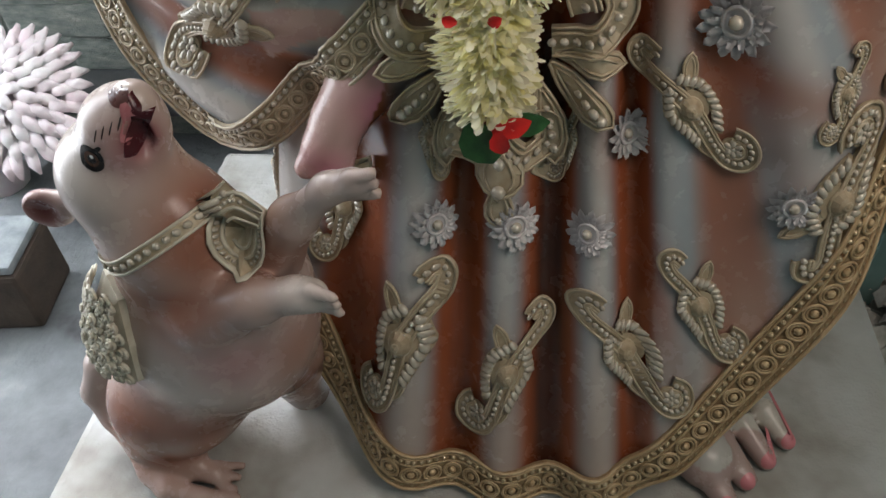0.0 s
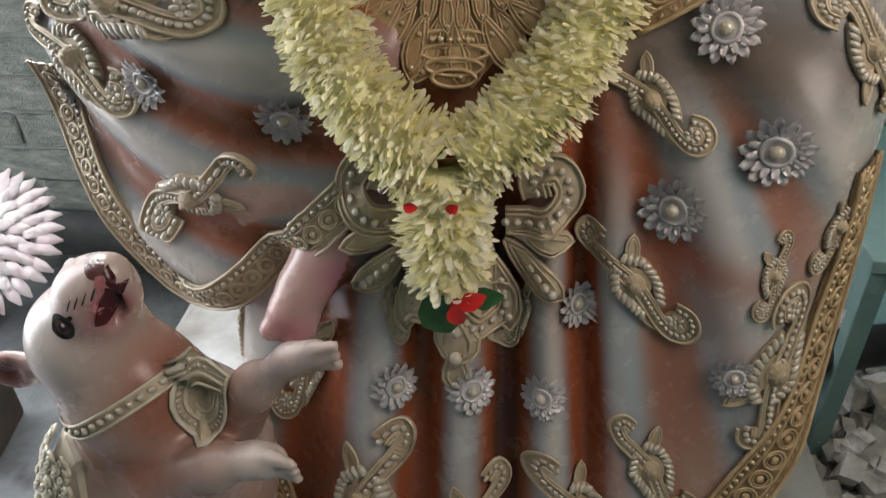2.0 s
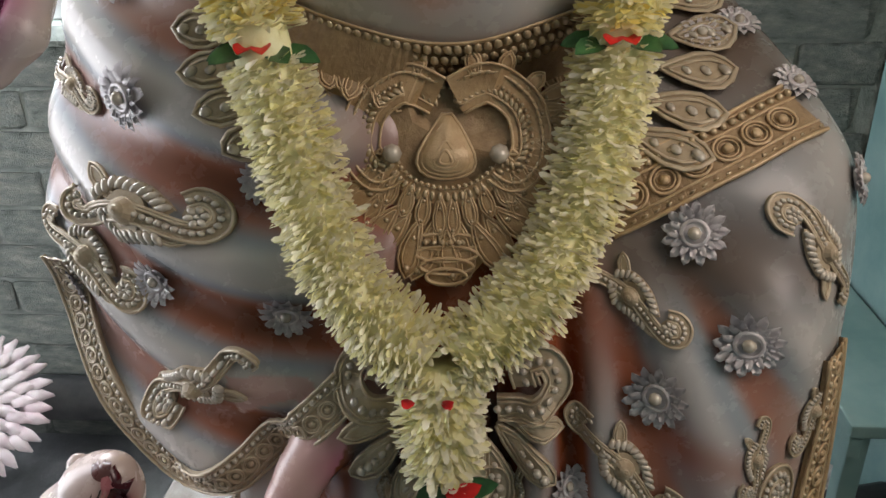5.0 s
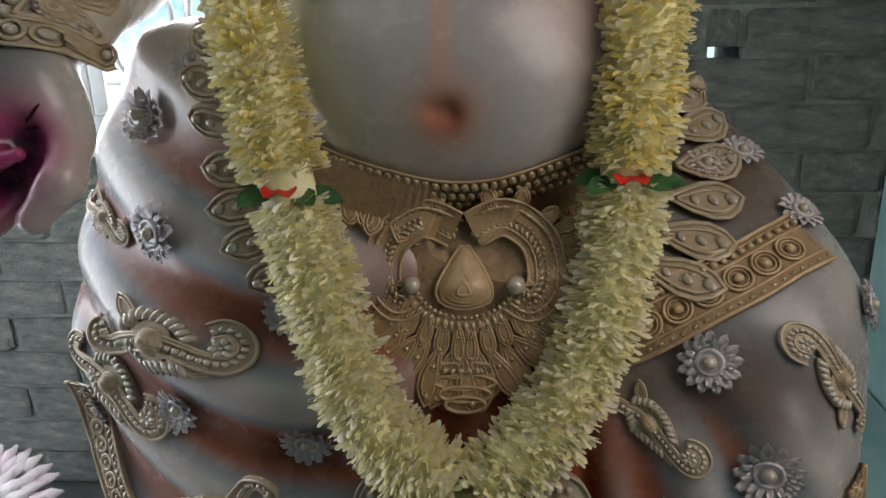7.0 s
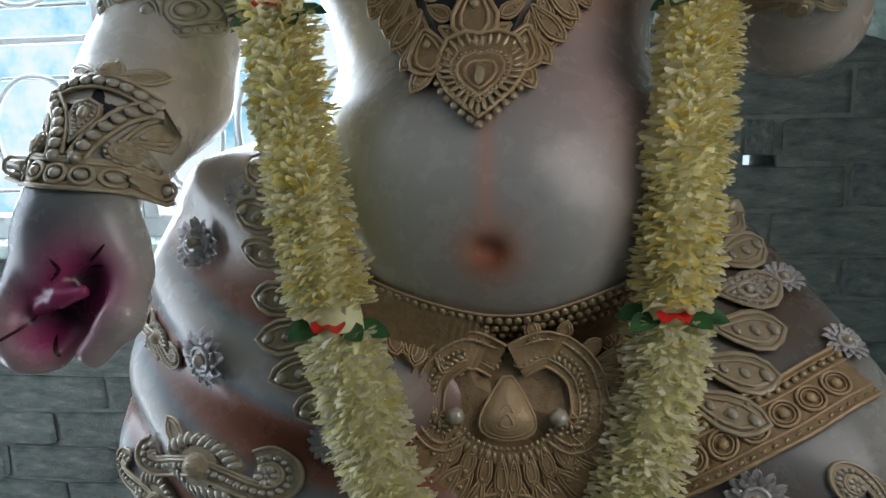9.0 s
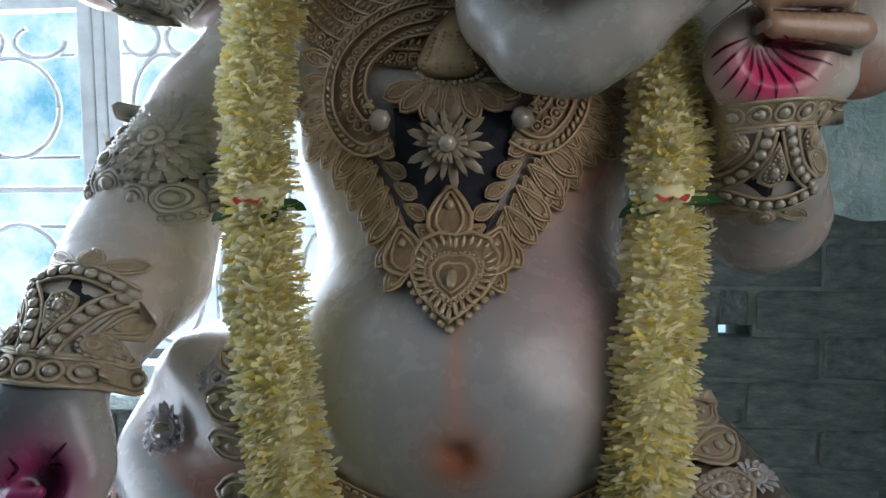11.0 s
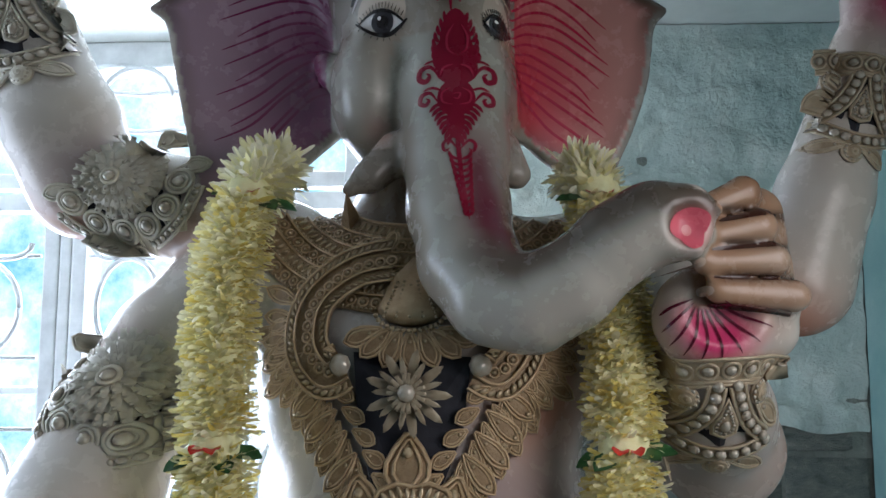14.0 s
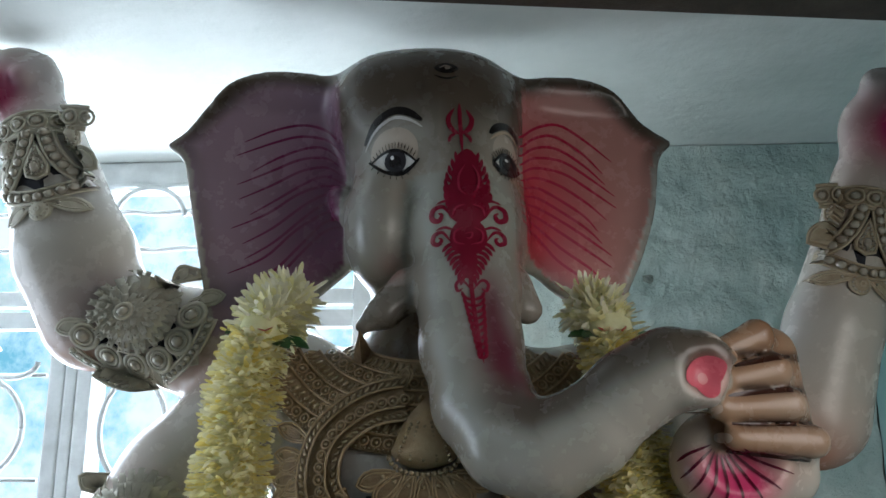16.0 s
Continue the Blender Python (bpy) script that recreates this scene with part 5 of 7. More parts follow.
def band(name, label, line, width, metal, beads=0.0035, gap=0.62, rings=True, skin=None, guess=0.6, face=0.0, lift=0.003):
    """A trimming band along a line of (x, z): backing, cords, bead rows and round medallions."""
    flat = smooth_line([(x, z, 0) for x, z in line], 8)
    pts = [on_front(p.x, p.y, skin, guess) for p in flat]
    pos = [p for p, _ in pts]
    for _ in range(3):
        pos = [pos[0]] + [(a + 2 * b + c) / 4 for a, b, c in zip(pos, pos[1:], pos[2:])] + [pos[-1]]
    nor = [n for _, n in pts]
    for _ in range(8):
        nor = [nor[0]] + [(a + b + c).normalized() for a, b, c in zip(nor, nor[1:], nor[2:])] + [nor[-1]]
    nor = [(n + Vector((0, -face, 0))).normalized() for n in nor]
    run = [0.0]
    for a, b in zip(pos, pos[1:]):
        run.append(run[-1] + (b - a).length)

    def lay(v):
        u = min(max(v.x, 0), run[-1] - 1e-6)
        i = max(k for k in range(len(run)) if run[k] <= u)
        f = (u - run[i]) / (run[i + 1] - run[i])
        p, n = pos[i].lerp(pos[i + 1], f), nor[i].lerp(nor[i + 1], f).normalized()
        d = (pos[i + 1] - pos[i]).normalized()
        return p + d.cross(n) * -v.y + n * (v.z + lift)
    t = Trim()
    n = max(int(run[-1] / 0.008), 4)
    axis = [(run[-1] * i / n, 0) for i in range(n + 1)]
    t.ribbon(axis, width, 0.002)
    for off, r in ((-0.49, 0.0022), (-0.30, 0.0014), (0.22, 0.0014), (0.49, 0.0022), (0.40, 0.0010)):
        t.line([(u, off * width) for u, _ in axis], r, 0.003)
    t.row([(u, 0.33 * width) for u, _ in axis], beads, beads * 2.7, 0.002)
    t.row([(u, -0.40 * width) for u, _ in axis], beads * 0.62, beads * 2.7, 0.002, "beading", 0.3)
    thing = t.fixed(name, label, "trim", lay, {"backing": BACKING if metal is BEIGE else DARKGOLD, "rim": BEIGE if metal is BEIGE else GILT, "beading": PEARL if metal is BEIGE else GPEARL})
    if rings:
        r = 0.215 * width
        for p, _ in spaced(axis, 2.35 * r):
            m = Trim()
            m.ring(p.x, -0.04 * width, r, 0.0016, 0.004, "medallion", 14)
            m.ring(p.x, -0.04 * width, r * 0.72, 0.0009, 0.004, "medallion", 12)
            m.bead(p.x, -0.04 * width, r * 0.42, 0.002, "medallion", 0.8)
            vs, fs = m.parts["medallion"]
            mesh_object("medallion", [lay(v) for v in vs], fs, BEIGE if metal is BEIGE else GILT, thing, True)
    return thing


band("hem_trim", "aged gold hem band with round medallions and pearl rows", [(-0.180, 0.365), (-0.135, 0.270), (-0.070, 0.232), (0.037, 0.214), (0.130, 0.212), (0.205, 0.232), (0.277, 0.302), (0.338, 0.388), (0.378, 0.468), (0.402, 0.540), (0.418, 0.620), (0.422, 0.700), (0.418, 0.760)], 0.050, GOLD, guess=0.52)
band("lap_hem_trim", "pale moulded hem band with round medallions and pearls", [(-0.395, 0.800), (-0.385, 0.735), (-0.342, 0.655), (-0.272, 0.558), (-0.19, 0.592), (-0.119, 0.656), (-0.050, 0.715)], 0.042, BEIGE, guess=0.7, face=2.5, lift=0.010)
band("sash_trim", "gold sash band with medallions across the thigh", [(0.195, 0.888), (0.264, 0.924), (0.318, 0.946), (0.355, 0.960), (0.385, 0.968)], 0.062, GOLD, 0.0042)

# ---- waist belt, its hanging clasp and the lotus tail ----
t = Trim()
waist = [(-0.19, 0.115), (-0.12, 0.085), (-0.05, 0.064), (0.0, 0.058), (0.05, 0.064), (0.12, 0.088), (0.19, 0.12)]
wl = smooth_line([(x, y, 0) for x, y in waist], 8)
t.ribbon(wl, 0.052, 0.003)
for off in (0.021, 0.012, 0.003):
    t.row(t.side(wl, off), 0.0043, 0.0092, 0.004)
for off in (0.0265, -0.003, -0.026):
    t.line(t.side(wl, off), 0.0018, 0.004)
for p, d in spaced([(q.x, q.y) for q in wl], 0.0165):
    t.leaf(p.x, p.y - 0.004, -math.pi / 2 + random.uniform(-0.35, 0.35), 0.034, 0.019, 1, 0.0012, 0.003 + random.uniform(0, 0.002), 0.0, True)
p, _ = on_front(0.047, 0.945)
t.fixed("waist_belt", "gold moulded waist belt with pearl rows and small leaves", "belt", laid(p, (0, 0, 1), normal=(0, -1, 0.25), lift=0.004, reach=0.10), {"backing": DARKGOLD, "rim": GILT, "beading": GPEARL})
t = Trim()
for s in (-1, 1):
    # two curled wings over the clasp
    wing = smooth_line([(s * 0.008, 0.040, 0), (s * 0.040, 0.052, 0), (s * 0.072, 0.030, 0), (s * 0.080, -0.008, 0), (s * 0.066, -0.030, 0), (s * 0.050, -0.022, 0)], 6)
    t.ribbon(wing, 0.036, 0.008, "wing")
    for off in (-0.018, -0.010, 0.010, 0.018):
        t.line(t.side(wing, off), 0.0014, 0.010)
    t.row(t.side(wing, -s * 0.006), 0.0042, 0.0062, 0.009, "beading", -0.8)
    t.row(t.side(wing, s * 0.010), 0.0030, 0.0075, 0.009, "beading", 0.5)
    t.row(t.side(wing, 0.0), 0.0022, 0.006, 0.009)
    t.bead(s * 0.050, -0.012, 0.0095, 0.012, "pearl")
    for i in range(4):
        t.leaf(s * (0.082 + 0.004 * i), 0.035 - 0.022 * i, math.radians(90 - s * (70 + 22 * i)), 0.036, 0.016, 1, 0.0011, 0.002)
    for i in range(5):
        t.leaf(s * (0.006 + 0.013 * i), -0.052 + 0.006 * i, -math.pi / 2 + s * 0.16 * i, 0.042 - 0.003 * i, 0.014, 2, 0.0012, 0.004)
t.plate([(0.066 * math.cos(k * math.pi / 10), -0.002 + 0.050 * math.sin(k * math.pi / 10)) for k in range(20)], 0.001, "velvet")
t.plate([(0.045 * math.cos(k * math.pi / 10), -0.085 + 0.055 * math.sin(k * math.pi / 10)) for k in range(20)], 0.0015)
for s in (-1, 1):
    for i in range(4):
        t.leaf(s * (0.058 + 0.010 * i), -0.045 + 0.024 * i, math.radians(-62 + 16 * i) if s > 0 else math.radians(242 - 16 * i), 0.048, 0.018, 2, 0.0013, 0.003)
t.plate([(0.094 * math.cos(k * math.pi / 12), -0.012 + 0.062 * math.sin(k * math.pi / 12)) for k in range(12, 25)], 0.0)
for k in range(15):
    a = math.pi * (1.0 + (k + 0.5) / 15)
    t.leaf(0.060 * math.cos(a), -0.030 + 0.050 * math.sin(a), a, 0.050 + 0.012 * abs(math.sin(a)), 0.022, 2, 0.0012, 0.002 + 0.002 * (k % 2), 0.15 if k % 2 else -0.15)
for s in (-1, 1):
    for k in range(7):
        a = math.radians(100 - 28 * k)
        t.leaf(s * (0.036 + 0.046 * math.cos(a)), 0.008 + 0.046 * math.sin(a), a if s > 0 else math.pi - a, 0.030, 0.015, 1, 0.0010, 0.004)
drop = [(0.0, 0.030), (0.018, 0.004), (0.029, -0.018), (0.024, -0.032), (0.0, -0.038), (-0.024, -0.032), (-0.029, -0.018), (-0.018, 0.004)]
drop = [tuple(p) for p in rounded(drop, 1)]
t.plate(drop, 0.008, "rim", 0.010)
for f in (1.0, 0.8, 0.6, 0.4, 0.22):
    t.line([(x * f, -0.018 + (y + 0.018) * f) for x, y in drop], 0.0016, 0.008 + 0.011 * (1 - f), closed=True)
arc = [(0.056 * math.sin(a), -0.012 - 0.042 * math.cos(a)) for a in [-1.25 + 2.5 * i / 20 for i in range(21)]]
t.ribbon(arc, 0.014, 0.007)
t.row(arc, 0.0042, 0.0072, 0.007, "beading", 1.57)
t.row(t.side(arc, 0.009), 0.0024, 0.006, 0.008)
for i, (y, half) in enumerate(((-0.098, 0.034), (-0.110, 0.030), (-0.122, 0.026), (-0.132, 0.020))):
    t.line([(half * math.cos(a), y + 0.008 * math.sin(a)) for a in [k * math.pi / 8 for k in range(16)]], 0.0020, 0.006 + 0.001 * i, closed=True)
    t.plate([(half * math.cos(a), y + 0.008 * math.sin(a)) for a in [k * math.pi / 8 for k in range(16)]], 0.005)
t.row([(-0.02, -0.098), (0.02, -0.098)], 0.0032, 0.008, 0.008)
p, _ = on_front(0.047, 0.945)
t.fixed("belt_clasp", "gold belt clasp with curled wings, teardrop and pearls", "ornament", laid(p, (0, 0, 1), normal=(0, -1, 0.22), lift=0.032, reach=0.006), {"velvet": DARKGOLD, "backing": GOLD, "rim": GILT, "beading": GPEARL, "pearl": PEARL})

t = Trim()
for s in (-1, 1):
    for u, v, a, l, w, b, hook in ((0.048, 0.030, -8, 0.064, 0.024, 0, 0.0), (0.045, 0.020, -48, 0.080, 0.030, 5, 0.10), (0.035, 0.0, -72, 0.085, 0.030, 4, -0.1), (0.028, 0.03, -100, 0.075, 0.026, 4, 0.1)):
        t.leaf(s * u, v, math.radians(a if s > 0 else 180 - a), l, w, b, 0.0017, 0.002, hook * s)
    curl = smooth_line([(s * 0.045, 0.040, 0), (s * 0.085, 0.045, 0), (s * 0.104, 0.072, 0), (s * 0.092, 0.096, 0), (s * 0.070, 0.088, 0), (s * 0.074, 0.068, 0)], 5)
    t.ribbon(curl, 0.026, 0.005, "curl_band")
    for off in (-0.013, 0.013, 0.008):
        t.line(t.side(curl, off), 0.0016, 0.007)
    t.row(curl, 0.0042, 0.011, 0.006)
    low = smooth_line([(s * 0.004, -0.052, 0), (s * 0.022, -0.070, 0), (s * 0.046, -0.060, 0), (s * 0.044, -0.038, 0), (s * 0.028, -0.044, 0)], 5)
    t.ribbon(low, 0.022, 0.006, "curl_band")
    for off in (-0.011, 0.011, 0.006):
        t.line(t.side(low, off), 0.0015, 0.008)
    t.row(low, 0.0036, 0.010, 0.008)
t.leaf(0.0, -0.050, -math.pi / 2, 0.058, 0.048, 2, 0.0020, 0.006)
t.leaf(0.0, -0.092, -math.pi / 2, 0.052, 0.028, 2, 0.0018, 0.003)
p, _ = on_front(0.053, 0.655)
t.fixed("lotus_clasp", "large gold lotus clasp of leaf loops and pearls", "ornament", laid(p, (0, 0, 1), normal=(0, -1, 0.1), lift=0.014, reach=0.016), {"backing": BEIGE, "rim": BEIGE, "beading": PEARL})

for side, line in ((-1, [(-0.192, 1.165), (-0.186, 1.126), (-0.176, 1.092), (-0.160, 1.050), (-0.146, 1.020), (-0.128, 0.994), (-0.108, 0.968)]), (1, [(0.285, 1.075), (0.292, 1.050), (0.290, 1.022), (0.276, 0.996), (0.255, 0.970), (0.236, 0.945)])):
    for i, (x, z) in enumerate(line):
        t = Trim()
        a = math.radians((165 + 9 * i) if side < 0 else (15 - 9 * i))
        t.leaf(-0.020 * math.cos(a), -0.020 * math.sin(a), a, 0.068, 0.034, 3, 0.0024, 0.004, 0.16 * side)
        p, _ = on_front(x, z)
        t.fixed("leaf_ornament", "beige corded leaf loop with pearls at the waist", "ornament", laid(p, (0, 0, 1), normal=(0.25 * side, -1, 0.2), lift=0.006, reach=0.04), scaled_materials(BEIGE), "leaf ornaments at the waist")

# ---- necklace ----
t = Trim()
t.plate([(-0.062, 0.045), (0.064, 0.040), (0.055, -0.04), (0.030, -0.105), (0.0, -0.12), (-0.030, -0.105), (-0.055, -0.04)], 0.003, "velvet")
for s in (-1, 1):
    wing = smooth_line([(s * 0.025, 0.150, 0), (s * 0.070, 0.140, 0), (s * 0.112, 0.105, 0), (s * 0.118, 0.055, 0), (s * 0.095, 0.022, 0), (s * 0.072, 0.030, 0)], 7)
    t.ribbon(wing, 0.052, 0.010, "wing")
    for off in (-0.026, -0.014, 0.010, 0.026):
        t.line(t.side(wing, off), 0.0018, 0.013)
    t.row(t.side(wing, s * 0.020), 0.0048, 0.0085, 0.011, "beading", 0.7)
    t.row(t.side(wing, -s * 0.020), 0.0036, 0.0075, 0.011, "beading", -0.7)
    for p, d in spaced([(q.x, q.y) for q in t.side(wing, -s * 0.002)], 0.013):
        t.ring(p.x, p.y, 0.0055, 0.0012, 0.012, "rim", 10)
        t.bead(p.x, p.y, 0.003, 0.012)
    t.bead(s * 0.074, 0.030, 0.0125, 0.016, "pearl")
    for i in range(7):  # feathers down the side
        a = math.radians(-20 - 14 * i)
        t.leaf(s * (0.118 - 0.004 * i), 0.060 - 0.012 * i, a if s > 0 else math.pi - a, 0.062, 0.022, 2, 0.0014, 0.002)
    for i in range(5):
        t.leaf(s * 0.135, 0.105 - 0.020 * i, math.radians(25 - 14 * i) if s > 0 else math.pi - math.radians(25 - 14 * i), 0.050, 0.020, 2, 0.0014, 0.002)
    for i in range(6):  # drops towards the pendant
        u, v = s * (0.092 - 0.012 * i), 0.006 - 0.022 * i
        t.leaf(u, v, math.radians(-38 - 4 * i) if s > 0 else math.pi - math.radians(-38 - 4 * i), 0.050, 0.020, 2, 0.0015, 0.005)
        t.leaf(u - s * 0.008, v + 0.002, math.radians(-150) if s > 0 else math.radians(-30), 0.028, 0.016, 1, 0.0013, 0.008)
    t.leaf(s * 0.052, -0.082, -math.pi / 2 - s * 0.25, 0.050, 0.042, 1, 0.0022, 0.008)
for s in (-1, 1):  # close filling of small loops under the wings
    for i in range(9):
        f = i / 8
        for k, off in enumerate((0.0, 0.024)):
            a = math.radians(-15 - 75 * f)
            u, v = (0.150 - 0.085 * f) + off * math.cos(a) - 0.01, 0.085 - 0.150 * f + off * math.sin(a)
            t.leaf(s * u, v, a if s > 0 else math.pi - a, 0.036, 0.017, 1, 0.0013, 0.001 + 0.002 * (1 - k))
    for i in range(6):
        t.leaf(s * (0.030 + 0.015 * i), 0.160 - 0.006 * i, math.radians(100 - 12 * i) if s > 0 else math.radians(80 + 12 * i), 0.030, 0.016, 1, 0.0012, 0.001)
dome = [(0.036 * math.sin(a), 0.092 - 0.02 * math.cos(a)) for a in [-1.5 + 3.0 * i / 12 for i in range(13)]] + [(0.022, 0.125), (0.0, 0.152), (-0.022, 0.125)]
t.plate(dome, 0.012, "rim", 0.016)
for i in range(5):
    t.row([(-0.028 + 0.014 * i, 0.080), (-0.014 + 0.007 * i, 0.120)], 0.0020, 0.005, 0.022)
t.row([(0.038 * math.sin(a), 0.086 - 0.02 * math.cos(a)) for a in [-1.4 + 2.8 * i / 12 for i in range(13)]], 0.0030, 0.006, 0.014)
for i in range(7):
    a = -math.pi / 2 + (i - 3) * 0.42
    t.leaf(0.010 * (i - 3), 0.068, a, 0.044, 0.021, 1, 0.0015, 0.010)
t.leaf(0.0, -0.040, -math.pi / 2, 0.058, 0.046, 1, 0.0028, 0.010)
p, _ = on_front(0.018, 1.390)
chest = laid(p, (0, 0, 1), normal=(0, -1, 0.12), lift=0.006, reach=0.09)
t.fixed("necklace", "broad gold necklace of corded leaf loops, pearls and dark velvet", "necklace", chest, {"velvet": BLACK, "backing": DARKGOLD, "rim": GILT, "beading": GPEARL, "pearl": PEARL})

t = Trim()  # star flower
t.petals(0, 0, 0.012, 0.046, 9, 0.012, "petal", 0.0, 0.10, 0.46)
t.petals(0, 0, 0.010, 0.037, 9, 0.016, "petal", 0.5, 0.12, 0.36)
t.petals(0, 0, 0.006, 0.020, 18, 0.026, "petal", 0.0, 0.1, 0.9, 0.8)
t.bead(0, 0, 0.0095, 0.026, "pearl")
t.fixed("star_brooch", "grey silver star flower brooch with pearl", "ornament", laid(p, (0, 0, 1), normal=(0, -1, 0.12), lift=0.02, reach=0.02), {"petal": BEIGE, "pearl": PEARL})

t = Trim()  # heart pendant
heart = [(0.80 * x, 0.80 * y + 0.006) for x, y in [(0.0, 0.052), (0.020, 0.056), (0.042, 0.048), (0.054, 0.026), (0.052, 0.002), (0.038, -0.024), (0.018, -0.044), (0.0, -0.060), (-0.018, -0.044), (-0.038, -0.024), (-0.052, 0.002), (-0.054, 0.026), (-0.042, 0.048), (-0.020, 0.056)]]
t.plate(heart, 0.008, "backing", 0.008)
for f, r in ((1.0, 0.0026), (0.66, 0.0016), (0.52, 0.0020), (0.34, 0.0018)):
    t.line([(x * f, y * f) for x, y in heart], r, 0.010 + 0.007 * (1 - f), closed=True)
t.row([(x * 0.59, y * 0.59) for x, y in heart + heart[:1]], 0.0022, 0.0048, 0.013)
for q, d in spaced([(x * 0.83, y * 0.83) for x, y in heart + heart[:1]], 0.0078):
    t.bead(q.x, q.y, 0.0024, 0.012, "beading", 0.8, math.atan2(q.y, q.x), 3.0)
t.bead(0, 0.0, 0.0055, 0.018, "pearl", 1.0, math.pi / 2, 2.2)
for q, d in spaced([(x * 1.12, y * 1.12 - 0.002) for x, y in heart[3:12]], 0.0105):
    t.bead(q.x, q.y, 0.0048, 0.003, "pearl")
p, _ = on_front(0.026, 1.262)
t.fixed("heart_pendant", "gold heart pendant with ribbed rim and hanging pearls", "pendant", laid(p, (0, 0, 1), normal=(0, -1, 0.25), lift=0.004, reach=0.03), {"backing": DARKGOLD, "rim": GILT, "beading": GPEARL, "pearl": GPEARL})

t = Trim()  # neck collar: rows of cord and beads down to the necklace
for q in range(1, 7):
    rad = 0.100 + 0.019 * q
    arc = [(rad * 1.10 * math.cos(a), 0.112 + rad * math.sin(a)) for a in [math.radians(220 - 3 * q + (100 + 6 * q) * k / 30) for k in range(31)]]
    t.ribbon(arc, 0.0205, 0.004 + 0.0015 * (q % 2), "collar_band")
    t.line(t.side(arc, 0.0095), 0.0017, 0.007)
    if q % 2:
        t.row(arc, 0.0046, 0.0088, 0.006, "beading", 1.3)
    else:
        for p, d in spaced(arc, 0.0145):
            t.ring(p.x, p.y, 0.0056, 0.0013, 0.007, "rim", 9)
            t.bead(p.x, p.y, 0.0028, 0.006)
    t.row(t.side(arc, -0.0075), 0.0021, 0.0056, 0.006)
t.fixed("neck_collar", "dull gold corded collar with bead rows round the neck", "necklace", laid((0.016, 0.885, 1.575), (0, 0, 1), normal=(0, -1, 0.25), skin=CHEST, reach=0.14, lift=0.002), {"backing": DARKGOLD, "rim": GOLD, "beading": GPEARL})


def rosette_armlet(size):
    """Three tiers of ribbed petals over open corded loops with pearls."""
    t = Trim()
    disc = [(math.cos(k * math.pi / 10), math.sin(k * math.pi / 10)) for k in range(20)]
    t.plate([(0.33 * x, 0.33 * y) for x, y in disc], 0.05, "backing", 0.14)
    t.petals(0, 0, 0.18, 0.37, 26, 0.07, "petal", 0.0, 0.02, 1.0, 0.75)
    t.petals(0, 0, 0.12, 0.27, 20, 0.15, "petal", 0.5, 0.05, 1.0, 0.75)
    t.petals(0, 0, 0.05, 0.16, 12, 0.21, "petal", 0.0, 0.10, 1.0, 0.75)
    t.ring(0, 0, 0.060, 0.020, 0.25)
    t.bead(0, 0, 0.045, 0.25, "pearl")
    t.plate([(0.44 * x, -0.24 + 0.30 * y) for x, y in disc], 0.004, "velvet")
    for i, deg in enumerate((192, 222, 252, 282, 312, 342)):
        a = math.radians(deg)
        u, v = 0.47 * math.cos(a), 0.47 * math.sin(a)
        t.plate([(u + 0.105 * x, v + 0.105 * y) for x, y in disc[::2]], 0.03, "loop_plate", 0.02)
        t.ring(u, v, 0.105, 0.020, 0.045)
        t.ring(u, v, 0.070, 0.013, 0.055)
        t.bead(u, v, 0.052, 0.05, "pearl")
    for a0, a1, r in ((196, 262, 0.64), (276, 340, 0.62)):
        arc = [(r * math.cos(math.radians(a0 + (a1 - a0) * k / 12)), r * math.sin(math.radians(a0 + (a1 - a0) * k / 12))) for k in range(13)]
        t.ribbon(arc, 0.085, 0.03, "curl_band")
        for off in (-0.042, 0.042):
            t.line(t.side(arc, off), 0.013, 0.04)
        t.row(arc, 0.028, 0.062, 0.035)
    for deg in (178, 232, 268, 305, 358, 25):
        a = math.radians(deg)
        t.leaf(0.40 * math.cos(a), 0.40 * math.sin(a), a, 0.20 if deg < 170 else 0.30, 0.14, 1, 0.014, 0.01)
    return t


for place, up, size, face in (((-0.303, 0.862, 1.405), (0.45, 0, 1), 0.150, (-0.15, -1, 0.1)), ((-0.350, 0.905, 1.645), (-0.25, 0, 1), 0.142, (-0.1, -1, -0.1))):
    rosette_armlet(size).fixed("armlet", "ivory rosette armlet of layered petals and corded loops", "armlet", laid(place, up, size, normal=face, reach=0.05, skin=SKIN), {"petal": IVORY, "backing": IVORY, "rim": IVORY, "loop_plate": IVORY, "beading": PEARL, "pearl": PEARL, "velvet": BLACK}, "armlets on the upper arms")


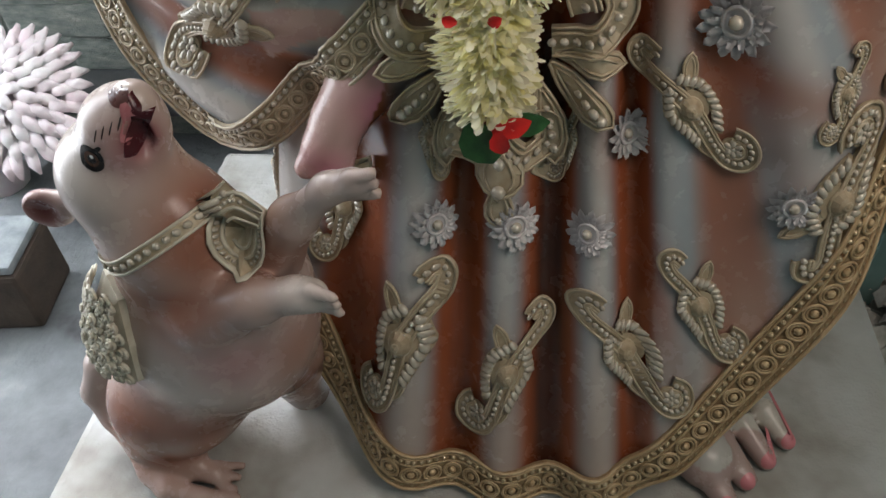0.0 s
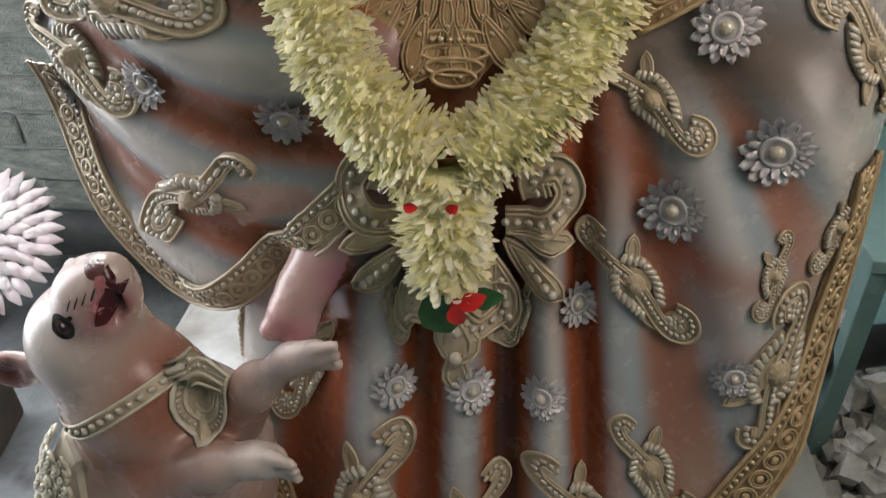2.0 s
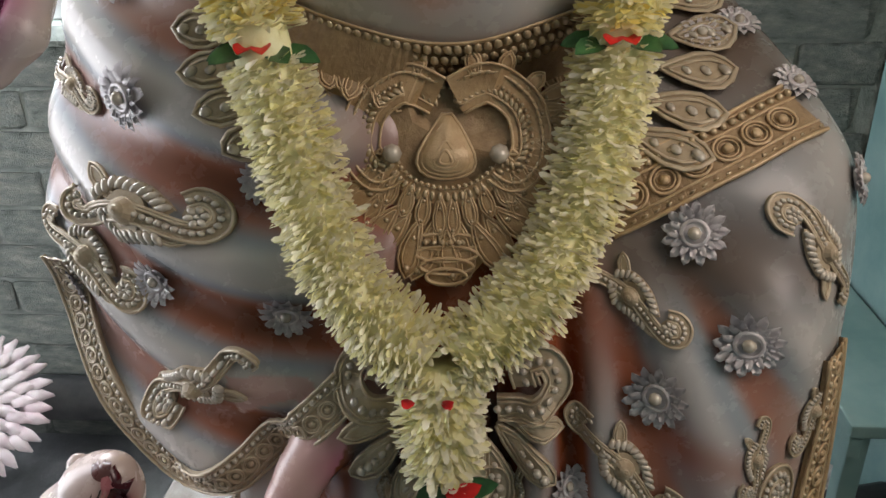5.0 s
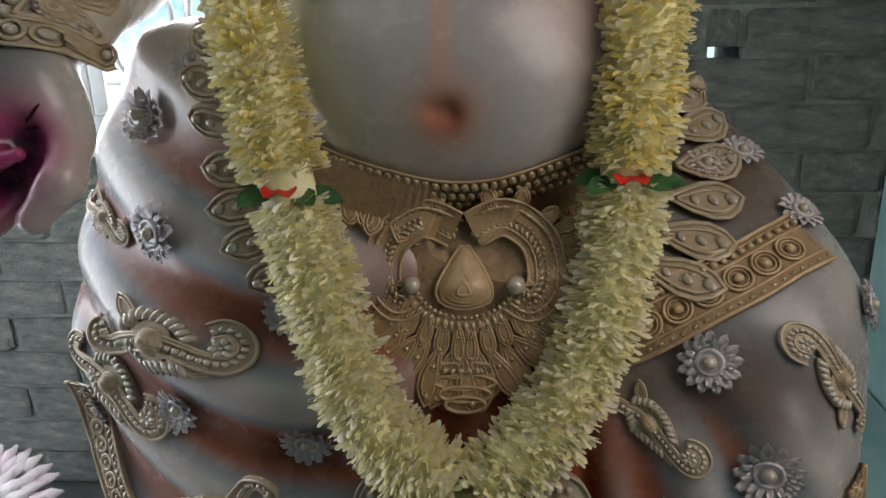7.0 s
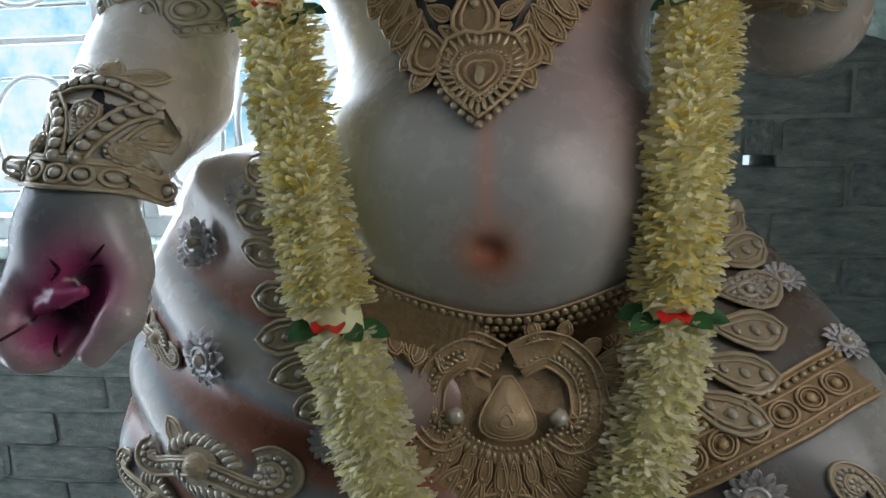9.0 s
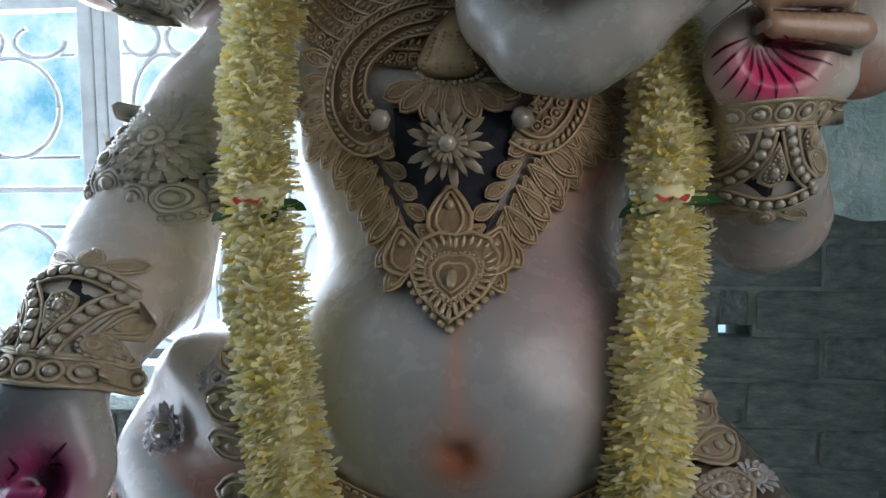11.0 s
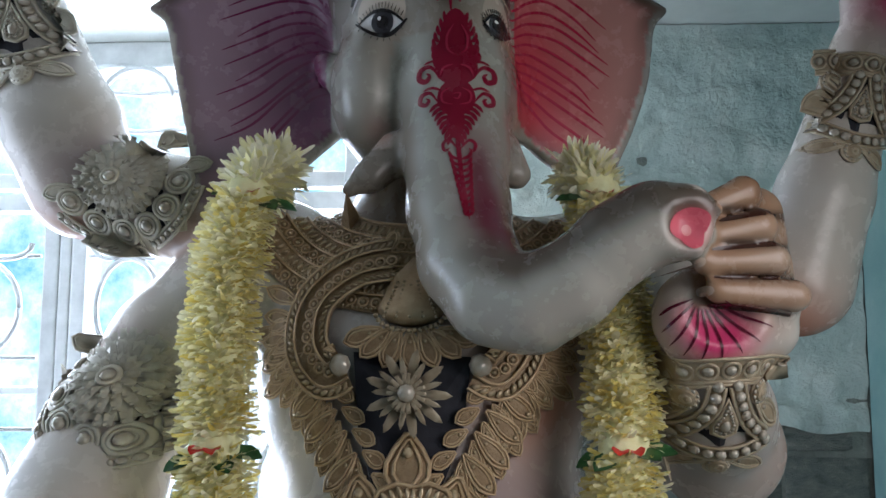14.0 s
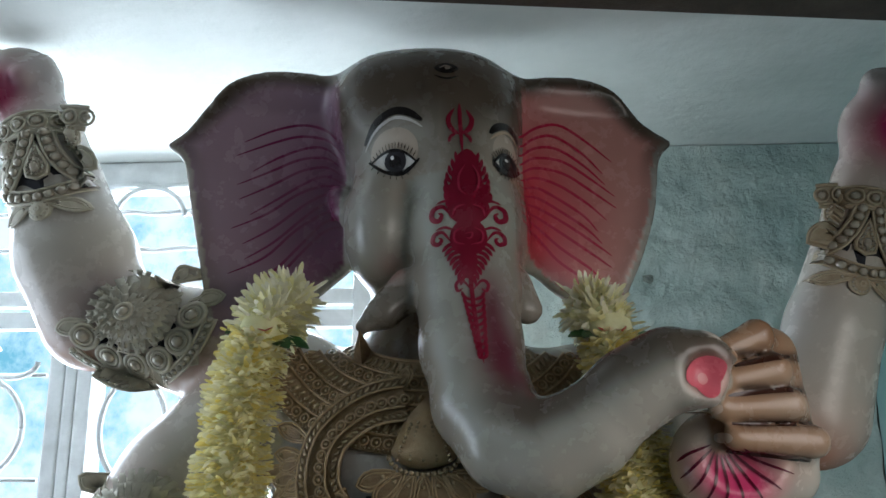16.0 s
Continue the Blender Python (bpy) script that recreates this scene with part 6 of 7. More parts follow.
def bracelet_trim():
    """A cuff of ringed pearls with a flared crest: beaded channels round a teardrop, leaves and a coil beyond."""
    t = Trim()
    cuff = [(-0.50 + 1.0 * i / 16, -0.42 + 0.10 * (abs(i - 8) / 8) ** 2) for i in range(17)]
    t.ribbon(cuff, 0.22, 0.03)
    for off in (-0.11, 0.11, 0.085):
        t.line(t.side(cuff, off), 0.018, 0.04)
    for p, d in spaced(cuff, 0.165):
        t.ring(p.x, p.y - 0.01, 0.068, 0.016, 0.045, "rim", 12)
        t.bead(p.x, p.y - 0.01, 0.042, 0.04, "pearl")
    t.plate([(-0.06, -0.30), (-0.30, 0.20), (0.0, 0.28), (0.30, 0.20), (0.06, -0.30)], 0.012, "velvet")
    sides = [smooth_line([(s * 0.075, -0.30, 0), (s * 0.12, -0.12, 0), (s * 0.21, 0.06, 0), (s * 0.34, 0.20, 0)], 5) for s in (-1, 1)]
    for line in sides + [smooth_line([(-0.37, 0.25, 0), (-0.18, 0.32, 0), (0.0, 0.345, 0), (0.18, 0.32, 0), (0.37, 0.25, 0)], 5)]:
        t.ribbon(line, 0.115, 0.035)
        for off in (-0.058, 0.058):
            t.line(t.side(line, off), 0.016, 0.05)
        t.row(line, 0.045, 0.096, 0.045)
    tear = [(0.0, -0.20), (0.045, -0.06), (0.095, 0.05), (0.085, 0.13), (0.0, 0.17), (-0.085, 0.13), (-0.095, 0.05), (-0.045, -0.06)]
    t.plate(tear, 0.04, "drop_plate", 0.03)
    t.line(tear, 0.017, 0.055, closed=True)
    t.row([(x * 0.70, 0.03 + (y - 0.03) * 0.72) for x, y in tear + tear[:1]], 0.016, 0.036, 0.065)
    t.bead(0.0, 0.055, 0.040, 0.065, "pearl", 1.0, math.pi / 2, 1.5)
    for s in (-1, 1):
        t.boss(s * 0.30, -0.19, 0.105, 0.10, 0.03)
        t.row([(s * (0.30 + 0.085 * math.cos(a)), -0.19 + 0.085 * math.sin(a)) for a in [k * math.pi / 6 for k in range(13)]], 0.017, 0.042, 0.06)
        t.leaf(s * 0.27, -0.10, math.radians(38) if s > 0 else math.radians(142), 0.34, 0.17, 1, 0.016, 0.03, 0.2 * s)
        t.leaf(s * 0.05, 0.40, math.radians(14) if s > 0 else math.radians(166), 0.36, 0.13, 1, 0.015, 0.03, 0.10 * s)
    t.boss(0.0, 0.47, 0.105, 0.07, 0.03)
    t.row([(0.075 * math.cos(a), 0.47 + 0.075 * math.sin(a)) for a in [k * math.pi / 6 for k in range(13)]], 0.015, 0.036, 0.05)
    return t


for place, up, size, face, tone in (((0.336, 0.80, 1.372), (0.08, 0, -1), 0.130, (0.05, -1, -0.25), BEIGE), ((0.560, 0.955, 1.735), (-0.28, 0, -1), 0.128, (0, -1, -0.1), BEIGE), ((-0.492, 0.900, 1.840), (0.22, 0, -1), 0.140, (0, -1, -0.1), IVORY), ((-0.343, 0.685, 1.235), (0.10, 0.3, 1), 0.135, (0.1, -1, 0.45), BEIGE)):
    bracelet_trim().fixed("bracelet", "moulded bracelet with ringed pearls and a fan-shaped crest", "bracelet", laid(place, up, size, normal=face, reach=0.06, skin=SKIN), {"backing": BACKING if tone is BEIGE else IVORY, "drop_plate": tone, "rim": tone, "beading": PEARL, "pearl": PEARL, "velvet": BLACK}, "bracelets on the wrists")

# ---- trimmings of the small figure ----
t = Trim()
strap = smooth_line([(-0.085, -0.030, 0), (-0.05, -0.030, 0), (-0.015, -0.012, 0), (0.030, 0.018, 0), (0.060, 0.045, 0)], 8)
t.ribbon(strap, 0.014, 0.003)
for off in (-0.007, 0.007):
    t.line(t.side(strap, off), 0.0016, 0.004)
t.row(strap, 0.0038, 0.010, 0.003)
for f, r in ((1.0, 0.0022), (0.66, 0.0018), (0.42, 0.0016)):
    t.line([(0.052 + 0.046 * f * s * 0.55 + 0.010, 0.0 + 0.040 * f * c) for c, s in [(math.cos(k * math.pi / 9), math.sin(k * math.pi / 9)) for k in range(18)]], r, 0.004 + 0.002 * (1 - f), closed=True)
t.plate([(0.062 + 0.025 * s, 0.0 + 0.040 * c) for c, s in [(math.cos(k * math.pi / 9), math.sin(k * math.pi / 9)) for k in range(18)]], 0.003, "backing", 0.003)
t.row([(0.062 + 0.021 * s, 0.0 + 0.033 * c) for c, s in [(math.cos(k * math.pi / 9), math.sin(k * math.pi / 9)) for k in range(19)]], 0.0024, 0.006, 0.004)
t.fixed("figure_collar", "cream corded collar with a loop pendant on the mouse figure", "collar", laid((-0.238, 0.470, 0.585), (0, 0.35, 1), normal=(0.1, -1, 0.55), skin=FIG_SKIN, reach=0.06), {"backing": BEIGE, "rim": IVORY, "beading": PEARL})
t = Trim()
pad = [(-0.045, -0.055), (0.0, -0.062), (0.040, -0.050), (0.042, 0.0), (0.030, 0.05), (0.0, 0.062), (-0.03, 0.05), (-0.045, 0.0)]
t.plate(pad, 0.008, "backing", 0.008)
for i in range(8):
    for k in range(11):
        u, v = -0.040 + 0.0115 * i + 0.005 * (k % 2), -0.044 + 0.0098 * k
        if abs(u) < 0.045 - 0.2 * max(v, 0):
            w = 0.014 + 0.012 * max(0, 1 - (u / 0.045) ** 2) + random.uniform(-0.002, 0.003)
            t.ring(u + random.uniform(-0.002, 0.002), v + random.uniform(-0.002, 0.002), 0.0052, 0.0024, w, "rim", 8)
            t.ring(u, v, 0.0030, 0.0016, w + 0.003, "rim", 6)
t.row([(-0.045, -0.052), (0.0, -0.060), (0.040, -0.048)], 0.005, 0.010, 0.008, "rim")
t.fixed("figure_saddle", "cream saddle cloth of coiled cord loops on the mouse figure", "saddle", laid((-0.338, 0.470, 0.455), (0.15, 0.2, 1), normal=(-0.45, -0.9, 0.5), skin=FIG_SKIN, reach=0.05), {"backing": IVORY, "rim": IVORY, "beading": PEARL})

# ---- flower garland ----


def petal_material(name, tones, translucent=0.5):
    m, n, links, b = shader(name)
    geo = n.new("ShaderNodeNewGeometry")
    r = ramp_node(n, links, geo.outputs["Random Per Island"], tones)
    links.new(r.outputs[0], b.inputs["Base Color"])
    b.inputs["Roughness"].default_value = 0.55
    tr = n.new("ShaderNodeBsdfTranslucent")
    links.new(r.outputs[0], tr.inputs[0])
    mix = n.new("ShaderNodeMixShader")
    mix.inputs[0].default_value = translucent
    links.new(b.outputs[0], mix.inputs[1])
    links.new(tr.outputs[0], mix.inputs[2])
    links.new(mix.outputs[0], n["Material Output"].inputs[0])
    return m


PETAL = petal_material("pale_yellow_petals", [(0.0, (0.90, 0.86, 0.66)), (0.45, (0.90, 0.85, 0.56)), (0.75, (0.89, 0.81, 0.38)), (1.0, (0.87, 0.72, 0.20))], 0.38)
WHITISH = petal_material("cream_petals", [(0.0, (0.91, 0.88, 0.75)), (0.6, (0.91, 0.87, 0.63)), (1.0, (0.89, 0.84, 0.44))], 0.38)
GREEN = mottled("garland_leaf_green", [(0.3, (0.015, 0.06, 0.02)), (0.7, (0.04, 0.14, 0.04))], 60, 0.4, 0.3, 200, 0.001)
RED = mottled("red_ribbon_petal", [(0.3, (0.55, 0.01, 0.01)), (0.7, (0.78, 0.03, 0.02))], 60, 0.4, 0.3, 200, 0.001)
YELLOW = mottled("garland_core", [(0.3, (0.74, 0.70, 0.36)), (0.7, (0.84, 0.82, 0.52))], 90, 0.7, 0.3, 200, 0.002)


def petal_run(points, r_in, r_out, step=0.0048, count=44, seed=1):
    """Petals that stand out all round a cord."""
    rng = random.Random(seed)
    verts, faces = [], []
    line = spaced([tuple(p) for p in smooth_line(points, 10)], step)
    for q, d in line:
        a0 = d.orthogonal().normalized()
        b0 = d.cross(a0)
        swell = 1 + 0.10 * math.sin(q.z * 70 + seed) + rng.uniform(-0.08, 0.08)
        for k in range(count):
            a = 2 * math.pi * (k + rng.random()) / count
            out = a0 * math.cos(a) + b0 * math.sin(a)
            if out.y > 0.55:
                continue
            side = d.cross(out)
            base = q + d * rng.uniform(-step, step) + out * r_in
            length = (r_out - r_in) * swell * rng.uniform(0.50, 1.28)
            tilt, sway, curl = rng.uniform(-0.22, 0.32), rng.uniform(-0.35, 0.35), rng.uniform(-0.35, 0.45)
            w = rng.uniform(0.0022, 0.0048)
            start = len(verts)
            for s, f in ((0.0, 0.6), (0.5, 1.0), (0.88, 1.0), (1.0, 0.35)):
                c = base + out * (length * s * (1 - 0.25 * curl * s)) + d * (length * (tilt * s + curl * s * s * 0.5)) + side * (length * sway * s)
                twist = side * math.cos(sway * 2 + s) + d * math.sin(sway * 2 + s) * 0.6
                verts += [c - twist * w * f, c + twist * w * f]
            faces += [(start + 2 * i, start + 2 * i + 1, start + 2 * i + 3, start + 2 * i + 2) for i in range(3)]
    return verts, faces


garland = new("flower_garland")
tagged(garland, "pale yellow flower garland with green leaf breaks hanging on the statue", "garland")
LEFT = [(-0.150, 0.905, 1.655), (-0.172, 0.850, 1.615), (-0.186, 0.815, 1.50), (-0.182, 0.790, 1.37), (-0.164, 0.748, 1.25), (-0.140, 0.700, 1.165), (-0.118, 0.672, 1.07), (-0.097, 0.655, 0.99), (-0.066, 0.632, 0.89), (-0.030, 0.610, 0.825), (0.032, 0.592, 0.775)]
RIGHT = [(0.205, 0.925, 1.650), (0.226, 0.875, 1.615), (0.238, 0.845, 1.50), (0.240, 0.815, 1.38), (0.230, 0.770, 1.27), (0.214, 0.722, 1.17), (0.202, 0.705, 1.055), (0.194, 0.690, 0.985), (0.168, 0.660, 0.89), (0.120, 0.622, 0.815), (0.058, 0.592, 0.775)]
TAIL = [(0.043, 0.590, 0.770), (0.043, 0.585, 0.715), (0.046, 0.583, 0.655)]


def cut(points, top, bottom):
    """The stretch of a hanging line between two heights."""
    line = smooth_line(points, 12)
    inside = [p for p in line if bottom <= p.z <= top]
    return inside[:-1:3] + inside[-1:]


for side, line in enumerate((LEFT, RIGHT)):
    for i, (top, bottom, tone, inner) in enumerate(((1.66, 1.612, WHITISH, 0.012), (1.602, 1.342, PETAL, 0.024), (1.328, 1.052, PETAL, 0.024), (1.036, 0.70, WHITISH, 0.024))):
        pts = cut(line, top, bottom)
        vs, fs = petal_run(pts, inner, 0.041 if i else 0.040, seed=10 * side + i)
        mesh_object("blossom_run", vs, fs, tone, garland)
    vs, fs = tube_geometry(smooth_line(line, 6), 0.026, 14)
    mesh_object("core", vs, fs, YELLOW, garland, True)
vs, fs = petal_run(TAIL, 0.020, 0.042, 0.0043, 50, 77)
mesh_object("blossom_run", vs, fs, WHITISH, garland)
vs, fs = tube_geometry(smooth_line(TAIL, 6), [0.027] * 10 + [0.024, 0.020, 0.010], 12)
mesh_object("core", vs, fs, YELLOW, garland, True)


def leaf_blade(name, base, way, up, length, width, material):
    base, way, up = Vector(base), Vector(way).normalized(), Vector(up)
    side = way.cross(up).normalized()
    verts, faces = [], []
    rows = ((0, 0.25), (0.3, 0.9), (0.6, 1.0), (0.85, 0.6), (1.0, 0.05))
    for s, f in rows:
        c = base + way * (length * s) - up * (0.006 * s * s)
        verts += [c - side * (width / 2 * f) + up * 0.003 * f, c, c + side * (width / 2 * f) + up * 0.003 * f]
    m = len(verts)
    verts += [v - up * 0.0008 for v in verts]
    for i in range(len(rows) - 1):
        for j in (0, 1):
            q = (3 * i + j, 3 * i + j + 1, 3 * i + j + 4, 3 * i + j + 3)
            faces += [q, tuple(m + k for k in reversed(q))]
    return mesh_object(name, verts, faces, material, garland, True)


for (x, y, z), hide in (((-0.180, 0.780, 1.335), 0), ((0.237, 0.800, 1.335), 0), ((-0.112, 0.668, 1.044), 0), ((0.200, 0.700, 1.044), 0), ((-0.170, 0.855, 1.607), 1), ((0.225, 0.880, 1.607), 1)):
    vs, fs = tube_geometry([(x, y, z - 0.012), (x, y, z), (x, y, z + 0.012)], [0.024, 0.021, 0.024], 12)
    mesh_object("leaf_collar", vs, fs, YELLOW, garland, True)
    for k, turn in enumerate((1.06, 1.28, 1.72, 1.94)):
        a = math.pi * (turn + random.uniform(-0.04, 0.04))
        way = Vector((math.cos(a), math.sin(a), random.uniform(-0.30, 0.12)))
        leaf_blade("green_leaf", Vector((x, y, z)) + way * 0.014, way, Vector((0, -0.5, 0.86)), 0.036 + 0.004 * (k % 2), 0.022, GREEN)
    for k in range(2):
        a = math.pi * (1.42 + 0.16 * k)
        way = Vector((math.cos(a), math.sin(a), 0.10))
        leaf_blade("red_petal", Vector((x, y, z + 0.004)) + way * 0.016, way, Vector((0, -0.4, 0.9)), 0.026, 0.018, RED)
leaf_blade("green_leaf", (0.030, 0.560, 0.655), (0.35, -0.1, -0.8), (0, -1, 0.1), 0.050, 0.040, GREEN)
leaf_blade("green_leaf", (0.055, 0.562, 0.652), (0.9, -0.1, 0.05), (0, -1, 0.1), 0.045, 0.024, GREEN)
leaf_blade("red_petal", (0.050, 0.552, 0.650), (0.75, -0.1, 0.25), (0, -1, 0.1), 0.036, 0.020, RED)
leaf_blade("red_petal", (0.055, 0.550, 0.652), (0.1, -0.1, -0.7), (0, -1, 0.1), 0.026, 0.018, RED)
for k in range(2):
    leaf_blade("red_petal", (0.024 + 0.024 * k, 0.553, 0.752), (0.5 * (k - 0.5), -0.2, 0.15), (0, -1, 0.2), 0.016, 0.010, RED)

# ---- window with its grille, and what lies outside ----
window = new("window_1")
tagged(window, "white iron casement window with scrolled grille and bright daylight", "window", kind="structure")
FY = WALL_Y + 0.03
box("window_frame", (WIN_L, FY, WIN_B), (WIN_R, FY + 0.05, WIN_B + 0.045), IRON, 0.004, window)
box("window_frame", (WIN_L, FY, WIN_T - 0.03), (WIN_R, FY + 0.05, TOP - 0.002), IRON, 0.004, window)
for x in (WIN_L, WIN_R - 0.045):
    box("window_frame", (x, FY + 0.002, WIN_B + 0.045), (x + 0.045, FY + 0.048, WIN_T - 0.03), IRON, 0.004, window)
for x, w in ((-0.760, 0.030), (-0.728, 0.022), (-0.704, 0.030)):
    box("mullion", (x, FY - 0.006, WIN_B + 0.04), (x + w, FY + 0.054, WIN_T - 0.03), IRON, 0.004, window)
for z, h in ((1.735, 0.030), (1.690, 0.034), (1.335, 0.014)):
    box("transom", (WIN_L + 0.045, FY + 0.006, z), (WIN_R - 0.045, FY + 0.044, z + h), IRON, 0.003, window)
box("window_sill", (WIN_L - 0.03, WALL_Y - 0.03, WIN_B - 0.03), (WIN_R + 0.03, WALL_Y + 0.2, WIN_B), PLASTER, 0.006, window)


def grille_bar(points, r=0.0055):
    vs, fs = tube_geometry(points, r, 8)
    mesh_object("grille_bar", vs, fs, IRON, window, True)


GY = FY - 0.012


def oval(cx, cz, rx, rz, a0=0.0, a1=2 * math.pi, n=28):
    grille_bar([(cx + rx * math.cos(a0 + (a1 - a0) * k / n), GY, cz + rz * math.sin(a0 + (a1 - a0) * k / n)) for k in range(n + 1)])


for lo, hi in ((WIN_L + 0.05, -0.765), (-0.67, WIN_R - 0.05)):
    mid, half = (lo + hi) / 2, (hi - lo) / 2
    for cx in (lo + half * 0.35, mid, hi - half * 0.35):
        oval(cx, 1.50, half * 0.26, 0.095)
        oval(cx, 1.16, half * 0.26, 0.115)
        oval(cx, 1.90, half * 0.30, 0.07, 0.15, math.pi - 0.15)
        oval(cx - half * 0.17, 1.625, half * 0.14, 0.030, math.pi, 2 * math.pi + 1.0)
        oval(cx + half * 0.17, 1.625, half * 0.14, 0.030, math.pi - 1.0, 2 * math.pi)
    for z in (1.60, 1.405, 1.27, 1.05):
        grille_bar([(lo, GY + 0.008, z), (hi, GY + 0.008, z)], 0.004)
    for z in (1.845, 1.92, 1.975):
        grille_bar([(lo + half * 2 * k / 10, GY + 0.006, z + 0.003 * math.sin(k * 2.2)) for k in range(11)], 0.005)
    for cx in (lo + half * 0.7, hi - half * 0.7):
        grille_bar([(cx, GY + 0.010, WIN_B + 0.04), (cx, GY + 0.010, 1.69)], 0.004)

m, n, links, b = shader("hazy_daylight")
haze = noise_node(n, links, 0.9, 8, 0.7)
tones = ramp_node(n, links, haze.outputs[0], [(0.36, (0.22, 0.56, 0.70)), (0.47, (0.62, 0.90, 0.98)), (0.55, (0.92, 0.99, 1.0)), (0.75, (1.0, 1.0, 1.0))])
glow = n.new("ShaderNodeEmission")
glow.inputs[1].default_value = 1.25
links.new(tones.outputs[0], glow.inputs[0])
links.new(glow.outputs[0], n["Material Output"].inputs[0])
tagged(mesh_object("backdrop", [(-14, 7, -2), (6, 7, -2), (6, 7, 8), (-14, 7, 8)], [(0, 1, 2, 3)], m), "hazy bright sky and distant leaves outside the window", "backdrop", kind="structure")

# ---- ceiling beam ----
bm = bmesh.new()
add_box(bm, (-0.60, 0.47, TOP - 0.016), (RIGHT_X - 0.012, 0.845, TOP - 0.001), 0.004, Matrix.Rotation(radians(8), 4, "Z"))
tagged(part("ceiling_beam", bm, DARKWOOD), "dark timber beam along the ceiling", "beam", kind="structure")

# ---- things on the floor ----
timber = new("timber_plank")
tagged(timber, "weathered grey timber block on the floor", "plank")
bm = bmesh.new()
add_box(bm, (-1.08, 0.80, 0.0), (-0.80, 0.95, 0.13), 0.010, Matrix.Rotation(radians(8), 4, "Z"))
part("board", bm, DARKWOOD, timber)
bm = bmesh.new()
add_box(bm, (-1.075, 0.805, 0.131), (-0.805, 0.945, 0.150), 0.006, Matrix.Rotation(radians(8), 4, "Z"))
part("board", bm, mottled("weathered_board", [(0.3, (0.16, 0.18, 0.19)), (0.7, (0.34, 0.37, 0.38))], 20, 0.8, 0.6, 60, 0.003), timber, "bleached grey top board")

vs, fs = tube_geometry([(-2.2, 1.36, 0.16), (-1.4, 1.36, 0.15), (-0.55, 1.36, 0.15)], 0.05, 14)
tagged(mesh_object("pipe", vs, fs, mottled("dusty_pipe", [(0.3, (0.05, 0.055, 0.06)), (0.7, (0.12, 0.125, 0.13))], 12, 0.6), None, True), "dusty dark pipe lying along the wall", "pipe")
tagged(bpy.data.objects["pipe"], kind="structure")

# teal stand and clutter beside the statue
stand = new("teal_stand")
tagged(stand, "worn teal wooden stand beside the statue", "stand")
bm = bmesh.new()
add_box(bm, (0.60, 0.92, 0.44), (0.765, 1.38, 0.462), 0.004)
part("top", bm, TEAL, stand)
for y in (0.94, 1.33):
    bm = bmesh.new()
    add_box(bm, (0.612, y, 0.0), (0.642, y + 0.03, 0.44), 0.003)
    part("leg", bm, TEAL, stand)
bm = bmesh.new()
add_box(bm, (0.604, 0.925, 0.40), (0.624, 1.375, 0.438), 0.003)
part("rail", bm, TEAL, stand)
vs, fs = tube_geometry([(0.575, 0.98, 0.235), (0.66, 1.0, 0.235), (0.74, 1.02, 0.235)], 0.034, 14)
tagged(mesh_object("rolled_tube", vs, fs, mottled("black_rubber", [(0.3, (0.012, 0.012, 0.013)), (0.7, (0.035, 0.035, 0.038))], 20, 0.5), None, True), "short black rubber tube on the rubble", "tube")

RUBBLE = mottled("pale_rubble", [(0.3, (0.30, 0.28, 0.25)), (0.5, (0.55, 0.53, 0.49)), (0.7, (0.75, 0.73, 0.69))], 30, 0.85, 0.9, 80, 0.004)
rng = random.Random(5)
vs, fs = [], []
for _ in range(420):
    x, y = rng.uniform(0.575, 0.76), rng.uniform(0.66, 1.36)
    h = 0.012 + 0.18 * max(0, 1 - abs(y - 1.0) / 0.5) * (x - 0.50) / 0.26
    r = rng.uniform(0.010, 0.026)
    base = len(vs)
    shape = [Vector((rng.uniform(0.6, 1.1) * sx, rng.uniform(0.6, 1.1) * sy, rng.uniform(0.5, 0.9) * sz)) * r for sx in (-1, 1) for sy in (-1, 1) for sz in (-1, 1)]
    turn = Euler((rng.uniform(0, 3), rng.uniform(0, 3), rng.uniform(0, 3))).to_matrix()
    c = Vector((min(x, 0.74), y, rng.uniform(0.012, h + 0.012)))
    vs += [c + turn @ s for s in shape]
    fs += [tuple(base + i for i in f) for f in ((0, 1, 3, 2), (4, 6, 7, 5), (0, 4, 5, 1), (2, 3, 7, 6), (0, 2, 6, 4), (1, 5, 7, 3))]
tagged(mesh_object("rubble", vs, fs, RUBBLE), "heap of pale broken rubble beside the plinth", "rubble", kind="stuff")

# carved feather fan standing beyond the plinth, built from rings of petals
BLUSH = mottled("blush_white_paint", [(0.3, (0.74, 0.56, 0.60)), (0.6, (0.82, 0.76, 0.76)), (0.8, (0.84, 0.82, 0.80))], 14, 0.45, 0.3, 80, 0.002)
lotus = new("feather_carving")
tagged(lotus, "blush white carved lotus of layered petals on a stem", "carving")
c0 = Vector((-0.93, 1.17, 0.25))
vs, fs = tube_geometry(smooth_line([(-1.10, 1.22, 0.0), (-1.09, 1.22, 0.10), (-1.04, 1.20, 0.20), tuple(c0)], 6), 0.06, 12)
mesh_object("stem", vs, fs, BLUSH, lotus, True)
rng = random.Random(9)
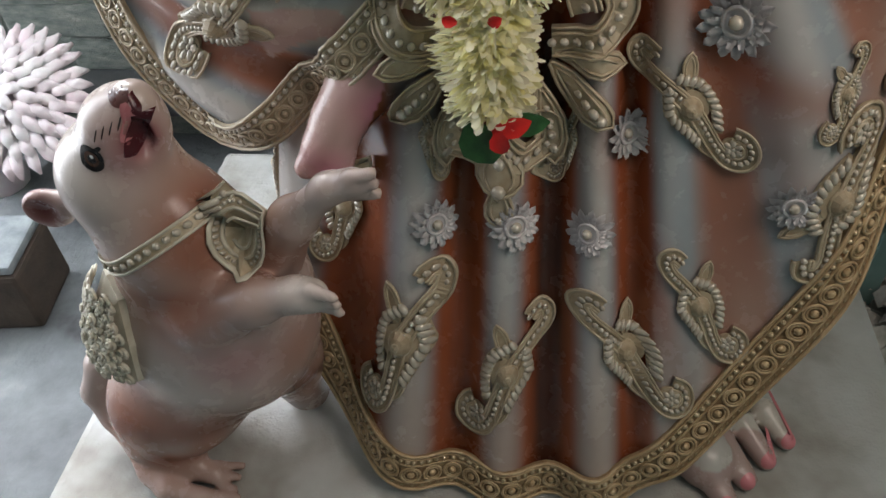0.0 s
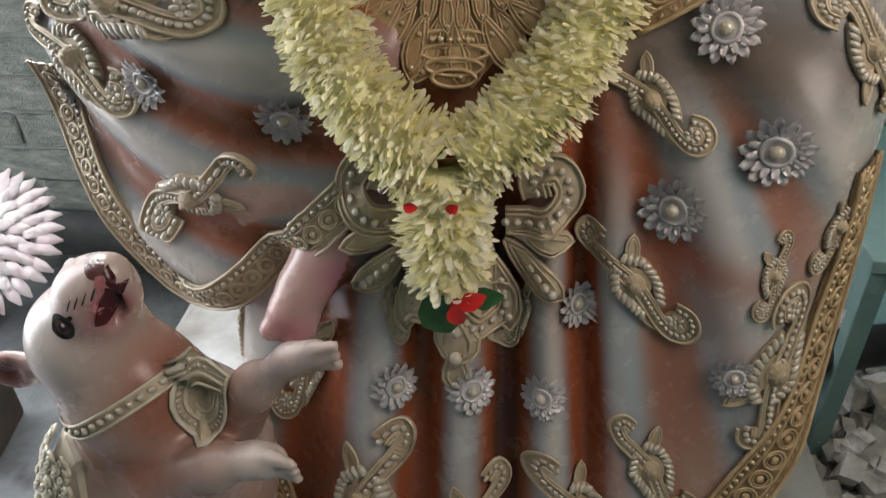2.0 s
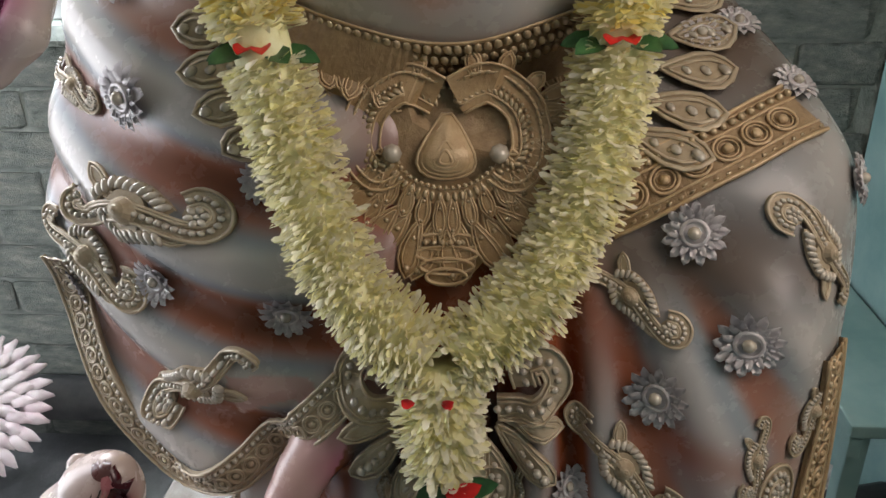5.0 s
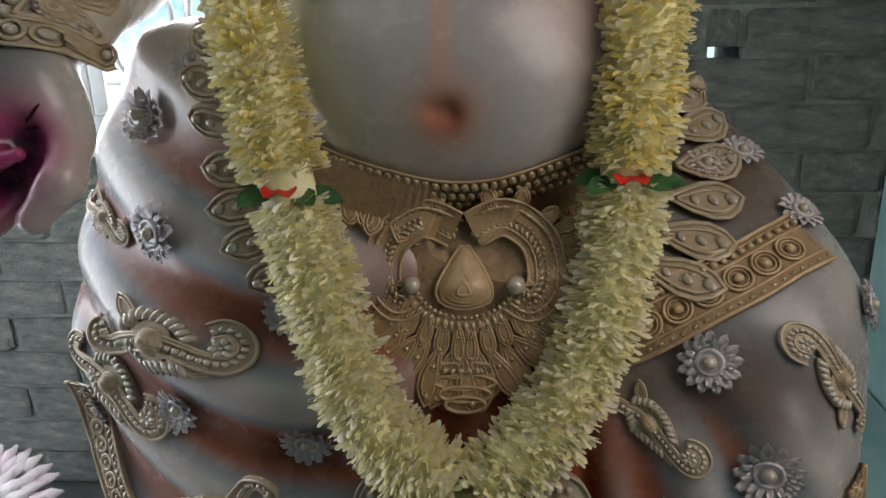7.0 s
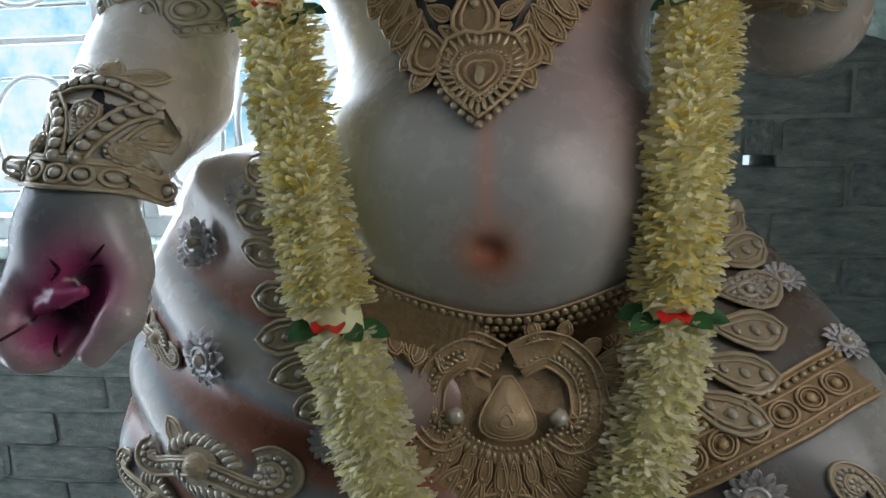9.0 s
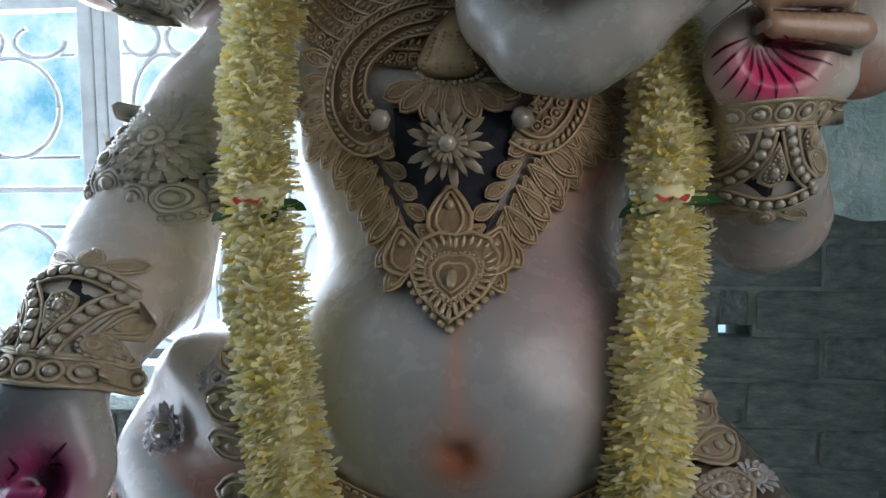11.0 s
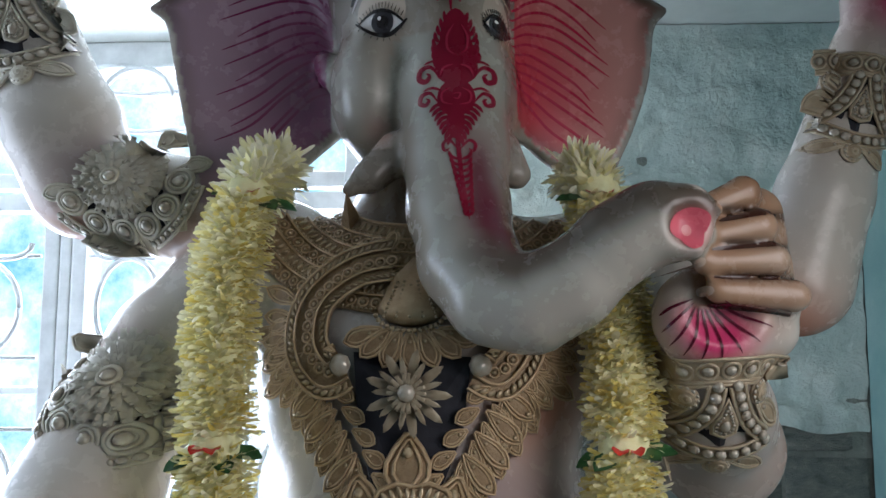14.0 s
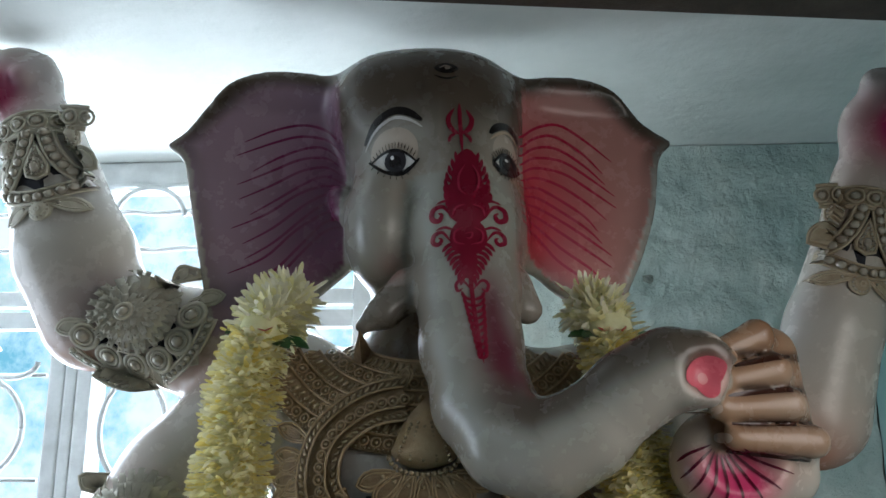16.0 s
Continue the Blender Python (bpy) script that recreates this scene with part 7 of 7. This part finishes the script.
for ring_r, n, out in ((0.008, 8, 0.045), (0.030, 14, 0.055), (0.052, 20, 0.058), (0.075, 26, 0.060), (0.098, 32, 0.062)):
    for k in range(n):
        a = 2 * math.pi * (k + rng.uniform(-0.2, 0.2)) / n
        face = Vector((0.05, -0.60, 0.80)).normalized()
        ex = face.orthogonal().normalized()
        ey = face.cross(ex)
        d = ex * math.cos(a) + ey * math.sin(a)
        s = face.cross(d)
        verts, faces = [], []
        for i, (q, f) in enumerate(((0, 0.35), (0.35, 0.75), (0.7, 0.7), (1.0, 0.1))):
            c = c0 + d * (ring_r + out * q) + face * (0.060 - ring_r * 0.55 + 0.012 * math.sin(q * 3.6) + rng.uniform(-0.003, 0.003))
            for j, g in ((-1, -0.006), (0, 0.006), (1, -0.006)):
                verts.append(c + s * (j * 0.016 * f) + face * 0.6 * g)
        for i in range(3):
            for j in range(2):
                faces.append((3 * i + j, 3 * i + j + 1, 3 * i + j + 4, 3 * i + j + 3))
        m = len(verts)
        verts += [v - face * 0.003 for v in verts]
        faces += [tuple(m + i for i in reversed(f)) for f in faces]
        mesh_object("petal", verts, faces, BLUSH, lotus, True)

# ---- bricks of the back wall, laid last ----
SHAPES = []
rng = random.Random(3)
for _ in range(6):
    bm = bmesh.new()
    bmesh.ops.create_cube(bm, size=1.0)
    bmesh.ops.bevel(bm, geom=list(bm.edges), offset=0.06, segments=1, affect="EDGES")
    for v in bm.verts:
        v.co += Vector((rng.uniform(-0.012, 0.012), rng.uniform(-0.10, 0.10), rng.uniform(-0.05, 0.05)))
    me = bpy.data.meshes.new("brick")
    bm.to_mesh(me)
    bm.free()
    me.materials.append(BRICK)
    SHAPES.append(me)


def brick(x0, x1, z0, z1):
    ob = new("brick", rng.choice(SHAPES))
    ob.parent = wall
    ob.matrix_basis = pose((x0 + x1) / 2, WALL_Y + 0.018 + rng.uniform(-0.003, 0.002), (z0 + z1) / 2, 0, 0, rng.uniform(-0.4, 0.4)) @ Matrix.Diagonal((x1 - x0, 0.030, z1 - z0, 1))


bm = bmesh.new()
bmesh.ops.create_grid(bm, x_segments=80, y_segments=80, size=0.5)
for v in bm.verts:
    x, z = WIN_R + 0.004 + (v.co.x + 0.5) * (RIGHT_X - WIN_R - 0.006), 1.28 + (v.co.y + 0.5) * (TOP - 1.282)
    edge = 0.03 * noise.noise(Vector((x * 9, 0, 3))) if z < 1.32 else 0
    v.co = Vector((x, WALL_Y + 0.002 + 0.006 * noise.noise(Vector((x * 7, z * 7, 1))) + 0.004 * noise.noise(Vector((x * 30, z * 34, 5))) + 0.003 * math.sin(z * 76 + 2 * noise.noise(Vector((x * 4, z * 4, 2)))), z + edge))
bmesh.ops.reverse_faces(bm, faces=list(bm.faces))
part("plaster_coat", bm, PLASTER, wall, "thick rough plaster over the bricks", True)
COURSE, LONG = 0.083, 0.25
row, z = 0, 0.0
while z < 1.31:
    top = min(z + COURSE - 0.008, TOP - 0.001)
    x = WIN_R + 0.002 - (row % 2) * LONG / 2
    while x < RIGHT_X:
        a, b = max(x, WIN_R + 0.002), min(x + LONG - 0.008, RIGHT_X - 0.002)
        if z < 1.087 < top and a < 0.51 and b > 0.43:
            for c, d, e, f in ((a, 0.436, z, top), (0.506, b, z, top), (max(a, 0.442), min(b, 0.500), 1.094, top)):
                if d - c > 0.012:
                    brick(c, d, e, f)
        elif b - a > 0.03:
            brick(a, b, z, top)
        x += LONG
    if top < WIN_B - 0.03:
        x = WIN_L - 0.4 - (row % 2) * LONG / 2
        while x < WIN_R:
            a, b = x, min(x + LONG - 0.008, WIN_R - 0.004)
            if b - a > 0.03:
                brick(a, b, z, top)
            x += LONG
    z += COURSE
    row += 1
